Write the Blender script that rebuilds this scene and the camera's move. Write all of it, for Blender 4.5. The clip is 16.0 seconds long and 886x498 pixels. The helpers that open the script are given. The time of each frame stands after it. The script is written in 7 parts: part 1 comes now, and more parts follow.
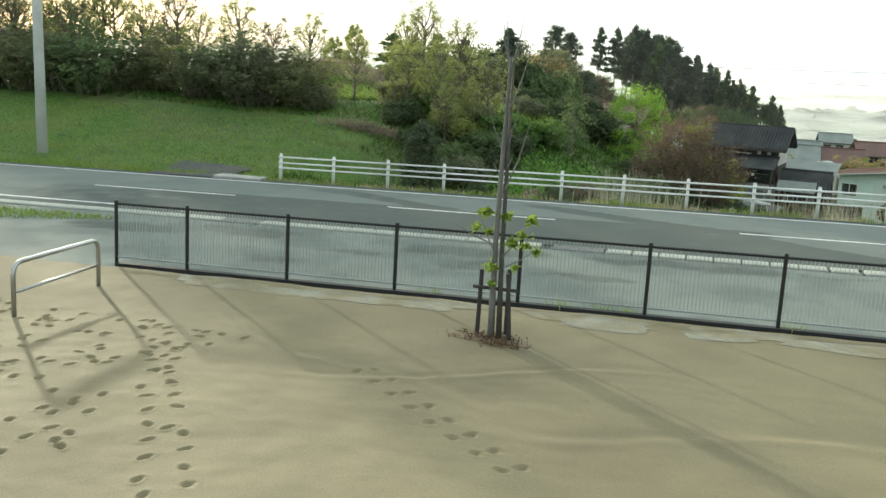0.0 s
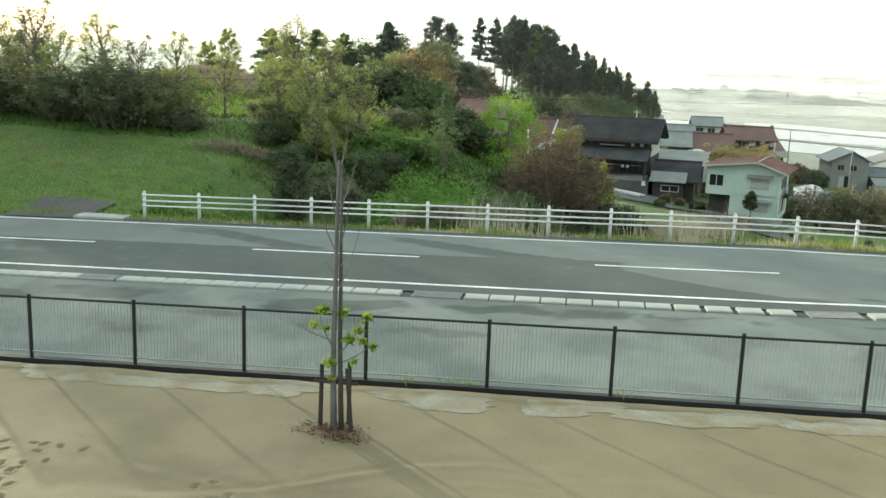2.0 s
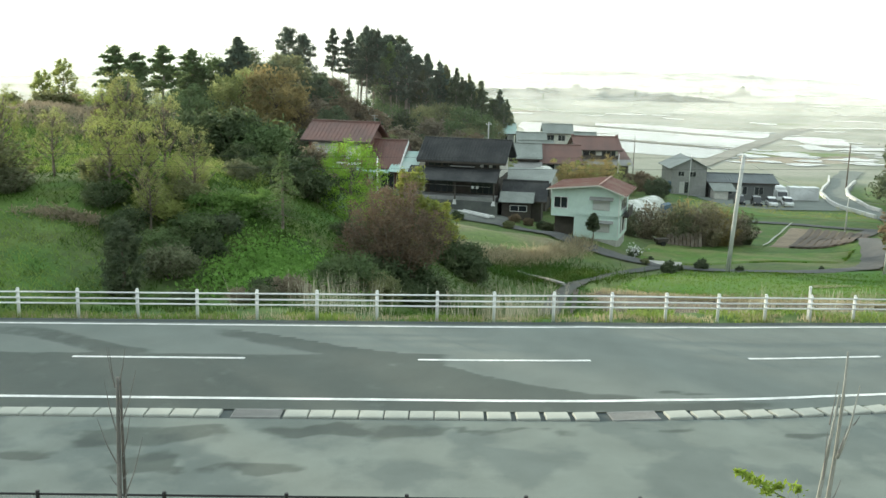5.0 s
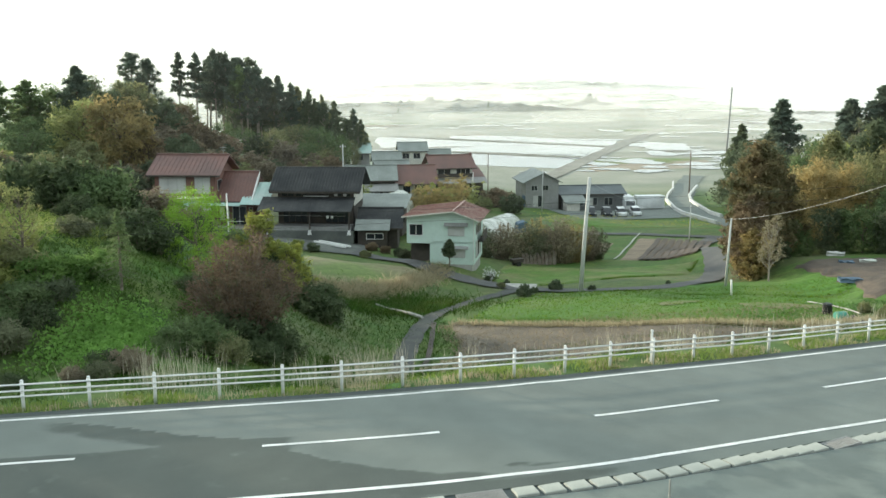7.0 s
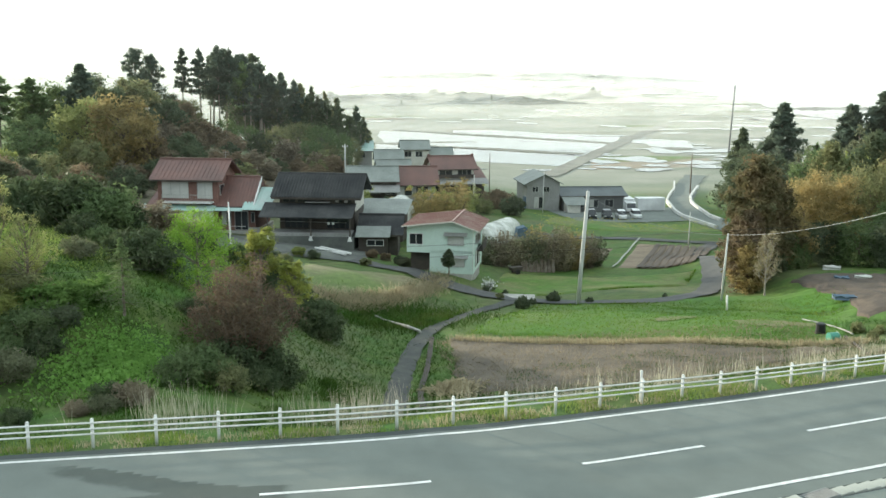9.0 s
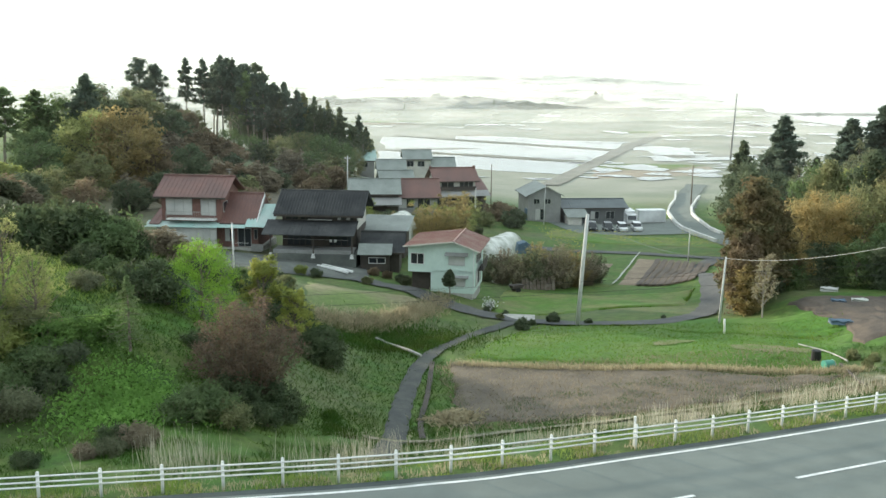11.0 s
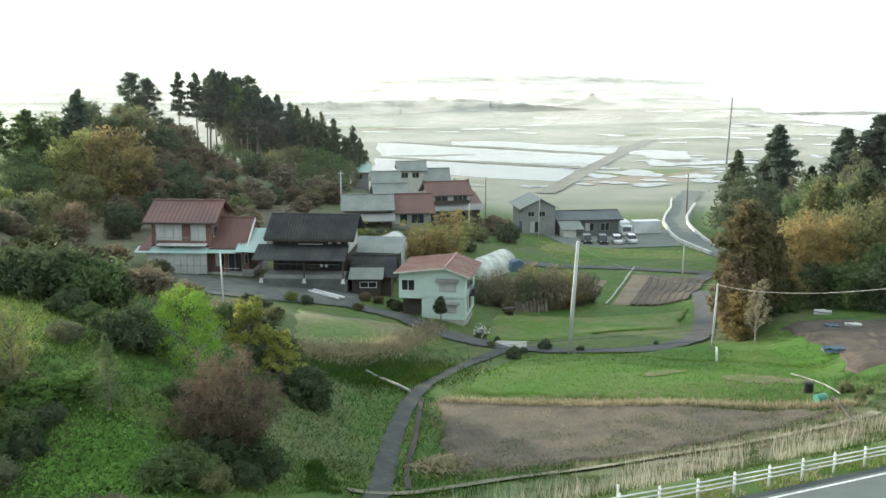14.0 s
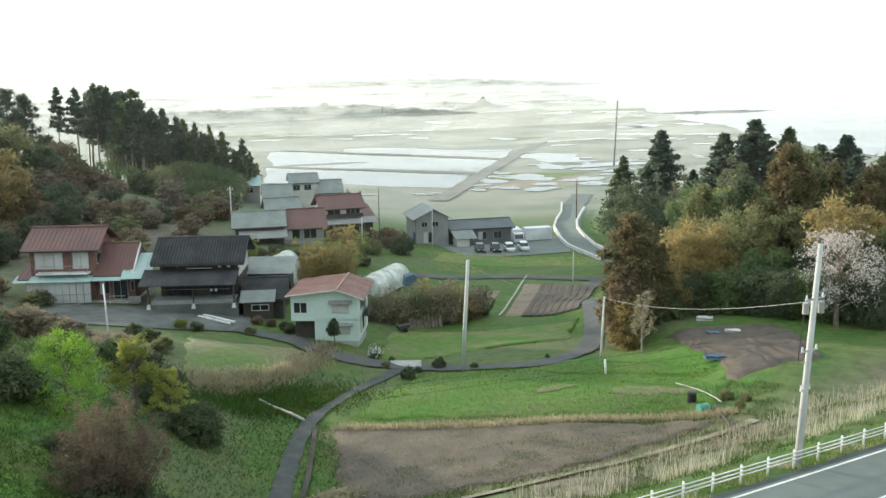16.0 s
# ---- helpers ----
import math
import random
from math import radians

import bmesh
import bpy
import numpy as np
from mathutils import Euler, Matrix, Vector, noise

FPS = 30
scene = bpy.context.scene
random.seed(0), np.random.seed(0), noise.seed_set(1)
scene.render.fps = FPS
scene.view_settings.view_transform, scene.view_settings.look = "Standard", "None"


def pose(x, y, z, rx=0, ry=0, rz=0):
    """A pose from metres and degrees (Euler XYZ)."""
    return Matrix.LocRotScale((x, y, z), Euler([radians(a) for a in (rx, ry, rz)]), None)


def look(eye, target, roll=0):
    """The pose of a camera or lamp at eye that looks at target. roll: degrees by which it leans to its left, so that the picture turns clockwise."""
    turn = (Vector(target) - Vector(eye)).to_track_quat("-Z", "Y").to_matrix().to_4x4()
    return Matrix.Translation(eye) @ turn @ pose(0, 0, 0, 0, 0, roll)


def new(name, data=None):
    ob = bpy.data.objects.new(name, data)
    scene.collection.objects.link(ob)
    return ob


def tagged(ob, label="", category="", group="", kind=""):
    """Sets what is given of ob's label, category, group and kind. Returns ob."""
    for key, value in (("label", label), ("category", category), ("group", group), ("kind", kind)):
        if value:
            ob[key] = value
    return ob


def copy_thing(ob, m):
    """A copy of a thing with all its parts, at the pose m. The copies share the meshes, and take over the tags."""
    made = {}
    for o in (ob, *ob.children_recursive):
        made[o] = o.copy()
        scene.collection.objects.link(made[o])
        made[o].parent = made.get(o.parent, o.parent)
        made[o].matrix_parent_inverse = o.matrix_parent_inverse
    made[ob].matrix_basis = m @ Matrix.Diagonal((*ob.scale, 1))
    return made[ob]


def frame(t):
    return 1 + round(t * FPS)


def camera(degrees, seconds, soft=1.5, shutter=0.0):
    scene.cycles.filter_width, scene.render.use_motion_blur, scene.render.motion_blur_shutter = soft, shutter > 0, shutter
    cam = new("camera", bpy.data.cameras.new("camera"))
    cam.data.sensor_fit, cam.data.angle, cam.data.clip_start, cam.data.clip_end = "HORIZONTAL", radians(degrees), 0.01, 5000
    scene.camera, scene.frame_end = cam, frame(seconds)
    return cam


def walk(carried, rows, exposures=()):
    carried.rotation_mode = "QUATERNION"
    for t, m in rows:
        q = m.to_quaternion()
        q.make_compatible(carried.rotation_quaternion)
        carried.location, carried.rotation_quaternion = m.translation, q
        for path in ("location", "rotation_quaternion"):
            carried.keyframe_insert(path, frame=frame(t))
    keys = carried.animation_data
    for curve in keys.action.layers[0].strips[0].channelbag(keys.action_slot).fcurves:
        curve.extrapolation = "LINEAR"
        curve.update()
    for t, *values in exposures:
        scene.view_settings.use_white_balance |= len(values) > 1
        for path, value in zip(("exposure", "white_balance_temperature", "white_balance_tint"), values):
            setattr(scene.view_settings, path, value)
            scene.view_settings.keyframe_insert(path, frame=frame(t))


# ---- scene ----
cam = camera(49.4, 16.0)
EXPO = 0.85
PATH = [
    (0, (4.033, -26.814, 4.111), (3.519, -24.918, 3.737), 3.2),
    (0.5, (4.343, -26.516, 4.247), (3.951, -24.59, 3.881), 2.7),
    (1, (4.558, -26.43, 4.624), (4.241, -24.49, 4.253), 2.0),
    (1.5, (4.671, -26.531, 5.149), (4.376, -24.59, 4.766), 2.0),
    (2, (4.749, -26.717, 5.697), (4.454, -24.778, 5.304), 2.0),
    (2.5, (4.859, -26.894, 6.246), (4.574, -24.955, 5.847), 2.2),
    (3, (5.015, -27.012, 6.798), (4.753, -25.07, 6.397), 2.0),
    (3.5, (5.332, -27.038, 7.33), (5.096, -25.093, 6.927), 2.2),
    (4, (5.618, -26.98, 7.825), (5.427, -25.03, 7.423), 2.2),
    (4.5, (5.788, -26.803, 8.249), (5.674, -24.847, 7.851), 2.1),
    (5, (5.879, -26.585, 8.647), (5.861, -24.623, 8.258), 1.5),
    (7.3, (6.674, -25.701, 10.582), (6.95, -23.754, 10.222), 0.1),
    (7.5, (6.707, -25.715, 10.786), (6.986, -23.769, 10.42), 0.3),
    (8, (6.742, -25.889, 11.328), (7.017, -23.944, 10.949), 0.7),
    (8.5, (6.773, -26.074, 11.841), (7.036, -24.129, 11.457), 0.6),
    (9, (6.778, -26.237, 12.347), (7.036, -24.291, 11.965), 0.5),
    (11.5, (6.836, -26.859, 14.772), (7.089, -24.911, 14.393), 0.7),
    (12, (6.888, -26.81, 15.217), (7.129, -24.862, 14.836), -0.0),
    (12.5, (7.033, -26.588, 15.626), (7.265, -24.638, 15.245), -0.6),
    (13, (7.291, -26.271, 15.973), (7.522, -24.321, 15.591), -0.9),
    (13.5, (7.578, -25.976, 16.376), (7.816, -24.027, 15.995), -0.1),
    (14, (7.787, -25.804, 16.748), (8.042, -23.857, 16.369), 0.0),
    (14.5, (7.845, -25.923, 17.318), (8.134, -23.981, 16.937), 0.2),
    (15, (7.96, -26.003, 17.8), (8.3, -24.069, 17.42), -0.4),
    (15.5, (8.216, -25.875, 18.116), (8.616, -23.952, 17.739), -0.8),
    (16, (8.494, -25.715, 18.401), (8.957, -23.806, 18.026), -0.8),
]
walk(cam, [(t, look(eye, target, roll)) for t, eye, target, roll in PATH], exposures=[(0.0, EXPO - .1, 6750, 4), (2.0, EXPO, 6750, 4), (4.5, EXPO + .06, 6700, 4), (7.3, EXPO - .02, 6600, 6), (9.0, EXPO + .06, 6580, 6), (12.5, EXPO + .08, 6500, 9), (16.0, EXPO + .03, 6500, 9)])

# ---- world and sun ----
SUN_AZ, SUN_EL = radians(-44), radians(9.5)      # from +y towards +x, and above the horizon
sky_world = bpy.data.worlds.new("sky")
scene.world = sky_world
sky_world.use_nodes = True
wn = sky_world.node_tree.nodes
sky = wn.new("ShaderNodeTexSky")
sky.sky_type, sky.sun_disc, sky.sun_elevation, sky.sun_rotation = "NISHITA", False, SUN_EL, SUN_AZ
sky.air_density, sky.dust_density, sky.ozone_density = 1.0, 1.5, 1.0
wn["Background"].inputs["Strength"].default_value = 0.12
veil = wn.new("ShaderNodeMix")                   # thin bright haze over the whole sky
veil.data_type = "RGBA"
veil.inputs["Factor"].default_value = 0.8
veil.inputs["B"].default_value = (5.75, 6.65, 7.0, 1)
sky_world.node_tree.links.new(sky.outputs[0], veil.inputs["A"])
sky_world.node_tree.links.new(veil.outputs["Result"], wn["Background"].inputs["Color"])
sun_data = bpy.data.lights.new("sun", "SUN")
sun_data.energy, sun_data.angle, sun_data.color = 3.5, radians(1.6), (0.98, 0.90, 0.74)
sun = new("sun", sun_data)
to_sun = Vector((math.sin(SUN_AZ) * math.cos(SUN_EL), math.cos(SUN_AZ) * math.cos(SUN_EL), math.sin(SUN_EL)))
sun.matrix_world = look(to_sun * 300, (0, 0, 0))

# ---- materials ----
def mat(name, color, rough=0.85, vary=0.25, scale=3.0, fine=40.0, bump=0.15, metal=0.0, second=None, mix_scale=0.4, coat=0.0, spec=0.4, island=0.0):
    """A surface with two scales of colour variation and a fine relief."""
    m = bpy.data.materials.new(name)
    m.use_nodes = True
    nt, n, l = m.node_tree, m.node_tree.nodes, m.node_tree.links
    b = n["Principled BSDF"]
    b.inputs["Roughness"].default_value, b.inputs["Metallic"].default_value = rough, metal
    b.inputs["Specular IOR Level"].default_value = spec
    co = n.new("ShaderNodeTexCoord")
    big, small = n.new("ShaderNodeTexNoise"), n.new("ShaderNodeTexNoise")
    big.inputs["Scale"].default_value, small.inputs["Scale"].default_value = scale, fine
    big.inputs["Detail"].default_value, small.inputs["Detail"].default_value = 6, 3
    for t in (big, small):
        l.new(co.outputs["Object"], t.inputs["Vector"])
    base = n.new("ShaderNodeMix")
    base.data_type = "RGBA"
    base.inputs["A"].default_value = (*color, 1)
    base.inputs["B"].default_value = (*(second or [c * 0.72 for c in color]), 1)
    wide = n.new("ShaderNodeTexNoise")
    wide.inputs["Scale"].default_value, wide.inputs["Detail"].default_value = mix_scale, 5
    l.new(co.outputs["Object"], wide.inputs["Vector"])
    ramp = n.new("ShaderNodeValToRGB")
    ramp.color_ramp.elements[0].position, ramp.color_ramp.elements[1].position = 0.38, 0.64
    l.new(wide.outputs["Fac"], ramp.inputs["Fac"])
    l.new(ramp.outputs["Color"], base.inputs["Factor"])
    add = n.new("ShaderNodeMath")
    add.operation = "ADD"
    l.new(big.outputs["Fac"], add.inputs[0]), l.new(small.outputs["Fac"], add.inputs[1])
    last = add.outputs[0]
    if island:
        geo, oi, s2 = n.new("ShaderNodeNewGeometry"), n.new("ShaderNodeObjectInfo"), n.new("ShaderNodeMath")
        s2.operation = "MULTIPLY_ADD"
        s2.inputs[1].default_value = island
        l.new(geo.outputs["Random Per Island"], s2.inputs[0]), l.new(last, s2.inputs[2])
        s3 = n.new("ShaderNodeMath")
        s3.operation = "MULTIPLY_ADD"
        s3.inputs[1].default_value = island
        l.new(oi.outputs["Random"], s3.inputs[0]), l.new(s2.outputs[0], s3.inputs[2])
        last = s3.outputs[0]
    val = n.new("ShaderNodeMapRange")
    val.inputs["From Min"].default_value, val.inputs["From Max"].default_value = 0.6, 1.4 + 2 * island
    val.inputs["To Min"].default_value, val.inputs["To Max"].default_value = 1 - vary, 1 + vary
    l.new(last, val.inputs["Value"])
    hsv = n.new("ShaderNodeHueSaturation")
    l.new(base.outputs["Result"], hsv.inputs["Color"]), l.new(val.outputs["Result"], hsv.inputs["Value"])
    l.new(hsv.outputs["Color"], b.inputs["Base Color"])
    if bump:
        bp = n.new("ShaderNodeBump")
        bp.inputs["Strength"].default_value, bp.inputs["Distance"].default_value = bump, 0.02
        l.new(small.outputs["Fac"], bp.inputs["Height"]), l.new(bp.outputs["Normal"], b.inputs["Normal"])
    return m


def leaf_mat(name, color, second, through_light=0.35, vary=0.45):
    """Foliage: a dull leaf that lets some light through; each leaf differs."""
    m = mat(name, color, rough=0.7, vary=vary, scale=0.6, fine=5.0, bump=0.0, second=second, mix_scale=0.5, island=0.5, spec=0.2)
    n, l = m.node_tree.nodes, m.node_tree.links
    b, out = n["Principled BSDF"], n["Material Output"]
    tr, mx = n.new("ShaderNodeBsdfTranslucent"), n.new("ShaderNodeMixShader")
    l.new(b.inputs["Base Color"].links[0].from_socket, tr.inputs["Color"])
    mx.inputs["Fac"].default_value = through_light
    l.new(b.outputs[0], mx.inputs[1]), l.new(tr.outputs[0], mx.inputs[2]), l.new(mx.outputs[0], out.inputs["Surface"])
    return m


M_SAND = mat("sand", (0.232, 0.194, 0.113), second=(0.186, 0.155, 0.09), scale=0.8, fine=60, mix_scale=0.25, bump=0.3)
M_ASPHALT = mat("asphalt", (0.185, 0.206, 0.188), second=(0.155, 0.176, 0.162), rough=0.9, spec=0.2, scale=0.7, fine=90, mix_scale=0.09, bump=0.25, vary=0.18)
M_FOOTWAY = mat("dark_mossy_asphalt", (0.05, 0.054, 0.054), second=(0.075, 0.08, 0.07), rough=0.85, mix_scale=0.7, vary=0.3)
M_PATH = mat("worn_asphalt", (0.072, 0.075, 0.076), second=(0.105, 0.105, 0.10), rough=0.8, mix_scale=0.3)
M_WHITE_LINE = mat("road_paint", (0.78, 0.78, 0.76), second=(0.6, 0.6, 0.58), rough=0.7, scale=6, mix_scale=2.0, vary=0.12)
M_WHITE = mat("white_paint", (0.8, 0.8, 0.78), rough=0.5, vary=0.08, bump=0.03)
M_SOIL = mat("tilled_soil", (0.14, 0.115, 0.085), second=(0.095, 0.08, 0.062), scale=2, fine=9, mix_scale=0.5, bump=0.8, vary=0.35)
M_BLACK = mat("black_metal", (0.015, 0.016, 0.017), rough=0.45, vary=0.1, bump=0.0)
M_STEEL = mat("steel", (0.55, 0.55, 0.54), rough=0.32, metal=0.9, vary=0.1, bump=0.02)
M_CONCRETE = mat("concrete", (0.42, 0.41, 0.38), second=(0.33, 0.32, 0.3), rough=0.9, mix_scale=1.2)
M_BARK = mat("bark", (0.13, 0.10, 0.075), second=(0.2, 0.17, 0.14), scale=4, fine=30, mix_scale=2, bump=0.7)
M_LEAF_DARK = leaf_mat("dark_leaves", (0.105, 0.135, 0.082), (0.14, 0.165, 0.095), 0.45)
M_LEAF_LIME = leaf_mat("lime_leaves", (0.29, 0.44, 0.07), (0.20, 0.35, 0.06), 0.5)
M_LEAF_RUST = leaf_mat("rust_twigs", (0.265, 0.20, 0.135), (0.205, 0.17, 0.11), 0.5)
M_LEAF_GOLD = leaf_mat("golden_leaves", (0.40, 0.31, 0.14), (0.31, 0.265, 0.13), 0.6)
M_LEAF_OLIVE = leaf_mat("olive_leaves", (0.20, 0.225, 0.11), (0.26, 0.26, 0.135), 0.55)
M_LEAF_GREEN = leaf_mat("green_leaves", (0.125, 0.185, 0.08), (0.165, 0.215, 0.095), 0.45)
M_LEAF_PINE = leaf_mat("pine_needles", (0.105, 0.145, 0.112), (0.135, 0.165, 0.115), 0.45)
M_ROOF_RED = mat("red_roof", (0.185, 0.098, 0.083), second=(0.14, 0.082, 0.072), rough=0.55, vary=0.15)
M_ROOF_BLACK = mat("black_tile_roof", (0.042, 0.044, 0.046), second=(0.075, 0.076, 0.075), rough=0.75, spec=0.2)
M_ROOF_GREY = mat("grey_roof", (0.245, 0.27, 0.25), second=(0.19, 0.21, 0.195), rough=0.6)
M_WALL_GREEN = mat("pale_green_wall", (0.58, 0.70, 0.64), second=(0.52, 0.64, 0.58), rough=0.8, vary=0.08)
M_WALL_DARK = mat("dark_timber", (0.05, 0.042, 0.036), second=(0.08, 0.066, 0.055), rough=0.8)
M_WALL_BRICK = mat("brick_red_wall", (0.20, 0.105, 0.085), second=(0.16, 0.09, 0.075))
M_WALL_GREY = mat("grey_wall", (0.3, 0.3, 0.29), second=(0.25, 0.25, 0.24))
M_WALL_CREAM = mat("cream_wall", (0.6, 0.58, 0.52), second=(0.5, 0.48, 0.44))
M_GLASS = mat("window_glass", (0.03, 0.035, 0.04), rough=0.12, vary=0.1, bump=0.0, spec=0.6)
M_WATER = mat("flooded_field", (0.05, 0.06, 0.06), rough=0.06, vary=0.1, bump=0.0, spec=0.8)


# The land: green growth, dry growth and the bare flooded plain, by the ground's own attributes.
M_LAND = mat("land", (0.05, 0.118, 0.014), second=(0.09, 0.13, 0.026), scale=1.3, fine=9, mix_scale=0.3, bump=0.9, vary=0.55)
n, l = M_LAND.node_tree.nodes, M_LAND.node_tree.links
lawn = n["Principled BSDF"].inputs["Base Color"].links[0].from_socket
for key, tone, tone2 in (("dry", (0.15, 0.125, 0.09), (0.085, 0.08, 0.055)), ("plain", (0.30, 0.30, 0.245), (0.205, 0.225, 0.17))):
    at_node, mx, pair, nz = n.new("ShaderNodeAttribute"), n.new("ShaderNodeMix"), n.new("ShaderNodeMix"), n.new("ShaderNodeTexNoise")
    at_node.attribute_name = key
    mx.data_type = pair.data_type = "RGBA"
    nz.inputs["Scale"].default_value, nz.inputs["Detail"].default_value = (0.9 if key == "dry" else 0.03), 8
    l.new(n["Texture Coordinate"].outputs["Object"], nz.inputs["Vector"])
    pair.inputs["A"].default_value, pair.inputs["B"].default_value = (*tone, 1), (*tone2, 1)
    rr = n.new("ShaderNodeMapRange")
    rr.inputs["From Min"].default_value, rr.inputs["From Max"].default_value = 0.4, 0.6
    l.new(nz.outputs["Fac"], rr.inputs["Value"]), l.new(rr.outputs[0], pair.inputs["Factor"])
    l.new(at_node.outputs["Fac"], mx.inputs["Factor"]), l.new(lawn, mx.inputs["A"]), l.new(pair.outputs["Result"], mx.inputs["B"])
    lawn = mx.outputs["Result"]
l.new(lawn, n["Principled BSDF"].inputs["Base Color"])

# ---- the lie of the land ----
RISE = 0.02                                        # the yard and the near road climb 2 per cent
X0, TURN_R, BEND = 6.8, 27.0, 0.36                  # the road bends left past X0
CREST = ((-60, -1.2), (8, 0.16), (11, 0.17), (15, 0.03), (20, -0.3), (25, -0.66), (40, -1.5), (70, -3.1))


def road_at(s, n):
    """The plan of a point s metres along the road's centre line and n to its far side."""
    a = min(max((s - X0) / TURN_R, 0), BEND)
    cx = min(s, X0) + TURN_R * math.sin(a) + max(s - X0 - TURN_R * BEND, 0) * math.cos(BEND)
    cy = TURN_R * (1 - math.cos(a)) + max(s - X0 - TURN_R * BEND, 0) * math.sin(BEND)
    return cx - n * math.sin(a), cy + n * math.cos(a)


def road_sn(x, y, x0=X0, turn=TURN_R, bend=BEND):
    """The way along the road and the offset from it of a point of the plan."""
    if x <= x0:
        return x, y
    a = math.atan2(x - x0, turn - y) if y < turn else math.pi
    if a < bend:
        return x0 + turn * a, turn - math.hypot(x - x0, turn - y)
    ex, ey = x0 + turn * math.sin(bend), turn * (1 - math.cos(bend))
    dx, dy = x - ex, y - ey
    return x0 + turn * bend + dx * math.cos(bend) + dy * math.sin(bend), dy * math.cos(bend) - dx * math.sin(bend)


def smooth(a, b, v):
    t = min(max((v - a) / (b - a), 0), 1)
    return t * t * (3 - 2 * t)


RIGHT = ((5, 0), (8, -1.2), (13, -3.6), (22, -6.0), (30, -6.9), (45, -8.2), (60, -10.3), (80, -12.3), (105, -14.0), (140, -15.8), (180, -17.6), (230, -18))
LEFT = ((5, -0.1), (12, 0.1), (18, 0.8), (24, 1.9), (36, 1.7), (46, 0.9), (54, -1.4), (62, -4.6), (70, -6.2), (80, -6.9), (90, -7.2), (110, -7.6), (145, -8.5), (190, -9.5), (250, -18))


def ramp_at(knots, v):
    for (a, p), (b, q) in zip(knots, knots[1:]):
        if v <= b:
            return p + (q - p) * min(max((v - a) / (b - a), 0), 1)
    return knots[-1][1]


def road_z(s):
    """The height of the road's surface along its way."""
    return ramp_at(CREST, s)


def ground_z(x, y):
    """The height of the land."""
    s, n = road_sn(x, y)
    base = road_z(s)
    if n < -9:
        base += 0.4 * smooth(-11.6, -12.3, n) if n < -11.6 else 0
    if n <= 4.7:
        return base
    w = max(smooth(4.7, 9.5, n), 1 - smooth(X0, X0 + 8, x))
    return base + (valley_z(x, y) - base) * w


def valley_z(x, y):
    """The height of the land beyond the road's far verge, which follows a wider bend."""
    s, n = road_sn(x, y, 6.0, 55.0, 0.23)
    base = RISE * min(max(s, -60), 60)
    v = 5 + max(n - 4.7, 0)
    near, far = smooth(-9, 13, x), smooth(-8, 28 + 16 * smooth(66, 80, y) + 20 * smooth(100, 140, y), x)
    w = near + (far - near) * smooth(50, 66, y)
    z = ramp_at(LEFT, v) * (1 - w) + ramp_at(RIGHT, v) * w
    z += 14 * math.exp(-(((x + 42) / 26) ** 2) - ((y - 195) / 45) ** 2)
    z += 9 * math.exp(-(((x + 30) / 12) ** 2) - ((y - 70) / 22) ** 2)
    z += 5.5 * smooth(38, 64, x) * (1 - smooth(16, 36, y)) * smooth(6, 14, v)
    z += 1.6 * smooth(46, 52, x) * smooth(28, 42, y) * (1 - smooth(72, 95, y))
    z -= 1.7 * math.exp(-(((x + 7) / 5) ** 2) - ((y - 14) / 6) ** 2)
    z += 1.5 * math.exp(-(((x - 18.5) / 6) ** 2) - ((y - 66.5) / 5) ** 2)
    z += (base * (1 - smooth(5, 20, v)))
    z += 0.25 * noise.noise((x * 0.12, y * 0.12, 0)) * smooth(6, 14, v) * (1 - smooth(150, 220, y))
    return z


def mesh_of(name, verts, faces, material, smooth_on=False):
    me = bpy.data.meshes.new(name)
    me.from_pydata(verts, [], faces)
    me.materials.append(material)
    if smooth_on:
        me.polygons.foreach_set("use_smooth", [True] * len(me.polygons))
    me.update()
    return me


def sheet(name, us, vs, place, material, lift=0.0, label="", category="", kind="structure"):
    """A sheet over the land: place(u, v) gives its plan."""
    verts = []
    for u in us:
        for v in vs:
            x, y = place(u, v)
            verts.append((x, y, ground_z(x, y) + lift))
    k = len(vs)
    faces = [(a * k + b, (a + 1) * k + b, (a + 1) * k + b + 1, a * k + b + 1) for a in range(len(us) - 1) for b in range(k - 1)]
    return tagged(new(name, mesh_of(name, verts, faces, material, True)), label, category, "", kind)


def steps(*spans):
    out = []
    for a, b, d in spans:
        k = max(1, round((b - a) / d))
        out += [a + (b - a) * i / k for i in range(k)]
    return out + [spans[-1][1]]


XS = steps((-2600, -400, 200), (-400, -120, 40), (-120, -40, 4), (-40, 70, 1.0), (70, 130, 4), (130, 400, 30), (400, 3000, 200))
YS = steps((-600, -60, 60), (-60, -12.5, 4), (-12.5, -11.5, 0.25), (-11.5, 4, 1.5), (4, 60, 1.0), (60, 240, 3), (240, 500, 20), (500, 4200, 200))
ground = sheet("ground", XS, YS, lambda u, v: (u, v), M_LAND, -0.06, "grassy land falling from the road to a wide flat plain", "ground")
dry = ground.data.attributes.new("dry", "FLOAT", "POINT")
far_land = ground.data.attributes.new("plain", "FLOAT", "POINT")


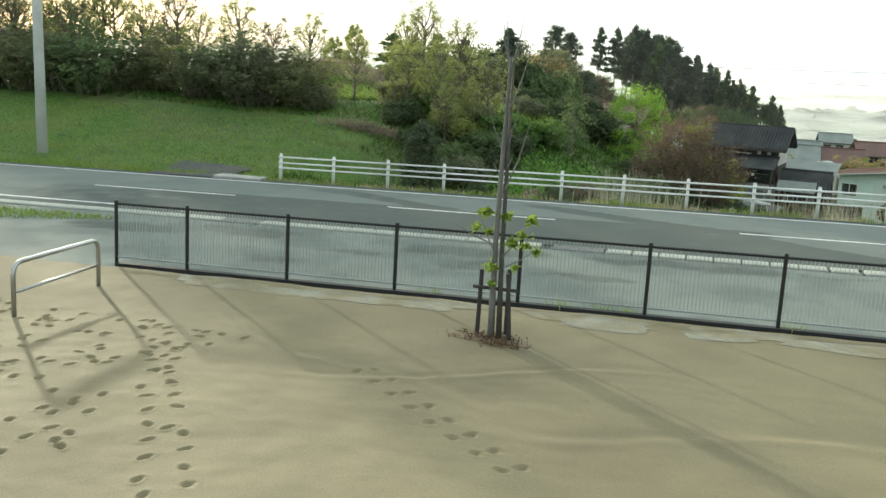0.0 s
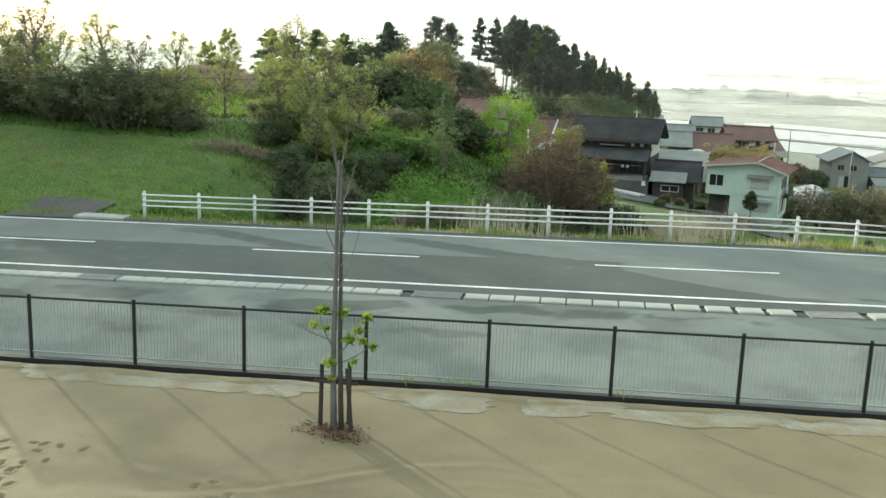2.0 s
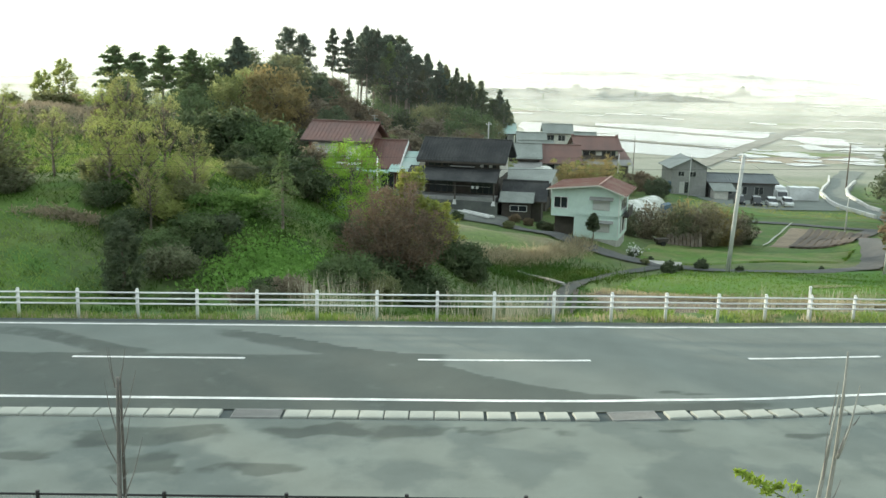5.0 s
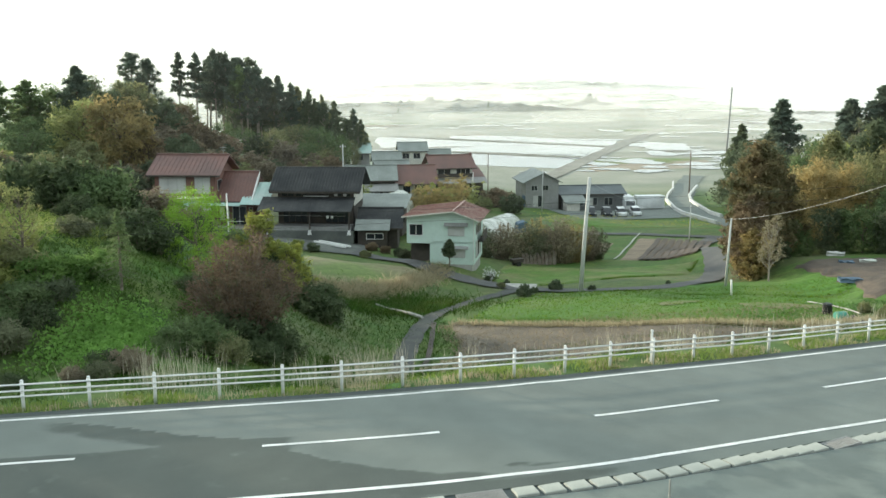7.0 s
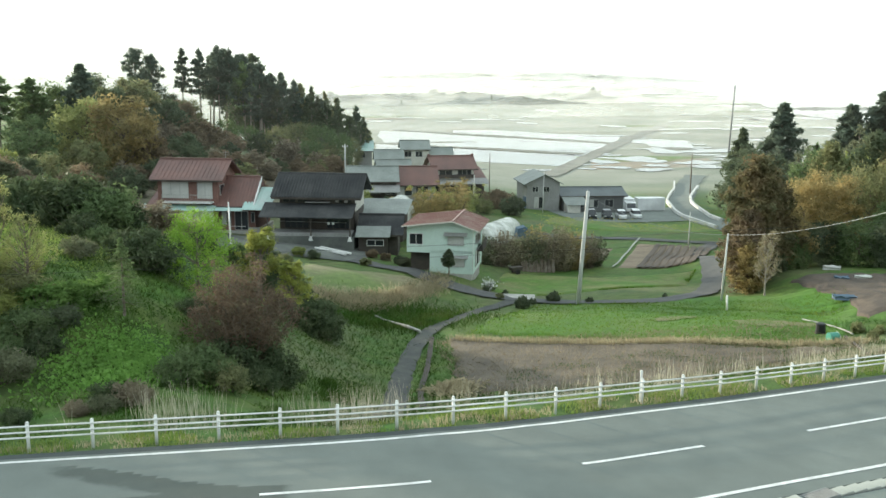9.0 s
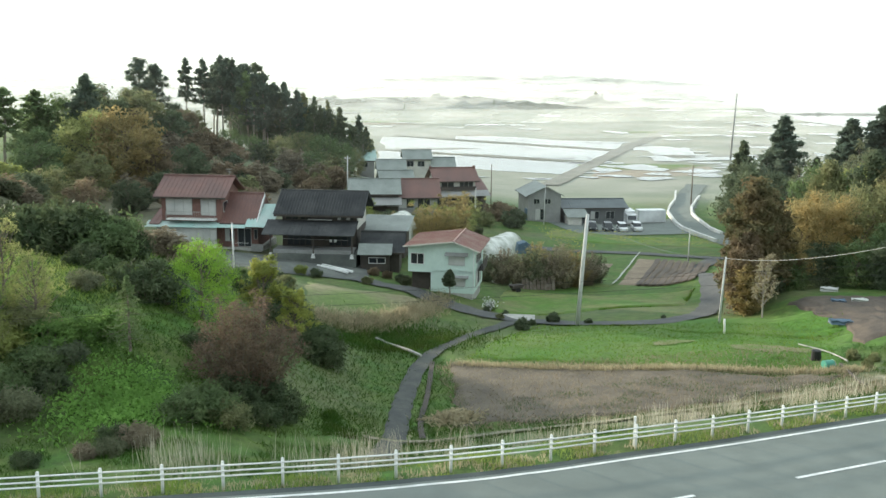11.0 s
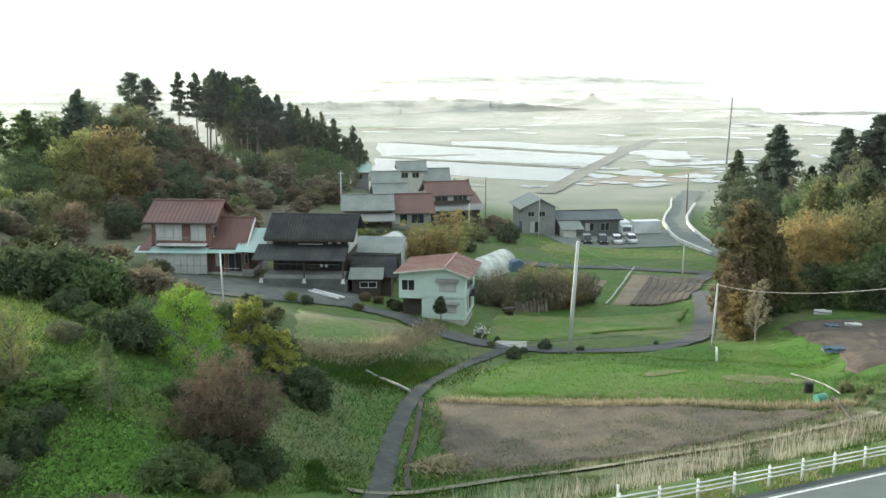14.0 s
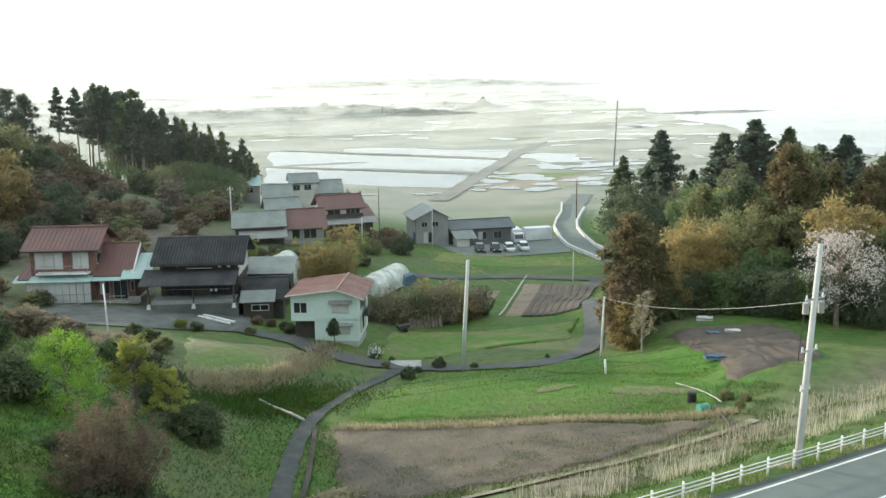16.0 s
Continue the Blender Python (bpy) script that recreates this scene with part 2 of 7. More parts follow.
def dry_at(x, y):
    """How dry the growth is: the scrubby hillside, the bank below the houses, the field margins."""
    d = 1.0 * math.exp(-(((x + 16) / 19) ** 2) - ((y - 60) / 17) ** 2) + 0.7 * math.exp(-(((x + 32) / 12) ** 2) - ((y - 84) / 14) ** 2) + 1.1 * math.exp(-(((x + 10) / 30) ** 2) - ((y - 135) / 42) ** 2)
    d += 0.8 * math.exp(-(((x - 13) / 9) ** 2) - ((y - 53) / 5) ** 2) + 0.75 * smooth(12, 26, x) * math.exp(-(((road_sn(x, y)[1] - 14) / 6) ** 2))
    d += 0.4 * math.exp(-(((x - 36) / 9) ** 2) - ((y - 64) / 5) ** 2) + 0.35 * smooth(0.1, 0.5, noise.noise((x * 0.09, y * 0.09, 5)))
    return min(d, 1)


dry.data.foreach_set("value", [dry_at(v.co.x, v.co.y) for v in ground.data.vertices])
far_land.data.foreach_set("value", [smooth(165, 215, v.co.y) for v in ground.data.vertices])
line = lambda a, b: (lambda u, v: road_at(u, a + (b - a) * v))


def bell(v, half, soft):
    """One inside half of a band, falling to nothing over soft outside it."""
    return 1 - smooth(half, half + soft, abs(v))


BLOTCHES = ((-1.6, -5.9, 1.5, 0.75), (0.2, -5.6, 0.9, 0.6), (2.7, -5.4, 1.4, 0.4), (4.7, -5.5, 1.2, 0.65), (6.8, -5.3, 0.9, 0.3), (8.4, -5.25, 0.8, 0.3), (10.5, -5.25, 1.0, 0.25), (13.0, -5.8, 0.7, 0.25), (1.9, -7.6, 1.3, 0.4), (-3.6, -7.0, 1.0, 0.4), (-6.6, -5.7, 1.6, 0.6), (-4.6, -8.6, 1.2, 0.4), (-9.5, -6.4, 1.8, 0.6), (11.4, -2.8, 0.9, 0.3), (-0.4, -7.4, 0.9, 0.8))


def wet_at(s, n):
    """How damp the asphalt is: the run over the near lane, two streaks in the far lane, blotches by the gutter."""
    edge = 0.25 - 3.3 * smooth(3.9, 10.4, s) ** 0.8
    w = (1 - smooth(edge - 0.05, edge + 0.35, n)) * (1 - smooth(9.5, 11.5, s)) * smooth(-4.3, -3.4, n) * smooth(-22, -9, s) * (0.85 + 0.15 * smooth(0, 6, s))
    run = 3.35 - 2.9 * smooth(-3.0, 5.6, s)
    w = max(w, (0.95 if n < run else bell(n - run, 0.02, 0.12)) * bell(min(n - run + 0.35, 0), 0.1 + 0.3 * smooth(-2, 4, s), 0.9) * smooth(-3.0, 0.5, s) * (1 - smooth(5.2, 6.6, s)) * (n > -0.5))
    run = 3.0 - 2.4 * smooth(-8.2, -2.6, s)
    w = max(w, 0.75 * bell(n - run + 0.3, 0.25, 0.6) * smooth(-10, -7, s) * (1 - smooth(-3.4, -2.2, s)))
    if n < -2:
        w = max(w, 0.9 * bell(n + 3.8, 0.2, 0.25) * (1 - smooth(12, 15, s)))
        s, n = s + 0.9 * noise.noise((s * 0.9, n * 1.6, 3)), n + 0.5 * noise.noise((s * 1.1, n * 1.7, 11))
        for s0, n0, rx, ry in BLOTCHES:
            q = math.hypot((s - s0) / rx, (n - n0) / ry)
            w = max(w, 0.85 * (1 - smooth(0.45, 1.35, q)))
    return w


def dampen(m):
    """Darkens an asphalt by its wet attribute, with a ragged edge."""
    n, l = m.node_tree.nodes, m.node_tree.links
    dry_tone = n["Principled BSDF"].inputs["Base Color"].links[0].from_socket
    at_node, nz, add, ramp, mx, dark = n.new("ShaderNodeAttribute"), n.new("ShaderNodeTexNoise"), n.new("ShaderNodeMath"), n.new("ShaderNodeMapRange"), n.new("ShaderNodeMix"), n.new("ShaderNodeHueSaturation")
    at_node.attribute_name = "wet"
    nz.inputs["Scale"].default_value, nz.inputs["Detail"].default_value = 1.1, 9
    add.operation = "MULTIPLY"
    ramp.interpolation_type = "SMOOTHSTEP"
    ramp.inputs["From Min"].default_value, ramp.inputs["From Max"].default_value = 0.13, 0.37
    mx.data_type = "RGBA"
    dark.inputs["Value"].default_value, dark.inputs["Saturation"].default_value = 0.58, 1.1
    l.new(n["Texture Coordinate"].outputs["Object"], nz.inputs["Vector"])
    l.new(at_node.outputs["Fac"], add.inputs[0]), l.new(nz.outputs["Fac"], add.inputs[1]), l.new(add.outputs[0], ramp.inputs["Value"])
    l.new(ramp.outputs[0], mx.inputs["Factor"]), l.new(dry_tone, mx.inputs["A"]), l.new(dry_tone, dark.inputs["Color"]), l.new(dark.outputs["Color"], mx.inputs["B"])
    l.new(mx.outputs["Result"], n["Principled BSDF"].inputs["Base Color"])


def stain(ob):
    """Gives a sheet its wet attribute."""
    at = ob.data.attributes.new("wet", "FLOAT", "POINT")
    at.data.foreach_set("value", [wet_at(*road_sn(v.co.x, v.co.y)) if -30 < v.co.x < 22 else 0.0 for v in ob.data.vertices])


dampen(M_ASPHALT)
RS = steps((-120, -24, 4), (-24, 17, 0.25), (17, 26, 0.6), (26, 120, 4))
stain(sheet("road", RS, [i / 40 for i in range(41)], line(-4.1, 3.9), M_ASPHALT, 0.0, "grey two-lane asphalt road with damp stains", "road"))

# ---- building helpers ----
class Geo:
    """Collects the vertices and faces of one part."""

    def __init__(self):
        self.v, self.f = [], []

    def add(self, verts, faces):
        k = len(self.v)
        self.v += [tuple(p) for p in verts]
        self.f += [tuple(i + k for i in f) for f in faces]
        return self

    def box(self, x0, x1, y0, y1, z0, z1):
        v = [(x, y, z) for x in (x0, x1) for y in (y0, y1) for z in (z0, z1)]
        return self.add(v, [(0, 1, 3, 2), (4, 6, 7, 5), (0, 4, 5, 1), (2, 3, 7, 6), (0, 2, 6, 4), (1, 5, 7, 3)])

    def bevelled(self, x0, x1, y0, y1, z0, z1, b):
        """A box whose upper edges are cut back by b."""
        v = [(x0, y0, z0), (x1, y0, z0), (x1, y1, z0), (x0, y1, z0), (x0, y0, z1 - b), (x1, y0, z1 - b), (x1, y1, z1 - b), (x0, y1, z1 - b),
             (x0 + b, y0 + b, z1), (x1 - b, y0 + b, z1), (x1 - b, y1 - b, z1), (x0 + b, y1 - b, z1)]
        f = [(3, 2, 1, 0), (8, 9, 10, 11)]
        for i in range(4):
            j = (i + 1) % 4
            f += [(i, j, j + 4, i + 4), (i + 4, j + 4, j + 8, i + 8)]
        return self.add(v, f)

    def slab(self, a, b, c, d, t):
        """A plate of thickness t under the four corners a, b, c, d."""
        low = [(p[0], p[1], p[2] - t) for p in (a, b, c, d)]
        return self.add([a, b, c, d] + low, [(0, 1, 2, 3), (7, 6, 5, 4), (0, 4, 5, 1), (1, 5, 6, 2), (2, 6, 7, 3), (3, 7, 4, 0)])

    def tube(self, points, radii, sides=6):
        """A tapered tube along a line of points."""
        pts = [Vector(p) for p in points]
        k = len(self.v)
        for i, p in enumerate(pts):
            way = (pts[min(i + 1, len(pts) - 1)] - pts[max(i - 1, 0)]).normalized()
            side = way.cross(Vector((0.31, 0.95, 0.12))).normalized()
            up = way.cross(side)
            r = radii[i] if isinstance(radii, (list, tuple)) else radii
            for s in range(sides):
                a = 2 * math.pi * s / sides
                self.v.append(tuple(p + (side * math.cos(a) + up * math.sin(a)) * r))
        for i in range(len(pts) - 1):
            for s in range(sides):
                a, b = k + i * sides + s, k + i * sides + (s + 1) % sides
                self.f.append((a, b, b + sides, a + sides))
        self.f.append(tuple(k + s for s in reversed(range(sides))))
        self.f.append(tuple(k + (len(pts) - 1) * sides + s for s in range(sides)))
        return self

    def prism(self, outline, y0, y1):
        """An outline in x and z, drawn out from y0 to y1."""
        k = len(outline)
        v = [(x, y0, z) for x, z in outline] + [(x, y1, z) for x, z in outline]
        f = [tuple(reversed(range(k))), tuple(range(k, 2 * k))] + [(i, (i + 1) % k, (i + 1) % k + k, i + k) for i in range(k)]
        return self.add(v, [tuple(reversed(g)) for g in f])


def part(name, geo, material, parent, label="", smooth_on=False):
    """One mesh under a thing or a part."""
    me = geo if isinstance(geo, bpy.types.Mesh) else mesh_of(name, geo.v, geo.f, material, smooth_on)
    ob = new(name, me)
    ob.parent = parent
    return tagged(ob, label)


def thing(name, place, label, category, group="", turn=0.0, kind=""):
    """An empty at the thing's base, which its parts hang under."""
    ob = new(name)
    ob.empty_display_size = 0.2
    ob.matrix_basis = pose(*place, 0, 0, turn)
    return tagged(ob, label, category, group, kind)


def leaf_cloud(name, at, size, material, upright=0.0, rng=None, long=1.8, folded=False):
    """Leaves at the rows of the array at: small folded blades, turned at random."""
    rng = rng or np.random.default_rng(3)
    k = len(at)
    a = rng.normal(size=(k, 3))
    a[:, 2] = a[:, 2] * (1 - upright) + upright * 1.6
    a /= np.linalg.norm(a, axis=1)[:, None]
    b = np.cross(a, rng.normal(size=(k, 3)))
    b /= np.linalg.norm(b, axis=1)[:, None] + 1e-9
    s = size * rng.uniform(0.55, 1.3, size=(k, 1))
    n = 4 if k < 6000 and folded else 3
    tip, root = at + a * s * long / 2, at - a * s * long / 2
    rows = [root, at + b * s * 0.34, tip, at - b * s * 0.34] if n == 4 else [root + b * s * 0.3, tip, root - b * s * 0.3]
    v = np.stack(rows, 1).reshape(-1, 3)
    me = bpy.data.meshes.new(name)
    me.vertices.add(n * k), me.loops.add(n * k), me.polygons.add(k)
    me.vertices.foreach_set("co", v.ravel())
    me.loops.foreach_set("vertex_index", np.arange(n * k))
    me.polygons.foreach_set("loop_start", np.arange(0, n * k, n))
    me.materials.append(material)
    me.update(calc_edges=True)
    return me


def blob(rng, centre, radius, k, flat=1.0, shell=0.55):
    """Points in the outer part of a lump."""
    d = rng.normal(size=(k, 3))
    d /= np.linalg.norm(d, axis=1)[:, None]
    r = radius * np.abs(rng.normal(0.45 + 0.5 * shell, 0.30, size=(k, 1)))
    lumps = 1 + 0.35 * np.sin(d[:, :1] * 5 + centre[0]) * np.sin(d[:, 1:2] * 5 + centre[1]) * np.sin(d[:, 2:] * 4 + centre[2])
    return np.asarray(centre) + d * r * lumps * np.array([1, 1, flat])


def grow(kind, seed, material, leaves=1.0, leaf=0.32):
    """A tree or shrub ten metres high (a shrub: two) as a wood Geo and a leaf mesh. Each kind has a habit of its own."""
    rng = np.random.default_rng(seed)
    g, pts = Geo(), []
    u = lambda a, b: float(rng.uniform(a, b))
    if kind == "broad":
        g.tube([(0, 0, -0.4), (u(-.2, .2), u(-.2, .2), 2.5), (u(-.5, .5), u(-.5, .5), 5.5), (u(-.6, .6), u(-.6, .6), 8.5)], [0.28, 0.22, 0.14, 0.04])
        for i in range(20):
            z = 2.6 + 6.6 * (i / 20) ** 0.9
            reach = 3.6 * math.sin(math.pi * min(1, (z - 1.2) / 8.8)) ** 0.7 * u(0.6, 1.15)
            a = i * 2.4 + u(-.5, .5)
            tip = (reach * math.cos(a), reach * math.sin(a), z + u(0.2, 1.0))
            g.tube([(0, 0, z - 1.2), (tip[0] * .5, tip[1] * .5, z - .1), tip], [0.1, 0.06, 0.02], 4)
            pts.append(blob(rng, tip, u(0.9, 1.6), int(170 * leaves), 0.75))
            pts.append(blob(rng, (tip[0] * .5, tip[1] * .5, z + .4), u(0.8, 1.3), int(70 * leaves), 0.8))
    elif kind == "round":
        g.tube([(0, 0, -0.4), (0.1, 0, 3), (0, 0.1, 7)], [0.3, 0.2, 0.06])
        for i in range(34):
            a, q = i * 2.4, (i + 0.5) / 34
            z = 0.9 + 8.2 * q
            reach = 4.4 * math.sqrt(max(0.05, 1 - ((z - 4.2) / 5.6) ** 2)) * u(0.75, 1.1)
            pts.append(blob(rng, (reach * math.cos(a), reach * math.sin(a), z), u(1.0, 1.7), int(130 * leaves), 0.8))
            if i % 3 == 0:
                g.tube([(0, 0, 1 + z * 0.4), (reach * .8 * math.cos(a), reach * .8 * math.sin(a), z)], [0.1, 0.03], 4)
    elif kind == "tall_broad":
        g.tube([(0, 0, -0.4), (u(-.2, .2), u(-.2, .2), 2.5), (u(-.4, .4), u(-.4, .4), 5.5), (u(-.5, .5), u(-.5, .5), 9.4)], [0.24, 0.19, 0.12, 0.03])
        for i in range(34):
            q = i / 34
            z = 3.0 + 6.6 * q
            reach = (2.9 * (1 - q) ** 0.7 + 0.25) * u(0.35, 1.15)
            a = i * 2.4 + u(-.5, .5)
            tip = (reach * math.cos(a), reach * math.sin(a), z + u(0.1, 0.6))
            g.tube([(0, 0, z - .8), (tip[0] * .5, tip[1] * .5, z - .1), tip], [0.08, 0.05, 0.015], 4)
            pts.append(blob(rng, tip, u(0.5, 1.0), int(90 * leaves), 0.7, 0.2))
            pts.append(blob(rng, (tip[0] * .5, tip[1] * .5, z + .2), u(0.5, 0.8), int(40 * leaves), 0.8, 0.2))
    elif kind == "pine":
        lean = u(-.4, .4)
        g.tube([(0, 0, -0.6), (lean * .3, 0, 3), (lean, u(-.2, .2), 6.5), (lean * 1.2, 0, 9.6)], [0.15, 0.12, 0.085, 0.02])
        for i in range(9):
            q = i / 8
            z0 = 5.2 + 4.35 * q ** 0.9
            for j in range(5 if q < .8 else 3):
                z = z0 + u(-.3, .3)
                reach = (1.75 * (1 - q) ** 0.75 + 0.2) * u(0.4, 1.2)
                a = i * 1.1 + j * 1.2566 + u(-.4, .4)
                tip = (lean + reach * math.cos(a), reach * math.sin(a), z + 0.12 + 0.1 * reach)
                g.tube([(lean, 0, z - .2), tip], [0.04, 0.012], 4)
                for w, rad, k in ((0.95, 0.34, 34), (0.6, 0.38, 28), (0.28, 0.3, 14)):
                    pts.append(blob(rng, (lean + reach * w * math.cos(a), reach * w * math.sin(a), z + .1 * w), rad * u(.7, 1.15), int(k * leaves), 0.68, 0.2))
        pts.append(blob(rng, (lean * 1.2, 0, 9.75), 0.2, int(24 * leaves), 1.6, 0.1))
        for i in range(3):
            z, a = u(4.2, 5.4), u(0, 6.28)
            tip = (lean * .7 + 1.1 * math.cos(a), 1.1 * math.sin(a), z)
            g.tube([(lean * .6, 0, z - .3), tip], [0.035, 0.012], 4)
            pts.append(blob(rng, tip, 0.36, int(40 * leaves), 0.5))
    elif kind == "conifer":
        g.tube([(0, 0, -0.5), (0, 0, 5), (0, 0, 9.95)], [0.2, 0.13, 0.015])
        for i in range(84):
            q = i / 84
            z = 0.9 + 9.0 * q
            reach = (3.3 * (1 - q) ** 0.85 + 0.08) * u(0.45, 1.2)
            a = i * 2.4 + u(-.4, .4)
            w = rng.uniform(0.15, 1.0, (int(60 * leaves), 1)) ** 0.7
            lay = np.concatenate([reach * w * math.cos(a), reach * w * math.sin(a), z - 0.28 * reach * w ** 1.6 + .3], 1)
            pts.append(lay + rng.normal(0, 1, lay.shape) * np.array([.03 + .08 * reach, .03 + .08 * reach, .04 + .05 * reach]))
            if i % 2 == 0:
                g.tube([(0, 0, z + .2), (reach * math.cos(a), reach * math.sin(a), z - .28 * reach + .25)], [0.04, 0.01], 3)
    elif kind == "column":
        g.tube([(0, 0, -0.5), (0, 0, 4), (0, 0, 9)], [0.3, 0.2, 0.05])
        for i in range(46):
            q = (i + .5) / 46
            z = 0.5 + 9.1 * q
            reach = 2.2 * (math.sin(math.pi * min(1, 0.16 + 0.84 * q)) ** 0.6) * u(0.5, 1.3)
            a = i * 2.4
            pts.append(blob(rng, (reach * .8 * math.cos(a), reach * .8 * math.sin(a), z), u(0.5, 0.95), int(85 * leaves), 1.1, 0.35))
            pts.append(blob(rng, (reach * 1.05 * math.cos(a + .5), reach * 1.05 * math.sin(a + .5), z + u(-.2, .5)), u(0.25, 0.45), int(26 * leaves), 1.3, 0.2))
    elif kind == "wispy":
        for i in range(26):
            a, lean = i * 2.4, u(0.6, 3.2)
            top = (lean * math.cos(a), lean * math.sin(a), u(5.5, 9.8))
            g.tube([(top[0] * .5, top[1] * .5, -.3), (top[0] * .6, top[1] * .6, top[2] * .55), top], [0.05, 0.035, 0.01], 4)
            for q in (0.22, 0.36, 0.5, 0.62, 0.74, 0.86, 1.0):
                w = 0.5 + 0.5 * q ** 1.6
                pts.append(blob(rng, (top[0] * w + u(-.5, .5), top[1] * w + u(-.5, .5), top[2] * q), u(0.4, 1.1), int(26 * leaves), 0.9, 0.1))
    elif kind == "bare":
        g.tube([(0, 0, -0.4), (0.1, 0, 2.5), (0, .1, 5), (0, 0, 9)], [0.2, 0.15, 0.09, 0.015], 5)
        for i in range(26):
            z, a, q = 2 + 6 * i / 26, i * 2.4, 1 - i / 40
            tip = (3 * q * math.cos(a) * u(.6, 1), 3 * q * math.sin(a) * u(.6, 1), z + u(1.2, 2.6))
            g.tube([(0, 0, z), (tip[0] * .5, tip[1] * .5, z + .7), tip], [0.07, 0.045, 0.012], 4)
            for j in range(4):
                e = (tip[0] * u(.6, 1.3), tip[1] * u(.6, 1.3), tip[2] + u(-.3, .9))
                g.tube([(tip[0] * .6, tip[1] * .6, z + .9), e], [0.025, 0.008], 3)
                pts.append(blob(rng, e, 0.62, int(12 * leaves), .9, 0.1))
    elif kind == "shrub":
        for i in range(16):
            a, reach, top = i * 2.4, 1.2 * math.sqrt((i + .5) / 16) * u(.8, 1.15), u(0.9, 1.9)
            z = top * (1.05 - 0.35 * (i / 16))
            g.tube([(0.15 * math.cos(a), 0.15 * math.sin(a), -.15), (reach * math.cos(a), reach * math.sin(a), z * .8)], [0.035, 0.012], 3)
            pts.append(blob(rng, (reach * math.cos(a), reach * math.sin(a), z * .75), u(0.32, 0.5), int(95 * leaves), 0.9, 0.3))
            pts.append(blob(rng, (reach * .9 * math.cos(a), reach * .9 * math.sin(a), z * .35), u(0.3, 0.45), int(45 * leaves), 0.9, 0.3))
    elif kind == "twiggy":
        k = 90 if leaves > 0.8 else 42
        for i in range(k):
            a, q = i * 2.4, math.sqrt((i + .5) / k)
            reach, z = 3.9 * q * u(.7, 1.15), 9.4 * math.sqrt(max(.12, 1 - (0.92 * q) ** 2)) * u(.75, 1.08)
            tip = (reach * math.cos(a), reach * math.sin(a), z)
            g.tube([(0.5 * reach * math.cos(a) * q, 0.5 * reach * math.sin(a) * q, -.3), (tip[0] * .65, tip[1] * .65, z * .5), tip], [0.05, 0.03, 0.008], 3)
            for j in range(2 if k == 90 else 1):
                w = u(.5, .8)
                g.tube([(tip[0] * (.3 + .7 * w), tip[1] * (.3 + .7 * w), z * w), (tip[0] * u(.8, 1.2), tip[1] * u(.8, 1.2), z * u(.85, 1.1))], [0.02, 0.006], 3)
            for w in (0.12, 0.3, 0.5, 0.7, 0.88, 1.0):
                v = 0.3 + 0.7 * w
                pts.append(blob(rng, (tip[0] * v, tip[1] * v, z * w), u(0.5, 0.95), int(19 * leaves * (1 if k == 90 else 1.3)), 1, 0.1))
    at = np.concatenate(pts)
    return g, leaf_cloud("crown", at, leaf, material, 0.0, rng)


PROTO = {}


def plant(name, kind, seed, material, x, y, height, label, category="tree", group="", wide=1.0, leaves=1.0, leaf=0.32, bark=None, sink=0.1, up=0.0):
    """Sets a plant on the land; alike ones are copies of the first."""
    key = (kind, seed, material.name, round(leaves, 2), round(leaf, 2))
    full = 2.0 if kind == "shrub" else 10.0
    k = height / full
    turn = random.uniform(0, 360)
    m = pose(x, y, ground_z(x, y) - sink + up, 0, 0, turn) @ Matrix.Diagonal((k * wide, k * wide, k, 1))
    if key not in PROTO:
        g, crown = grow(kind, seed, material, leaves, leaf)
        ob = new(name)
        tagged(part("stem_mass" if kind in ("shrub", "twiggy", "wispy") else "trunk", g, bark or M_BARK, ob), kind="stuff" if kind in ("shrub", "twiggy", "wispy") else "")
        tagged(part("crown", crown, material, ob), kind="stuff")
        PROTO[key] = ob
        ob.matrix_basis = m
    else:
        base = PROTO[key]
        keep = base.matrix_basis.copy()
        base.matrix_basis = Matrix.Identity(4)
        ob = copy_thing(base, m)
        base.matrix_basis = keep
        ob.name = name
    return tagged(ob, label, category, group)

# ---- yard, road and fences ----
M_KERB_WHITE = mat("pale_concrete_block", (0.43, 0.44, 0.39), second=(0.33, 0.34, 0.30), rough=0.85, scale=5, mix_scale=1.5, vary=0.16, island=0.0)
M_GALV = mat("galvanised_wire", (0.42, 0.44, 0.43), rough=0.5, metal=0.5, vary=0.1, bump=0.0)
M_STAKE = mat("dark_stake_wood", (0.035, 0.03, 0.028), second=(0.06, 0.05, 0.045), rough=0.8)
M_YOUNG_BARK = mat("grey_young_bark", (0.175, 0.17, 0.16), second=(0.12, 0.118, 0.11), scale=6, fine=40, mix_scale=3)
M_LEAF_YOUNG = leaf_mat("fresh_yellow_green_leaves", (0.27, 0.35, 0.06), (0.17, 0.27, 0.05), 0.45)
M_MULCH = mat("brown_mulch", (0.16, 0.085, 0.045), second=(0.10, 0.06, 0.035), scale=6, fine=30, mix_scale=3, bump=0.9)
M_PALE_CRUST = mat("pale_cement_crust", (0.29, 0.275, 0.21), second=(0.225, 0.19, 0.115), scale=2, fine=25, mix_scale=1.8)
M_ASPHALT_DARK = mat("dark_asphalt", (0.082, 0.096, 0.094), second=(0.066, 0.078, 0.077), rough=0.85, spec=0.2, scale=0.8, fine=80, mix_scale=0.3)
M_SOIL_RING = mat("mulched_sand", (0.20, 0.15, 0.09), second=(0.15, 0.105, 0.065), scale=4, fine=40, mix_scale=3, bump=0.6)
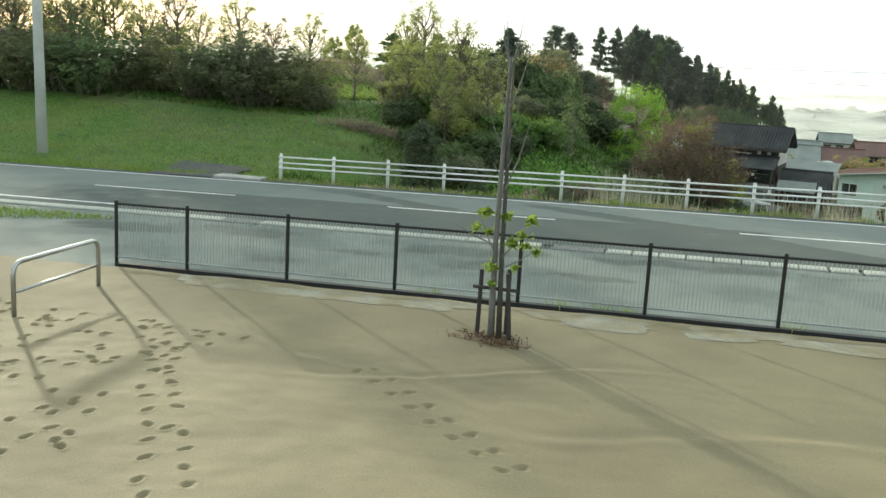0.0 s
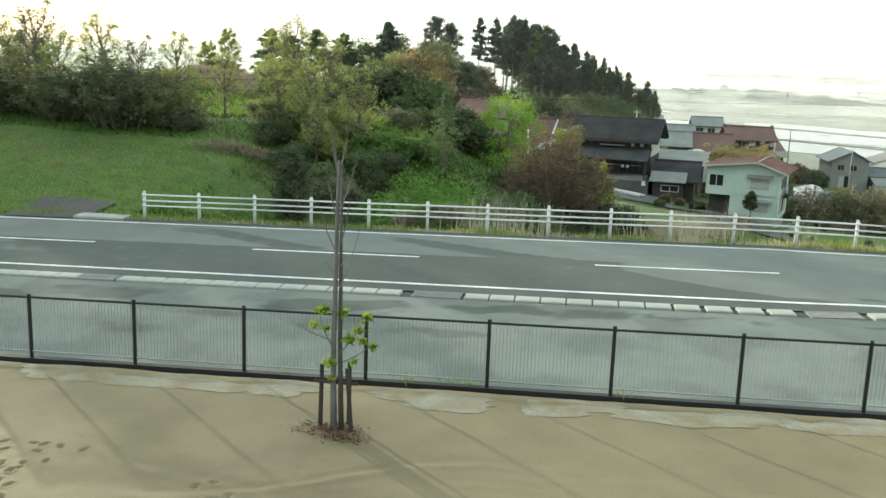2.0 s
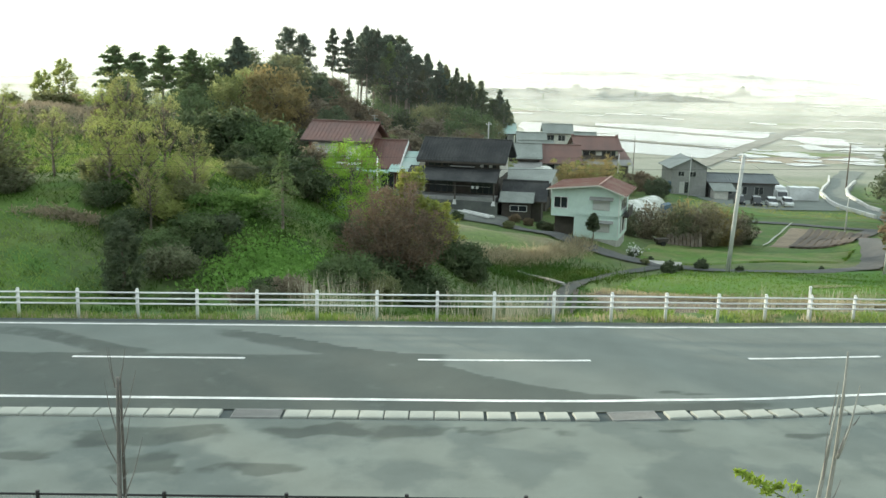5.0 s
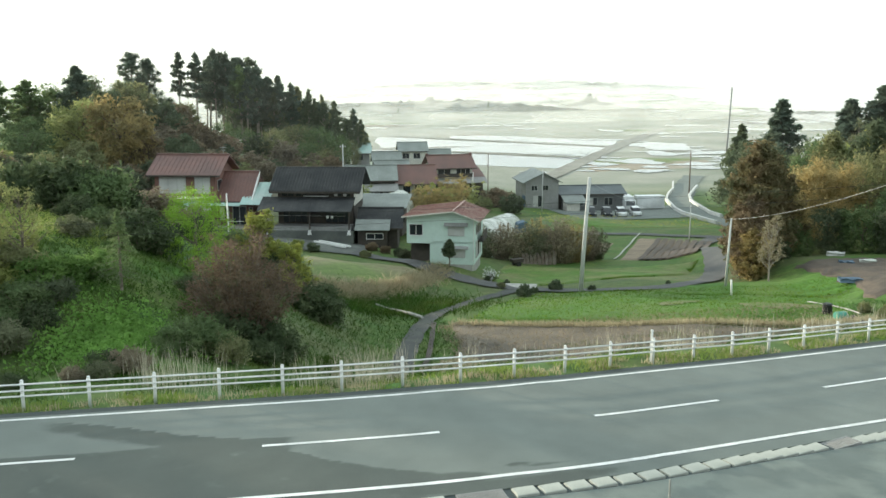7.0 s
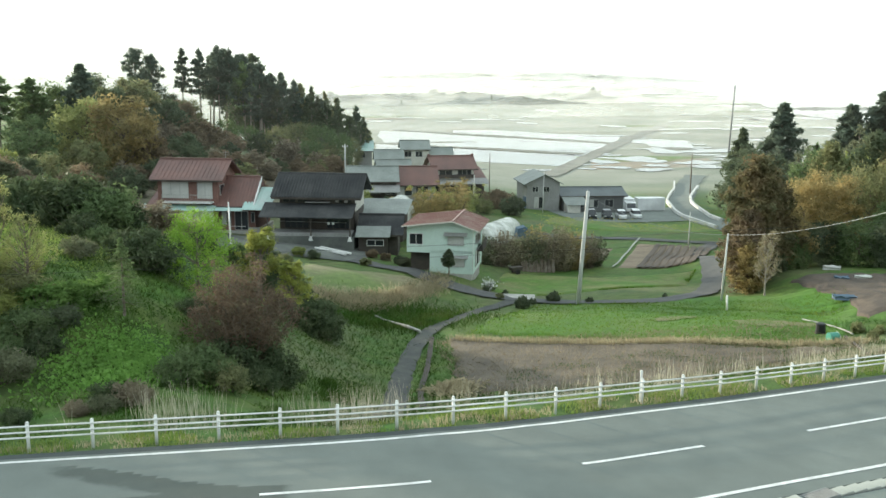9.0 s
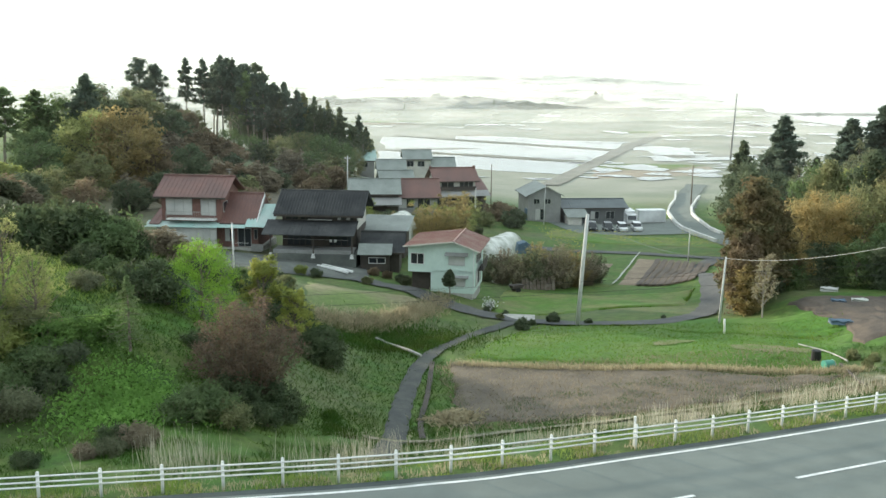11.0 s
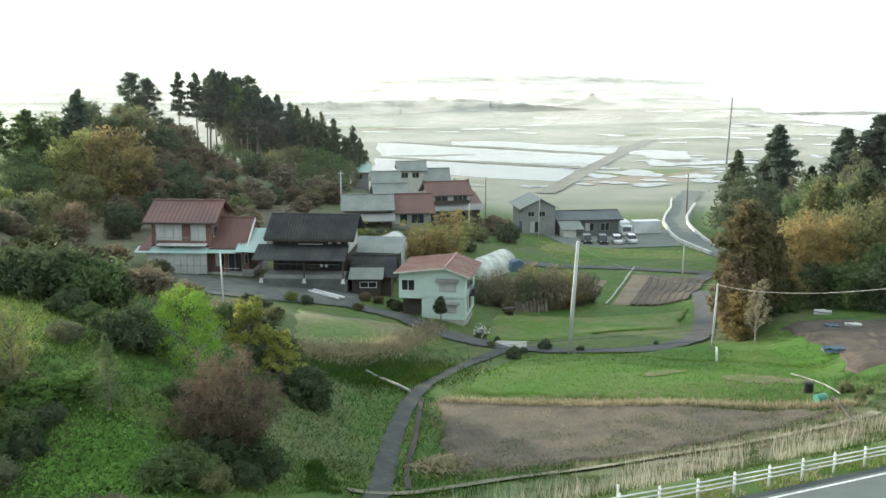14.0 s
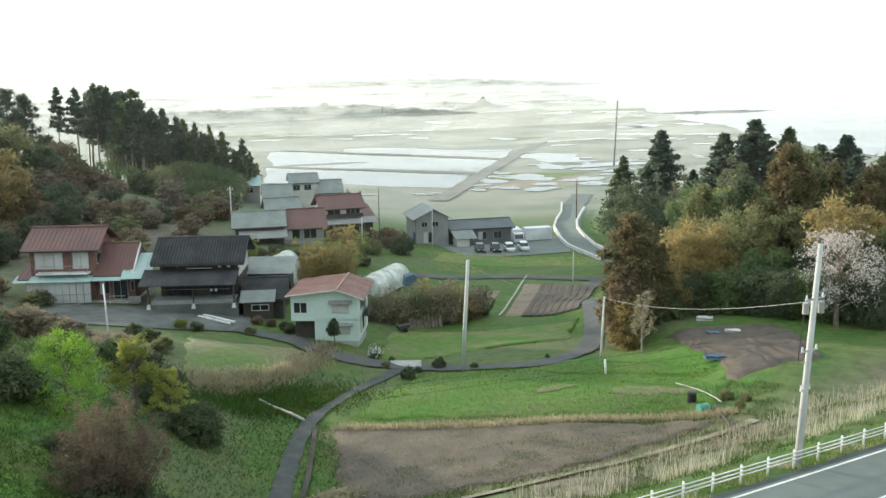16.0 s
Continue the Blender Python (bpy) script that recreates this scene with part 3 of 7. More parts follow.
M_RUBBER = mat("black_base_strip", (0.02, 0.02, 0.02), rough=0.7)

M_APRON = mat("blotched_asphalt", (0.19, 0.214, 0.192), second=(0.145, 0.168, 0.155), rough=0.85, spec=0.2, scale=0.9, fine=80, mix_scale=0.5, bump=0.25, vary=0.2)
for e, at_ in zip(M_APRON.node_tree.nodes["Color Ramp"].color_ramp.elements, (0.47, 0.56)):
    e.position = at_
YARD = 0.4


def yard_bump(x, y):
    return 0.03 * noise.noise((x * 0.5, y * 0.5, 2)) + 0.011 * noise.noise((x * 1.7, y * 1.7, 4)) + 0.006 * noise.noise((x * 3.5, y * 4.5, 6))


# the sand is one sheet with soft ruts, pressed footprints and tyre furrows
rng = np.random.default_rng(11)
steps_at = []
for i in range(250):
    q = rng.random() ** 1.5
    steps_at.append((-6.4 + 4.8 * q - .2 * (i % 2), rng.uniform(-20.2, -15.0)))
for i in range(34):
    q = i / 34
    steps_at.append((-3.2 + 3.8 * q + 0.35 * (i % 2), -15.5 - 6.0 * q + rng.uniform(-.15, .15)))
for i in range(16):
    q = i / 16
    steps_at.append((0.2 + 2.6 * q, -16.3 - 2.6 * q + 0.3 * (i % 2)))
steps_at = np.array(steps_at)
step_turn = rng.normal(1.75, 0.5, len(steps_at))


def sand_z(x, y):
    z = YARD + RISE * x + 0.012 + yard_bump(x, y)
    if -7 < x < 3.4 and -22.5 < y < -14.5:
        d = steps_at - (x, y)
        for i in np.nonzero((np.abs(d) < 0.3).all(1))[0]:
            c, s = math.cos(step_turn[i]), math.sin(step_turn[i])
            a, b = (d[i, 0] * c + d[i, 1] * s) / 0.068, (-d[i, 0] * s + d[i, 1] * c) / 0.034
            r = a * a + b * b
            z += -0.045 * math.exp(-r * r) * (1 + .3 * a) + 0.008 * math.exp(-((math.sqrt(r) - 1.5) ** 2) * 6)
    for k, (px, py, slope, wide) in enumerate(((-1.0, -15.6, -0.55, 0.10), (4.2, -17.2, 0.16, 0.13), (9.5, -16.4, 0.32, 0.12), (7.2, -18.8, -0.22, 0.1), (1.6, -15.9, 0.35, 0.1))):
        if abs(x - px) < 3.2:
            off = y - (py + slope * (x - px) + 0.25 * math.sin(1.3 * x + k))
            z += 0.012 * math.exp(-((off / wide) ** 2)) * (1 - ((x - px) / 3.2) ** 2) - 0.018 * (.6 + .6 * noise.noise((x * 2, y * 2, 3))) * math.exp(-(((off - 0.2) / wide) ** 2)) * (1 - ((x - px) / 3.2) ** 2)
    return z


def sand_sheet(name, us, vs):
    verts = [(u, v, sand_z(u, v)) for u in us for v in vs]
    k = len(vs)
    faces = [(a * k + b, (a + 1) * k + b, (a + 1) * k + b + 1, a * k + b + 1) for a in range(len(us) - 1) for b in range(k - 1)]
    return new(name, mesh_of(name, verts, faces, M_SAND, True))


sand = sand_sheet("sand_yard", steps((-60, -7, 2), (-7, -0.2, 0.027), (-0.2, 3.2, 0.05), (3.2, 14, 0.14), (14, 60, 2)), steps((-80, -23, 2), (-23, -20.4, 0.06), (-20.4, -15, 0.027), (-15, -14.5, 0.1), (-14.5, -12.25, 0.2)))
tagged(sand, "pale trampled sand yard with footprints and tyre ruts", "yard", "", "structure")

# asphalt apron between fence and road, turning round the yard's corner on the far left
dampen(M_APRON)
stain(sheet("apron", steps((-60, -20, 4), (-20, 18, 0.25), (18, 60, 3)), steps((-12.25, -4.72, 0.22)), road_at, M_APRON, 0.0, "grey asphalt strip between the mesh fence and the road", "pavement"))


def flat_patch(name, cx, cy, rx, ry, material, seed, lift, label, category, zfun=None, kind="structure", turn=0.0):
    """An uneven rounded patch that lies on the land."""
    r = random.Random(seed)
    k, rings = 30, 4
    ph = [r.uniform(0, 6.28) for _ in range(4)]
    zf = zfun or (lambda x, y: ground_z(x, y))
    edge = lambda a: 1 + 0.22 * math.sin(2 * a + ph[0]) + 0.15 * math.sin(3 * a + ph[1]) + 0.1 * math.sin(7 * a + ph[2]) + 0.06 * math.sin(13 * a + ph[3])
    c, s = math.cos(turn), math.sin(turn)
    verts = []
    for q in range(rings + 1):
        for i in range(k):
            a = 2 * math.pi * i / k
            u, v = rx * edge(a) * math.cos(a) * q / rings, ry * edge(a) * math.sin(a) * q / rings
            x, y = cx + u * c - v * s, cy + u * s + v * c
            verts.append((x, y, zf(x, y) + lift))
    faces = [(q * k + i, (q + 1) * k + i, (q + 1) * k + (i + 1) % k, q * k + (i + 1) % k) for q in range(rings) for i in range(k)]
    return tagged(new(name, mesh_of(name, verts, faces, material, True)), label, category, "", kind)


for i, (cx, rx) in enumerate(((-3.6, 0.8), (-1.6, 1.0), (0.2, 0.6), (2.6, 0.9), (4.6, 0.7), (6.6, 1.1), (8.9, 0.9), (11.2, 0.8), (13.5, 1.2))):
    flat_patch("cement_crust", cx, -12.66 - 0.08 * (i % 2), rx * 1.15, 0.34, M_PALE_CRUST, 50 + i, 0.005, "pale cement crust beside the fence", "ground", sand_z)

for i in range(16):
    s0 = -65 + 10 * i
    sheet("centre_dash", steps((s0, s0 + 5, 0.5)), [0, 1], line(-0.075, 0.075), M_WHITE_LINE, 0.009, "white painted centre dash, worn at the ends", "road marking", "structure")
FINE = steps((-100, 0, 2), (0, 24, 0.6), (24, 110, 2))
sheet("edge_line", FINE, [0, 1], line(3.42, 3.57), M_WHITE_LINE, 0.009, "solid white painted edge line of the far lane", "road marking")
sheet("edge_line", FINE, [0, 1], line(-3.42, -3.25), M_WHITE_LINE, 0.009, "solid white painted edge line of the near lane", "road marking")

sheet("gutter_bed", FINE, [0, 1], line(-4.75, -4.05), M_ASPHALT_DARK, -0.03, "dark bed under the gutter blocks", "gutter")

# gutter of pale precast blocks with a few gratings
gutter = thing("gutter", (0, 0, 0), "row of pale precast concrete gutter blocks with open joints", "gutter", kind="structure")
block = Geo().bevelled(-0.29, 0.29, -0.23, 0.23, -0.1, 0.035, 0.02)
block_me = mesh_of("block", block.v, block.f, M_KERB_WHITE)
grate_geo = Geo().box(-0.6, 0.6, -0.27, -0.24, -0.1, 0.02).box(-0.6, 0.6, 0.24, 0.27, -0.1, 0.02)
for i in range(24):
    grate_geo.box(-0.59 + i * 0.05, -0.565 + i * 0.05, -0.24, 0.24, -0.02, 0.016)
grate_me = mesh_of("grate", grate_geo.v, grate_geo.f, M_WALL_GREY)
GRATES = (1.25, 9.95, -7.6, 20.5, -16.0)
s0 = -34.0
while s0 < 46:
    hit = [g for g in GRATES if abs(s0 + 0.3 - g) < 0.62]
    here = hit[0] if hit else s0 + 0.3
    x, y = road_at(here, -4.4)
    piece = part("grate" if hit else "block", grate_me if hit else block_me, None, gutter)
    a = math.degrees(min(max((here - X0) / TURN_R, 0), BEND))
    piece.matrix_basis = pose(x, y, road_z(here) + (0.004 * (round(s0 * 5) % 3)), 0, math.degrees(-RISE), a + 0.3 * math.sin(s0 * 3))
    s0 = here + 0.66 if hit else s0 + 0.61

# black mesh fence on its low dark base
fence = thing("mesh_fence", (0, 0, 0), "low black-framed fence with fine vertical steel wires", "fence", kind="")
FX = [-6.05, -4.63, -2.72, -0.78, 1.30, 3.30, 5.26, 7.2, 9.05] + [11.0 + 1.95 * i for i in range(16)]
fence_z = lambda x: YARD + RISE * x
post_geo = Geo().tube([(0, 0, -0.05), (0, 0, 1.14)], 0.032, 8).tube([(0, 0, 1.14), (0, 0, 1.165)], [0.038, 0.03], 8)
post_me = mesh_of("post", post_geo.v, post_geo.f, M_BLACK)
for x in FX:
    part("post", post_me, None, fence).location = (x, -12.0, fence_z(x))
for i, (a, b) in enumerate(zip(FX, FX[1:])):
    za, zb = fence_z(a), fence_z(b)
    part("top_rail", Geo().tube([(a, -12, za + 1.1), (b, -12, zb + 1.1)], 0.021, 6), M_BLACK, fence)
    part("bottom_rail", Geo().tube([(a, -12, za + 0.14), (b, -12, zb + 0.14)], 0.017, 6), M_GALV, fence)
    g, k = Geo(), round((b - a) / 0.058)
    for j in range(1, k):
        x = a + (b - a) * j / k
        z = fence_z(x)
        g.add([(x - .004, -12.004, z + .1), (x + .004, -12.004, z + .1), (x + .004, -12.004, z + 1.1), (x - .004, -12.004, z + 1.1),
               (x - .004, -11.996, z + .1), (x + .004, -11.996, z + .1), (x + .004, -11.996, z + 1.1), (x - .004, -11.996, z + 1.1)], [(0, 1, 2, 3), (5, 4, 7, 6), (1, 5, 6, 2), (4, 0, 3, 7)])
    tagged(part("wire_panel", g, M_GALV, fence), "fine grey vertical wires", kind="stuff")
    part("base_strip", Geo().slab((a, -12.06, za + .03), (b, -12.06, zb + .03), (b, -11.92, zb + .03), (a, -11.92, za + .03), 0.33), M_RUBBER, fence, "low dark base strip")

# chrome hoop barrier at the yard's corner
hoop = thing("hoop_barrier", (-6.2, -14.6, YARD - 0.12), "polished steel hoop barrier with one lower rail", "barrier")
a, b = Vector((1.0, -1.1, 0)), Vector((0.9, 1.0, 0))
d = (b - a).normalized()
bend = [a + Vector((0, 0, -.1)), a + Vector((0, 0, .62))] + [a + d * (0.16 * (1 - math.cos(q))) + Vector((0, 0, .62 + .16 * math.sin(q))) for q in (0.5, 1.0, 1.57)]
bend += [b - d * (0.16 * (1 - math.cos(q))) + Vector((0, 0, .62 + .16 * math.sin(q))) for q in (1.57, 1.0, 0.5)] + [b + Vector((0, 0, .62)), b + Vector((0, 0, -.1))]
part("frame", Geo().tube(bend, 0.035, 10), M_STEEL, hoop, smooth_on=True)
part("crossbar", Geo().tube([a + Vector((0, 0, .36)), b + Vector((0, 0, .36))], 0.024, 8), M_STEEL, hoop, smooth_on=True)


# Shade on the sapling's second stem is put into this bark colour.
M_STEM_SHADED = mat("dark_shaded_bark", (0.06, 0.055, 0.048), second=(0.09, 0.08, 0.068), scale=6, fine=40, mix_scale=3)
M_STEM_PALE = mat("pale_smooth_bark", (0.30, 0.30, 0.27), second=(0.22, 0.225, 0.20), scale=6, fine=40, mix_scale=3)


def young_tree(x, y, label, stems, twigs, tufts, seed, stakes):
    """A staked sapling: close upright stems, a few bare twigs and leaf tufts low down."""
    z = YARD + RISE * x
    t = thing("young_tree", (x, y, z), label, "tree", "young trees along the fence")
    for line_of, r0, bark in stems:
        k = len(line_of) - 1
        part("trunk", Geo().tube([(px, 0.02 * i, pz) for i, (px, pz) in enumerate(line_of)], [r0 * (1 - 0.66 * i / k) for i in range(k + 1)], 9), bark, t, smooth_on=True)
    tw = Geo()
    for x0, z0, x1, z1, dy in twigs:
        tw.tube([(x0, 0, z0), (x0 + (x1 - x0) * .55, dy * .5, z0 + (z1 - z0) * .45), (x1, dy, z1)], [0.011, 0.008, 0.003], 5)
    tagged(part("twig_mass", tw, M_YOUNG_BARK, t), kind="stuff")
    r = np.random.default_rng(seed)
    pts = [blob(r, (px, dy, pz), rad, int(1900 * rad * rad) + 14, 0.62, 0.1) for px, dy, pz, rad in tufts]
    part("leaves", leaf_cloud("leaves", np.concatenate(pts), 0.062, M_LEAF_YOUNG, 0, r, 1.8, True), M_LEAF_YOUNG, t, "fresh yellow-green leaf tufts")
    st = thing("tree_stakes", (x, y, z), "dark wooden stakes with a crossbar holding a sapling", "tree support", "tree stakes")
    for dx, dy, lean in stakes:
        part("stake", Geo().tube([(dx, dy, -.1), (dx + lean, dy, 0.96)], [0.034, 0.03], 7), M_STAKE, st)
    part("crossbar", Geo().tube([(stakes[0][0] - .08, 0.03, 0.72), (stakes[1][0] + .06, 0.02, 0.72)], 0.024, 7), M_STAKE, st)
    flat_patch("soil_ring", x + .08, y - .06, 0.5, 0.3, M_SOIL_RING, int(x * 3) + 9, 0.006, "brown soil and mulch round the sapling", "ground", sand_z)
    chips = np.concatenate([r.normal((0.1, -.08, .03), (0.24, 0.15, 0.008), (300, 3)), r.normal((0.3, -.35, .03), (0.16, 0.08, 0.01), (120, 3))])
    mu = new("mulch_chips", leaf_cloud("mulch_chips", chips, 0.035, M_MULCH, 0, r))
    mu.location = (x, y, sand_z(x, y))
    tagged(mu, "scattered reddish-brown mulch round the sapling", "mulch", "", "stuff")


young_tree(1.28, -14.2, "staked sapling, nearly bare, with yellow-green tufts",
           ((((0.09, -.1), (0.07, 0.6), (0.06, 1.35), (0.075, 2.5), (0.09, 3.5), (0.09, 3.84)), 0.052, M_YOUNG_BARK), (((0.2, -.1), (0.16, 1.2), (0.15, 2.5), (0.14, 3.85)), 0.042, M_STEM_SHADED)),
           ((0.09, 3.72, -.03, 4.29, .05), (0.09, 3.72, 0.04, 4.31, -.04), (0.15, 3.8, 0.24, 4.29, .02), (0.16, 2.73, 0.29, 3.36, -.03), (0.15, 2.1, 0.42, 3.0, .06), (0.08, 2.6, -.16, 3.3, -.05), (0.15, 3.2, 0.36, 3.95, .05), (0.08, 3.1, -.08, 3.8, .06), (0.05, 1.33, -.48, 1.58, -.08), (0.06, 2.3, -.04, 2.45, 0), (0.16, 2.4, 0.22, 2.55, 0), (0.07, 1.2, -.16, 1.7, .05), (0.15, 1.15, 0.5, 1.65, -.04), (0.15, 1.0, 0.6, 1.3, .03)),
           ((-.1, 0.03, 1.77, .13), (-.2, -.04, 1.56, .12), (-.06, 0, 1.5, .09), (0.3, -.03, 1.38, .16), (0.42, 0.02, 1.5, .13), (0.54, 0, 1.7, .11), (0.62, .02, 1.28, .12), (0.2, 0.06, 1.72, .12), (0.04, -.05, 1.04, .12), (0.34, 0.08, 1.03, .08), (0.05, -.05, .8, .07), (0.5, 0.04, 1.36, .08)),
           48, ((-0.13, 0.06, 0.02), (0.36, -.04, -0.08), (0.24, 0.26, 0)))
young_tree(10.85, -14.2, "staked sapling with pale forked stems and one leafy bough",
           ((((-.02, -.1), (0.1, 1.3), (0.18, 2.26), (0.25, 2.96), (0.33, 3.7)), 0.045, M_STEM_PALE), (((0.1, -.1), (0.2, 1.2), (0.31, 2.26), (0.35, 2.84), (0.38, 3.67), (0.39, 4.3)), 0.045, M_STEM_PALE), (((0.35, 2.82), (0.42, 2.98), (0.5, 3.26), (0.58, 3.84)), 0.024, M_STEM_PALE)),
           ((0.19, 2.5, 0.2, 3.2, .03), (0.36, 2.9, 0.43, 3.3, -.03), (0.52, 3.3, 0.6, 3.45, 0), (0.3, 2.1, 0.46, 2.5, .04), (0.2, 3.3, 0.28, 3.9, .05), (0.1, 1.5, -.3, 2.3, -.1), (-.25, 2.2, -.95, 2.58, .05), (0.1, 1.6, -.12, 2.3, .04)),
           ((-.95, 0.02, 2.57, .1), (-.83, 0, 2.53, .1), (-.7, 0.03, 2.44, .14), (-.55, -.03, 2.33, .14), (-.41, 0, 2.4, .13), (-.36, -.05, 2.2, .12), (-.14, 0.02, 2.36, .13), (-.1, 0, 2.12, .13), (-.05, -.06, 1.9, .12)),
           116, ((-0.25, 0.06, 0.06), (0.36, -.06, -0.04), (0.2, 0.28, 0)))

# white guard rail along the far verge
guard = thing("guard_rail", (0, 0, 0), "white-painted guard rail with three pipes on steel posts", "guard rail", kind="")
GN, GZ = 4.45, 0.12
GS = [-10.55]                                      # posts stand 2 m apart along the rail, which runs inside the bend
while len(GS) < 40:
    GS.append(GS[-1] + 2.0 * (TURN_R / (TURN_R - GN) if X0 < GS[-1] + 1 < X0 + TURN_R * BEND else 1.0))
gp = Geo().tube([(0, 0, -.2), (0, 0, .8)], 0.055, 10).tube([(0, 0, .8), (0, 0, .84)], [0.062, 0.035], 10)
gp.box(-.05, .05, -.085, -.03, .68, .76).box(-.05, .05, -.085, -.03, .48, .56).box(-.05, .05, -.085, -.03, .3, .38)
gp_me = mesh_of("post", gp.v, gp.f, M_WHITE, True)
for s0 in GS:
    x, y = road_at(s0, GN)
    a = math.degrees(min(max((s0 - X0) / TURN_R, 0), BEND))
    part("post", gp_me, None, guard).matrix_basis = pose(x, y, road_z(s0) + GZ, 0, 0, a)
for a, b in zip(GS, GS[1:]):
    for h in (0.72, 0.52, 0.34):
        pa, pb = road_at(a, GN - 0.1), road_at(b, GN - 0.1)
        part("pipe", Geo().tube([(*pa, road_z(a) + GZ + h), (*pb, road_z(b) + GZ + h)], 0.03, 8), M_WHITE, guard, smooth_on=True)
x, y = road_at(GS[15], GN + 0.1)
mk = thing("marker_post", (x, y, road_z(GS[15]) + GZ), "slim white roadside marker post beside the guard rail", "marker post")
part("pole", Geo().tube([(0, 0, -.1), (0, 0, 1.06)], 0.045, 8), M_WHITE, mk)
part("cap", Geo().tube([(0, 0, 1.06), (0, 0, 1.12)], [0.06, 0.05], 8), M_WHITE, mk)

# verge, driveway on the far left and its slab
M_TARMAC_OLD = mat("old_tarmac", (0.055, 0.055, 0.06), second=(0.075, 0.07, 0.07), rough=0.75, mix_scale=0.6)
# The shade along the kerb is put into this strip's dark colour.
sheet("kerb_gutter", steps((-60, 60, 1.0)), [0, 1], line(3.75, 4.1), M_ASPHALT_DARK, 0.006, "dark shallow gutter at the road's edge, kerb shade in its colour", "gutter")
sheet("driveway", steps((0, 1, 0.1)), [0, 0.5, 1], lambda u, v: (-15.5 + 2.6 * v - 1.2 * u + 0.6 * u * v, 3.8 + 4.4 * u), M_TARMAC_OLD, 0.03, "short dark tarmac driveway rising from the road", "driveway")
slab = thing("drain_slab", (-12.0, 4.2, RISE * -12), "grey concrete drain slab at the road's edge", "slab")
part("plate", Geo().bevelled(-.9, .9, -.35, .35, -.1, .09, .02), M_CONCRETE, slab)

# ---- the village ----
M_ROOF_TEAL = mat("weathered_green_metal", (0.36, 0.52, 0.48), second=(0.42, 0.50, 0.47), rough=0.5, vary=0.12)
M_ROOF_RUST = mat("rusty_red_metal", (0.26, 0.135, 0.115), second=(0.30, 0.20, 0.165), rough=0.5, mix_scale=0.7, vary=0.15)
M_CURTAIN = mat("pale_curtain", (0.55, 0.55, 0.52), second=(0.45, 0.45, 0.43), rough=0.9, vary=0.1)
M_FRAME_ALU = mat("aluminium_frame", (0.5, 0.5, 0.48), rough=0.4, metal=0.6, vary=0.05, bump=0.0)
M_PLASTIC = mat("milky_plastic_film", (0.62, 0.63, 0.59), second=(0.4, 0.42, 0.36), rough=0.45, scale=1.5, mix_scale=0.9)
M_TARP = mat("blue_tarp", (0.075, 0.13, 0.19), second=(0.11, 0.16, 0.21), rough=0.7)
M_CAR_WHITE = mat("white_car_paint", (0.75, 0.76, 0.76), rough=0.25, vary=0.05, bump=0.0, spec=0.6)
M_CAR_DARK = mat("dark_car_paint", (0.03, 0.035, 0.04), rough=0.22, vary=0.05, bump=0.0, spec=0.6)
M_POLE = mat("pale_concrete_pole", (0.55, 0.55, 0.53), second=(0.45, 0.45, 0.43), rough=0.8, vary=0.12)
M_POLE_WOOD = mat("brown_wooden_pole", (0.12, 0.09, 0.07), second=(0.17, 0.13, 0.10), rough=0.85)
M_WIRE = mat("dark_cable", (0.03, 0.03, 0.03), rough=0.6, vary=0.0, bump=0.0)
M_WIRE_PALE = mat("pale_cable", (0.36, 0.36, 0.36), rough=0.5, vary=0.0, bump=0.0)


M_YARD = mat("worn_yard_tarmac", (0.135, 0.145, 0.13), second=(0.085, 0.09, 0.085), rough=0.85, scale=1.2, mix_scale=0.35, vary=0.25)


def window(parent, x0, x1, z0, z1, y=0.0, panes=2, face="front", curtain=False, frame=None):
    """A framed window proud of a wall: face front looks to -y at y, right looks to +x at x = y."""
    t = 0.06
    turn = (lambda a, b, c, d, e, f: (a, b, c, d, e, f)) if face == "front" else (lambda a, b, c, d, e, f: (y - d, y - c, a, b, e, f))
    off = y if face == "front" else 0.0
    g = Geo()
    for a, b, c, d in ((x0, x1, z0, z0 + t), (x0, x1, z1 - t, z1), (x0, x0 + t, z0 + t, z1 - t), (x1 - t, x1, z0 + t, z1 - t)):
        g.box(*turn(a, b, off - .07, off + .02, c, d))
    for i in range(1, panes):
        xm = x0 + (x1 - x0) * i / panes
        g.box(*turn(xm - .03, xm + .03, off - .06, off + .02, z0 + t, z1 - t))
    w = part("window", g, frame or M_FRAME_ALU, parent)
    for i in range(panes):
        a, b = x0 + (x1 - x0) * i / panes + t * .6, x0 + (x1 - x0) * (i + 1) / panes - t * .6
        part("pane", Geo().box(*turn(a, b, off - .03, off + .01, z0 + t, z1 - t)), M_CURTAIN if curtain == 3 or curtain and (i + curtain) % 2 else M_GLASS, w)
    return w


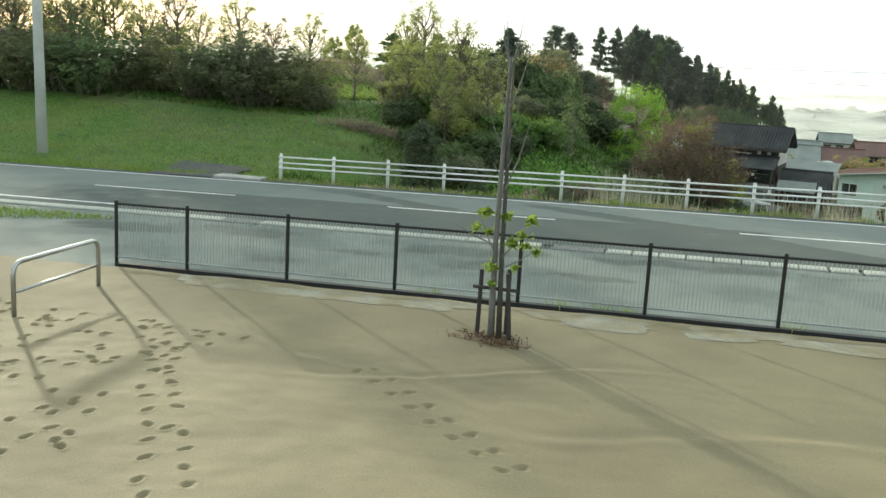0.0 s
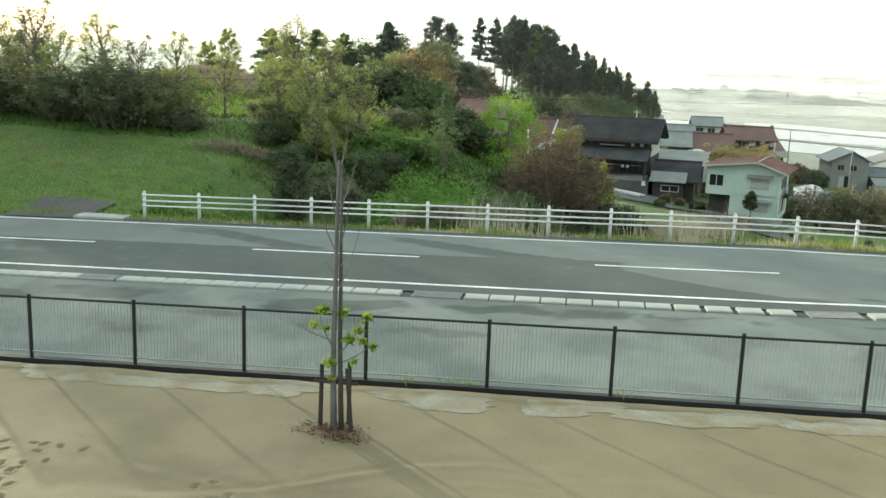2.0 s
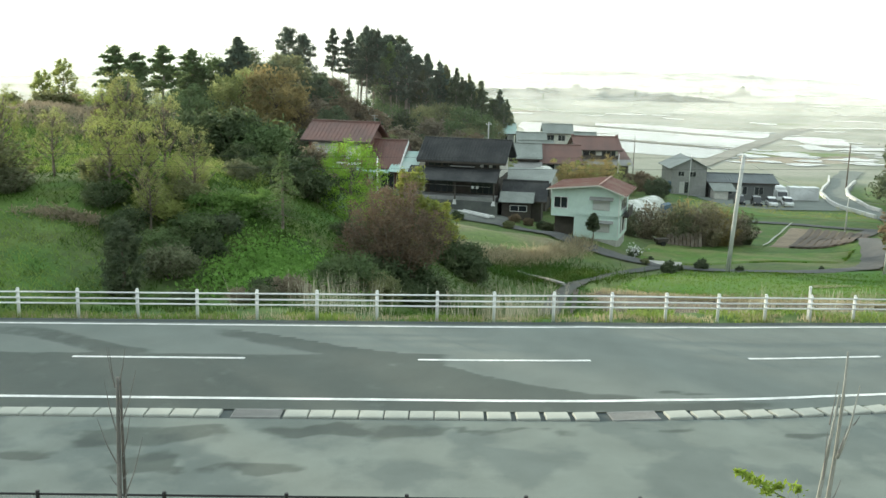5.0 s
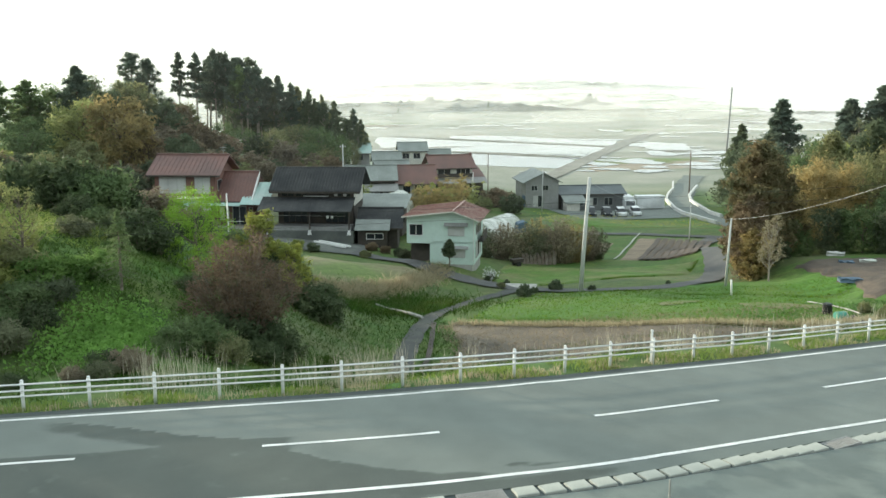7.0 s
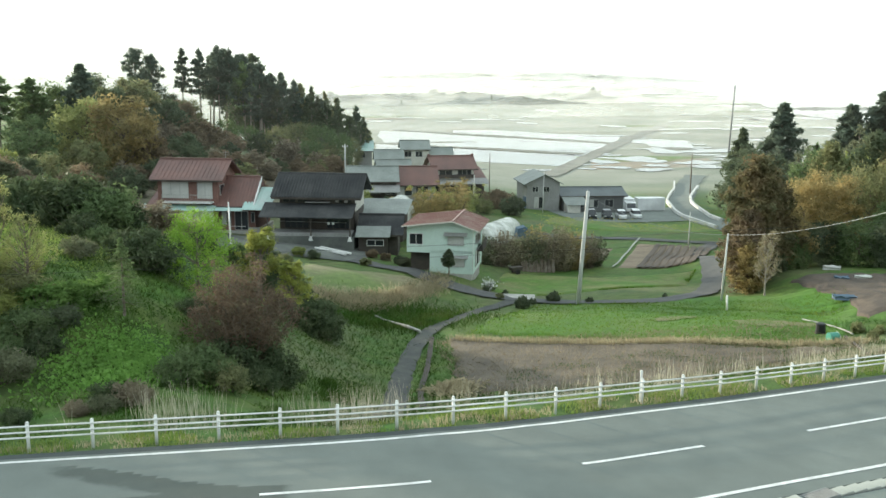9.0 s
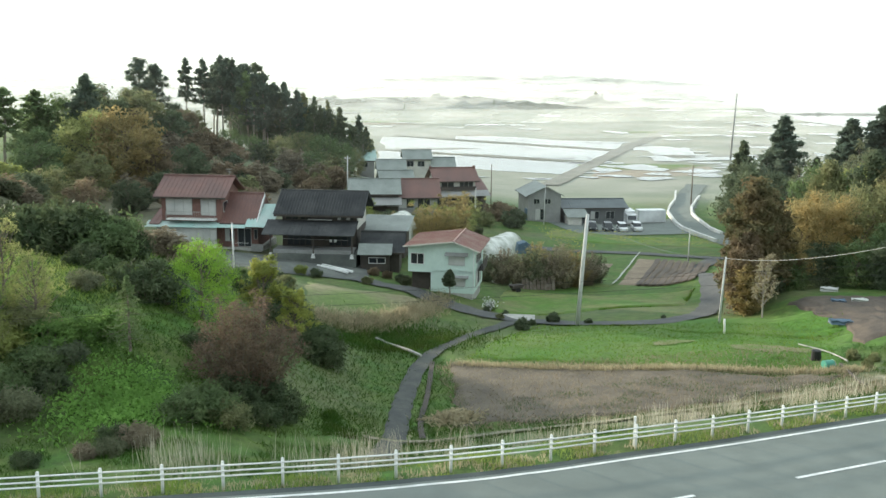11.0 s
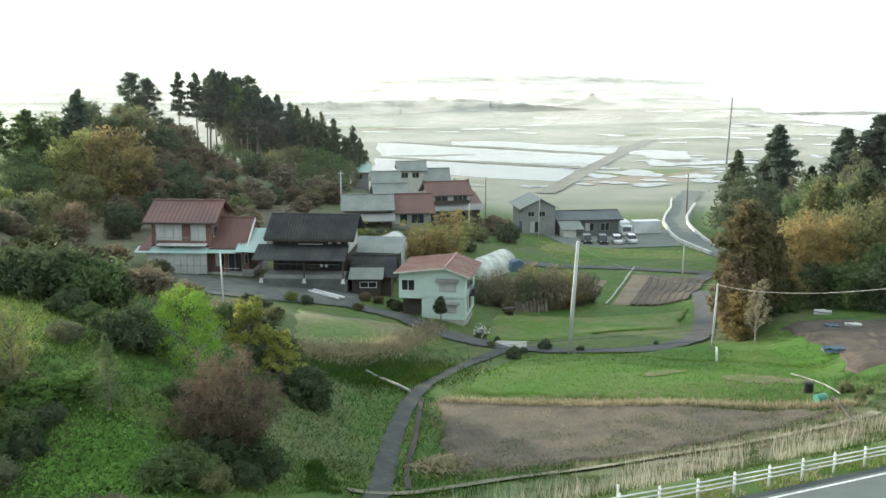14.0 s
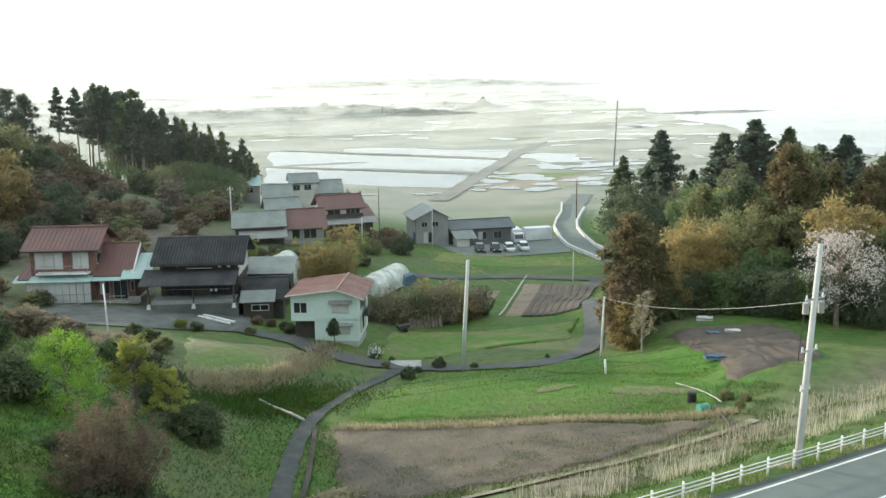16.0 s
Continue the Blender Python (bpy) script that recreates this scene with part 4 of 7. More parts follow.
def gable(parent, x0, x1, y0, y1, eave, ridge, material, over=0.5, ribs=0.45, thick=0.12, ridge_at=0.5, name="roof", cap=None, rib=(0.04, 0.05)):
    """A gabled roof whose ridge runs along x, with ribs or tile rows down its slopes and a ridge cap."""
    yr = y0 + (y1 - y0) * ridge_at
    drop0, drop1 = (ridge - eave) / (yr - y0) * over, (ridge - eave) / (y1 - yr) * over
    a, b = x0 - over, x1 + over
    g = Geo()
    g.slab((a, y0 - over, eave - drop0), (b, y0 - over, eave - drop0), (b, yr, ridge), (a, yr, ridge), thick)
    g.slab((a, yr, ridge), (b, yr, ridge), (b, y1 + over, eave - drop1), (a, y1 + over, eave - drop1), thick)
    r = part(name, g, material, parent)
    g, k = Geo(), max(1, int((b - a) / ribs))
    for i in range(k + 1):
        x = a + (b - a) * i / k
        w, t = rib
        g.slab((x - w, y0 - over, eave - drop0 + t), (x + w, y0 - over, eave - drop0 + t), (x + w, yr, ridge + t), (x - w, yr, ridge + t), t + .01)
        g.slab((x - w, yr, ridge + t), (x + w, yr, ridge + t), (x + w, y1 + over, eave - drop1 + t), (x - w, y1 + over, eave - drop1 + t), t + .01)
    tagged(part("tile_relief", g, material, r), kind="stuff")
    part("ridge_cap", Geo().prism([(a - .05, ridge - .02), (b + .05, ridge - .02), (b + .05, ridge + .16), (a - .05, ridge + .16)], yr - .13, yr + .13), cap or material, r)
    part("fascia", Geo().box(a, b, y0 - over - .04, y0 - over, eave - drop0 - thick - .06, eave - drop0 + .01), M_WALL_DARK, r)
    return r


def gable_walls(parent, x0, x1, y0, y1, z0, eave, ridge, material, ridge_at=0.5):
    """Walls with gable ends at x0 and x1."""
    yr = y0 + (y1 - y0) * ridge_at
    out = [(y0, z0), (y1, z0), (y1, eave - .12), (yr, ridge - .14), (y0, eave - .12)]
    k = len(out)
    v = [(x0, y, z) for y, z in out] + [(x1, y, z) for y, z in out]
    f = [tuple(reversed(range(k))), tuple(range(k, 2 * k))] + [(i, (i + 1) % k, (i + 1) % k + k, i + k) for i in range(k)]
    return part("wall", Geo().add(v, f), material, parent)


def pent(parent, x0, x1, y0, y1, z0, z1, material, ribs=0.5, name="canopy", thick=0.07):
    """A lean-to roof, low at y0 and high at y1."""
    r = part(name, Geo().slab((x0, y0, z0), (x1, y0, z0), (x1, y1, z1), (x0, y1, z1), thick), material, parent)
    g, k = Geo(), max(1, int((x1 - x0) / ribs))
    for i in range(k + 1):
        x = x0 + (x1 - x0) * i / k
        g.slab((x - .025, y0, z0 + .035), (x + .025, y0, z0 + .035), (x + .025, y1, z1 + .035), (x - .025, y1, z1 + .035), .04)
    tagged(part("seam_relief", g, material, r), kind="stuff")
    return r


# two-storey house with brick-red walls
h = thing("red_brick_house", (-8.0, 86.0, -7.2), "two-storey house with brick-red walls and red roofs", "house", turn=-11)
part("foundation", Geo().box(-4.2, 8.2, -.1, 7.6, -1.6, .25), M_CONCRETE, h)
gable_walls(h, -3.4, 3.6, 0.2, 7.4, 0, 6.2, 7.9, M_WALL_BRICK)
part("wall", Geo().box(-4.0, -3.4, 0.4, 7, 0, 3.4), M_WALL_BRICK, h)
gable_walls(h, 3.6, 7.8, 0.4, 7.4, 0, 3.3, 5.9, M_WALL_BRICK)
gable(h, -3.6, 3.7, 0.2, 7.4, 6.35, 8.05, M_ROOF_RED, 0.6, 0.5)
gable(h, 3.7, 7.2, 0.4, 7.4, 3.45, 6.05, M_ROOF_RED, 0.5, 0.35, rib=(0.07, 0.09))
pent(h, -4.6, -3.4, -0.9, 6.5, 3.0, 5.2, M_ROOF_RED)
pent(h, -5.0, 3.4, -1.3, 0.25, 2.75, 3.2, M_ROOF_TEAL, 1.4)
pent(h, 3.4, 6.6, -1.0, 0.4, 2.75, 3.1, M_ROOF_TEAL, 1.2)
pent(h, 6.6, 9.8, -1.0, 3.6, 2.9, 4.9, M_ROOF_TEAL, 0.8)
part("gable_board", Geo().slab((7.72, -.1, 3.35), (7.86, -.1, 3.35), (7.86, 3.9, 6.1), (7.72, 3.9, 6.1), .4), M_WHITE, h, "white gable board")
part("balcony_floor", Geo().box(-2.6, 3.1, -.85, .2, 3.45, 3.6), M_WHITE, h)
rail = part("balcony_rail", Geo().box(-2.6, 3.1, -.88, -.82, 4.4, 4.46).box(-2.6, -2.54, -.88, -.82, 3.6, 4.4).box(3.04, 3.1, -.88, -.82, 3.6, 4.4), M_FRAME_ALU, h)
g = Geo()
for i in range(22):
    g.box(-2.5 + .25 * i, -2.48 + .25 * i, -.87, -.83, 3.6, 4.4)
part("bars", g, M_FRAME_ALU, rail)
window(h, -2.9, 0.2, 3.9, 5.8, 0.2, 3, curtain=3)
window(h, 1.2, 3.0, 3.9, 5.8, 0.2, 2, curtain=3)
window(h, 0.9, 2.6, 4.2, 5.4, 3.6, 1, face="right")
part("porch_glazing", Geo().box(-3.6, 3.3, -.95, -.9, .3, 2.7), M_CURTAIN, h, "pale glazed veranda")
g = Geo()
for i in range(10):
    g.box(-3.66 + .77 * i, -3.6 + .77 * i, -1.0, -.88, .25, 2.75)
part("porch_frame", g.box(-3.66, 3.33, -1.0, -.88, .25, .32).box(-3.66, 3.33, -1.0, -.88, 1.2, 1.26), M_FRAME_ALU, h)
window(h, 3.9, 5.0, .9, 2.4, 0.4, 2, curtain=True)
window(h, 5.4, 7.0, .3, 2.5, 0.4, 2)
window(h, 7.3, 7.75, 1.2, 2.4, 0.4, 1)
part("porch_wall", Geo().box(7.2, 8.6, -.6, -.45, 0, .8), M_WALL_GREY, h)
part("porch_rail", Geo().tube([(5.3, -.9, 0), (5.3, -.9, .95), (7.0, -.9, .95)], 0.03, 6), M_WHITE, h)
part("antenna", Geo().tube([(3.6, 3.8, 7.9), (3.6, 3.8, 9.0)], 0.03, 5).tube([(3.2, 3.8, 8.9), (4.0, 3.8, 8.9)], 0.02, 4).tube([(3.3, 3.8, 8.6), (3.9, 3.8, 8.6)], 0.02, 4), M_FRAME_ALU, h)
part("step", Geo().box(-4.0, 2.2, -1.5, -.9, -1.2, .2), M_CONCRETE, h)

# old farmhouse with a black tiled roof
h = thing("farmhouse", (6.3, 81.2, -7.0), "old dark timber farmhouse with a black tiled roof", "house", turn=-11)
h.matrix_basis = h.matrix_basis @ Matrix.Diagonal((0.93, 1, 1, 1))
part("foundation", Geo().box(-5.0, 5.2, -1.4, 9, -1.6, .1), M_YARD, h)
gable_walls(h, -4.4, 4.8, 1.6, 9.0, 0, 4.5, 6.2, M_WALL_DARK)
gable(h, -4.6, 5.0, 1.6, 9.0, 4.55, 6.4, M_ROOF_BLACK, 0.7, 0.36, 0.16, cap=M_ROOF_BLACK, rib=(0.085, 0.13))
pent(h, -6.2, 5.0, -1.6, 1.7, 2.35, 3.5, M_ROOF_BLACK, 0.5, "porch_roof", 0.1)
part("gable_end", Geo().add([(4.86, 1.9, 2.5), (4.86, 8.7, 2.5), (4.86, 8.7, 4.2), (4.86, 5.3, 5.8), (4.86, 1.9, 4.2), (4.8, 1.9, 2.5), (4.8, 8.7, 2.5), (4.8, 8.7, 4.2), (4.8, 5.3, 5.8), (4.8, 1.9, 4.2)], [(0, 1, 2, 3, 4), (9, 8, 7, 6, 5)] + [(i, i + 5, (i + 1) % 5 + 5, (i + 1) % 5) for i in range(5)]), M_WALL_CREAM, h, "white plastered gable")
for x0, x1 in ((-4.0, -2.4), (-2.2, -0.8), (2.4, 3.4), (3.5, 4.5)):
    window(h, x0, x1, 3.55, 4.25, 1.6, 2, frame=M_WALL_DARK, curtain=x0 > 0)
part("drying_shelf", Geo().box(-1.2, 1.8, 1.1, 1.6, 3.6, 3.7), M_WALL_GREY, h)
for x in (-5.2, 0.0, 4.7):
    p = part("post", Geo().box(x - .08, x + .08, -1.35, -1.2, 0, 2.4), M_WALL_DARK, h)
    part("footing", Geo().prism([(x - .26, -.3), (x + .26, -.3), (x + .12, .22), (x - .12, .22)], -1.5, -1.05), M_WHITE, p, "white stone footing")
part("veranda", Geo().box(-5.0, 4.8, -.9, 1.6, .1, .5), M_WALL_GREY, h)
part("veranda_wall", Geo().box(-4.4, 4.8, 1.5, 1.62, .5, 1.3), M_WALL_DARK, h)
window(h, -3.8, -0.8, .6, 2.2, 1.5, 4, frame=M_WALL_DARK)
window(h, 1.4, 4.4, .6, 2.2, 1.5, 4, frame=M_WALL_DARK)
part("laundry_bar", Geo().tube([(-3.8, -.8, 1.75), (4.2, -.8, 1.7)], .025, 5), M_FRAME_ALU, h)
for x in (1.9, 2.45):
    part("laundry", Geo().box(x, x + .3, -.83, -.78, 1.45, 1.75), M_WHITE, h)

# tiled shed and low dark outhouses beside the farmhouse
h = thing("tiled_shed", (13.2, 79.0, -8.2), "small dark shed with a grey tiled hood over its window", "shed", turn=-8)
gable_walls(h, -1.6, 2.4, 0.8, 5.4, -1, 1.7, 3.3, M_WALL_DARK)
gable(h, -1.7, 2.6, 0.8, 5.4, 1.8, 3.4, M_ROOF_BLACK, 0.4, 0.3)
part("wall", Geo().box(-1.9, 1.3, -.2, 0.9, -1, 1.5), M_WALL_DARK, h)
pent(h, -2.2, 1.6, -.7, 1.2, 1.5, 2.4, M_ROOF_GREY, 0.25, "hood")
window(h, -1.0, 0.9, .4, 1.1, -.2, 2, frame=M_WHITE)
h = thing("outhouse", (14.0, 88.0, -8.0), "low outhouse with a rusty grey lean-to roof", "shed", turn=-14)
part("wall", Geo().box(-2, 3, 0, 4, -1, 2.6), M_WALL_DARK, h)
pent(h, -2.4, 3.6, -.6, 4.4, 2.5, 3.6, M_ROOF_GREY, 0.4)

# pale green house
h = thing("pale_green_house", (18.8, 66.8, -7.95), "pale green boarded house with a rusty red metal roof", "house", turn=-17.5)
h.matrix_basis = h.matrix_basis @ Matrix.Diagonal((0.86, 1, 1, 1))
part("foundation", Geo().box(-1.1, 3.7, .05, 6.0, -1.5, -.3), M_CONCRETE, h)
part("wall", Geo().box(-1.2, 3.9, 0, 6.2, -.4, 1.9), M_WALL_GREEN, h)
part("underfloor_wall", Geo().box(-3.7, -1.2, 1.2, 6.0, -1.2, 1.64), M_WALL_DARK, h, "dark open store under the overhang")
v = [(-3.9, 1.62), (3.9, 1.62), (3.9, 4.1), (1.6, 4.75), (-3.9, 4.22)]
part("wall", Geo().prism(v, 0, 6.4), M_WALL_GREEN, h)
g = Geo()
for i in range(12):
    g.box(-3.92, 3.92, -.012, 0, 1.75 + .19 * i, 1.765 + .19 * i)
part("board_lines", g, M_WALL_GREEN, h)
r = part("roof", Geo().slab((-4.3, -.8, 4.35), (1.6, -.8, 4.98), (1.6, 7.1, 4.98), (-4.3, 7.1, 4.35), .1).slab((1.6, -.8, 4.98), (4.7, -.8, 4.05), (4.7, 7.1, 4.05), (1.6, 7.1, 4.98), .1), M_ROOF_RUST, h)
g = Geo()
for i in range(20):
    y = -.7 + .4 * i
    g.slab((-4.3, y - .02, 4.39), (-4.3, y + .02, 4.39), (1.6, y + .02, 5.02), (1.6, y - .02, 5.02), .04)
    g.slab((1.6, y - .02, 5.02), (1.6, y + .02, 5.02), (4.7, y + .02, 4.09), (4.7, y - .02, 4.09), .04)
part("seams", g, M_ROOF_RUST, r)
part("ridge_cap", Geo().box(1.5, 1.7, -.82, 7.12, 4.97, 5.06), M_ROOF_RUST, r)
part("bargeboard", Geo().slab((-4.32, -.86, 4.37), (1.6, -.86, 5.0), (1.6, -.8, 5.0), (-4.32, -.8, 4.37), .13).slab((1.6, -.86, 5.0), (4.72, -.86, 4.07), (4.72, -.8, 4.07), (1.6, -.8, 5.0), .13), M_WALL_CREAM, r)
window(h, -3.6, -2.0, 2.4, 3.55, 0, 2, frame=M_WHITE)
w = window(h, 0.9, 2.8, 2.45, 3.45, 0, 1, curtain=True)
part("awning", Geo().slab((0.5, -.5, 3.5), (3.2, -.5, 3.5), (3.2, 0, 3.75), (0.5, 0, 3.75), .05), M_WALL_GREY, w)
w = window(h, 1.0, 2.9, .3, 1.2, 0, 1, curtain=True)
part("awning", Geo().slab((0.6, -.45, 1.25), (3.3, -.45, 1.25), (3.3, 0, 1.45), (0.6, 0, 1.45), .05), M_WALL_GREY, w)
window(h, 1.2, 2.6, 2.4, 3.4, 3.9, 2, face="right")
part("balcony", Geo().box(3.9, 4.6, 2.4, 5.6, 1.5, 1.6).box(4.55, 4.6, 2.4, 5.6, 1.6, 2.5), M_WALL_DARK, h)
window(h, 2.6, 4.8, 2.3, 3.5, 3.9, 2, face="right")
window(h, 1.2, 4.4, .1, 1.7, 3.92, 3, face="right", curtain=True)
part("downpipe", Geo().tube([(3.85, -.06, 0), (3.85, -.06, 4.0)], .04, 6), M_WHITE, h)

# grey-roofed house, red-roofed wing and two-storey house behind
h = thing("grey_roofed_house", (16.5, 133.5, -10.4), "long low house under a pale grey-green metal roof", "house", turn=-2)
gable_walls(h, -4.4, 3.5, 0, 7, -1.5, 3.2, 5.0, M_WALL_DARK)
gable(h, -4.4, 3.5, 0, 7, 3.3, 5.2, M_ROOF_GREY, 0.5, 0.45)
pent(h, -3.8, 4.0, -2.2, .1, 1.5, 2.5, M_WALL_GREY, 0.5)
for x in (-3.2, -0.8, 1.6):
    window(h, x, x + 1.8, 1.0 if x < 0 else .9, 2.2, 0, 2)
h = thing("red_roofed_wing", (22.8, 135.0, -10.6), "single-storey wing with a dull red metal roof", "house", turn=1)
gable_walls(h, -3.6, 4.0, 0, 7, -1.5, 2.7, 5.1, M_WALL_GREY)
gable(h, -3.8, 4.2, 0, 7, 2.75, 5.2, M_ROOF_RED, 0.5, 0.4)
window(h, -2.6, 0, .6, 2.2, 0, 2, curtain=True)
window(h, 0.6, 2.8, .6, 2.2, 0, 2)
h = thing("two_storey_house", (31.5, 145.5, -11.5), "two-storey house with white walls and a red tiled roof", "house", turn=6)
part("wall", Geo().box(-4.6, 5.4, -.8, 7, -1.5, 2.6), M_WALL_DARK, h)
gable_walls(h, -3.6, 3.6, 0, 6.4, 2.4, 5.1, 6.7, M_WALL_CREAM)
gable(h, -3.7, 3.7, 0, 6.4, 5.15, 6.9, M_ROOF_RED, 0.6, 0.3, cap=M_ROOF_RED)
for x in (-4.3, 3.9):
    part("ridge_end", Geo().bevelled(x, x + .4, 2.9, 3.5, 6.7, 7.3, .1), M_ROOF_RED, h)
pent(h, -5.4, 6.0, -2.0, .1, 2.3, 3.1, M_WALL_GREY, 0.5)
pent(h, 3.6, 6.2, -1.4, 6.0, 2.4, 4.6, M_ROOF_RED, 0.4)
window(h, -2.8, -0.4, 3.4, 4.8, 0, 2)
window(h, 0.6, 3.2, 3.4, 4.8, 0, 3)
part("balcony_rail", Geo().box(-3.2, 3.6, -.7, -.65, 3.2, 3.9), M_WALL_DARK, h)
for x in (-3.8, -1.0, 1.8):
    window(h, x, x + 2.0, .2, 2.0, -.8, 2)


def cottage(x, y, z, w, d, eave, ridge, roof, wall, label, turn=0, two=False):
    h = thing("cottage", (x, y, z), label, "house", "cottages at the foot of the wood", turn)
    gable_walls(h, -w / 2, w / 2, 0, d, -1.5, eave, ridge, wall)
    gable(h, -w / 2, w / 2, 0, d, eave + .05, ridge + .15, roof, 0.5, 0.5)
    k = max(1, int(w / 2.6))
    for i in range(k):
        x0 = -w / 2 + .5 + i * (w - 1) / k
        window(h, x0, x0 + 1.6, eave - 1.9, eave - .6, 0, 2)
    return h


cottage(23.0, 188, -12.2, 5.8, 6, 2.8, 4.8, M_ROOF_GREY, M_WALL_GREY, "small grey house with a pale metal roof")
cottage(29.4, 194, -12.2, 6.0, 6, 4.9, 6.4, M_ROOF_GREY, M_WALL_CREAM, "two-storey pale house with a grey roof")
cottage(35.2, 193, -12.4, 5.2, 6, 2.8, 5.0, M_ROOF_GREY, M_WALL_BRICK, "low brown house with a grey roof")
cottage(22.4, 164, -11.3, 6.2, 7, 2.0, 4.0, M_ROOF_GREY, M_WALL_CREAM, "low cottage with a pale grey roof", 4)
cottage(17.8, 197, -10.8, 3.6, 5, 3.0, 4.6, M_ROOF_TEAL, M_WALL_GREY, "narrow shed with a greenish metal roof")

M_WALL_WORKS = mat("dark_grey_cladding", (0.15, 0.155, 0.155), second=(0.12, 0.125, 0.125), rough=0.7, vary=0.12)
M_ROOF_SLATE = mat("dark_slate_metal", (0.13, 0.15, 0.155), second=(0.10, 0.115, 0.12), rough=0.6, vary=0.12)
# grey works building with its long wing
h = thing("works_building", (47.8, 147.5, -14.5), "grey corrugated two-storey shed with a gabled front", "building", turn=0)
part("wall", Geo().prism([(-2.4, -1), (3.8, -1), (3.8, 4.9), (0.9, 6.4), (-2.4, 4.9)], 0, 9), M_WALL_GREY, h)
part("roof", Geo().slab((-3.1, -.6, 4.7), (0.9, -.6, 6.6), (0.9, 9.4, 6.6), (-3.1, 9.4, 4.7), .12).slab((0.9, -.6, 6.6), (4.4, -.6, 4.75), (4.4, 9.4, 4.75), (0.9, 9.4, 6.6), .12), M_ROOF_GREY, h)
g = Geo()
for i in range(24):
    g.box(-2.35 + .26 * i, -2.32 + .26 * i, -.03, 0, -.5, 4.8)
part("cladding_ribs", g, M_WALL_GREY, h)
window(h, -1.4, -0.2, 3.2, 4.2, 0, 2)
window(h, 0.6, 1.9, 3.2, 4.2, 0, 2)
window(h, -1.0, 0.8, .2, 2.3, 0, 2, curtain=True)
part("blue_door", Geo().box(-2.6, -2.4, .5, 2.2, 0, 2.2), M_TARP, h)
h = thing("long_wing", (58.3, 148.5, -15.0), "long single-storey grey building with a dark metal roof", "building", turn=0)
gable_walls(h, -5.8, 6.2, 0, 7, -1, 2.9, 3.9, M_WALL_WORKS)
gable(h, -5.8, 6.2, 0, 7, 2.95, 4.0, M_ROOF_SLATE, 0.5, 0.6)
for x in (-3.2, -0.6, 2.4):
    window(h, x, x + 1.7, .6, 2.1, 0, 2, curtain=x < 0)
h = thing("lean_to_annex", (54.3, 144.5, -15.2), "small white annex with a sloping grey roof", "shed")
part("wall", Geo().box(-1.8, 0.6, 0, 3, -.6, 2.0), M_WALL_CREAM, h)
pent(h, -2.2, 2.0, -.4, 3.4, 1.9, 2.9, M_ROOF_GREY, .4)

# plastic tunnels
def tunnel(x, y, z, turn, w, length, high, label):
    t = thing("plastic_tunnel", (x, y, z), label, "greenhouse", "", turn)
    g, k = Geo(), 14
    rows = []
    for j in range(13):
        yy = length * j / 12
        sag = 0.1 * math.sin(j * 2.1) + 0.07 * math.sin(j * 5.3)
        rows.append([(-(w / 2) * math.cos(math.pi * i / k), yy, (high + sag) * math.sin(math.pi * i / k) ** 0.8 if 0 < i < k else -.3) for i in range(k + 1)])
    v = [p for r in rows for p in r]
    f = [(j * (k + 1) + i, j * (k + 1) + i + 1, (j + 1) * (k + 1) + i + 1, (j + 1) * (k + 1) + i) for j in range(12) for i in range(k)]
    f += [tuple(reversed(range(k + 1))), tuple(12 * (k + 1) + i for i in range(k + 1))]
    part("film", g.add(v, f), M_PLASTIC, t, smooth_on=True)
    hoops = Geo()
    for j in range(0, 13, 2):
        yy = length * j / 12
        hoops.tube([(-(w / 2 + .03) * math.cos(math.pi * i / k), yy, (high + .05) * math.sin(math.pi * i / k) ** 0.8) for i in range(k + 1)], 0.03, 4)
    part("hoop_frame", hoops, M_PLASTIC, t)
    return t


tunnel(28.3, 100.0, -11.9, -36, 4.0, 10, 2.3, "milky plastic tunnel greenhouse, patched and sagging")
tunnel(15.6, 92.0, -8.0, -25, 3.6, 5, 3.4, "short rounded plastic tunnel behind the farmhouse")
t = thing("tarp_cover", (34.4, 100.0, -11.0), "crumpled blue tarp over a stack", "tarp")
part("cover", Geo().prism([(-1.0, 0), (1.0, 0), (.9, 1.1), (.2, 1.6), (-.8, 1.3)], -.8, .9), M_TARP, t)

# vehicles on the parking place
def wheel(parent, x, y, r=0.3):
    w = part("wheel", Geo().tube([(x, y - .1, r), (x, y + .1, r)], r, 14), M_RUBBER, parent)
    part("rim", Geo().tube([(x, y - .11, r), (x, y + .11, r)], r * .6, 10), M_FRAME_ALU, w)


def small_car(x, y, z, turn, paint, label):
    c = thing("parked_car", (x, y, z), label, "car", "parked cars", turn)
    part("body", Geo().prism([(-1.7, .25), (1.7, .25), (1.75, .6), (1.5, .85), (-1.55, .9), (-1.75, .7)], -.74, .74), paint, c)
    part("cabin", Geo().prism([(-1.5, .88), (1.0, .85), (0.55, 1.42), (-1.25, 1.48)], -.66, .66), M_GLASS, c)
    part("roof_panel", Geo().prism([(-1.25, 1.47), (0.55, 1.41), (0.4, 1.5), (-1.15, 1.55)], -.64, .64), paint, c)
    for y0 in (-.55, .55):
        part("headlight", Geo().box(1.62, 1.77, y0 - .15, y0 + .15, .55, .72), M_CURTAIN, c)
    for x0 in (-1.1, 1.1):
        for y0 in (-.7, .7):
            wheel(c, x0, y0)
    return c


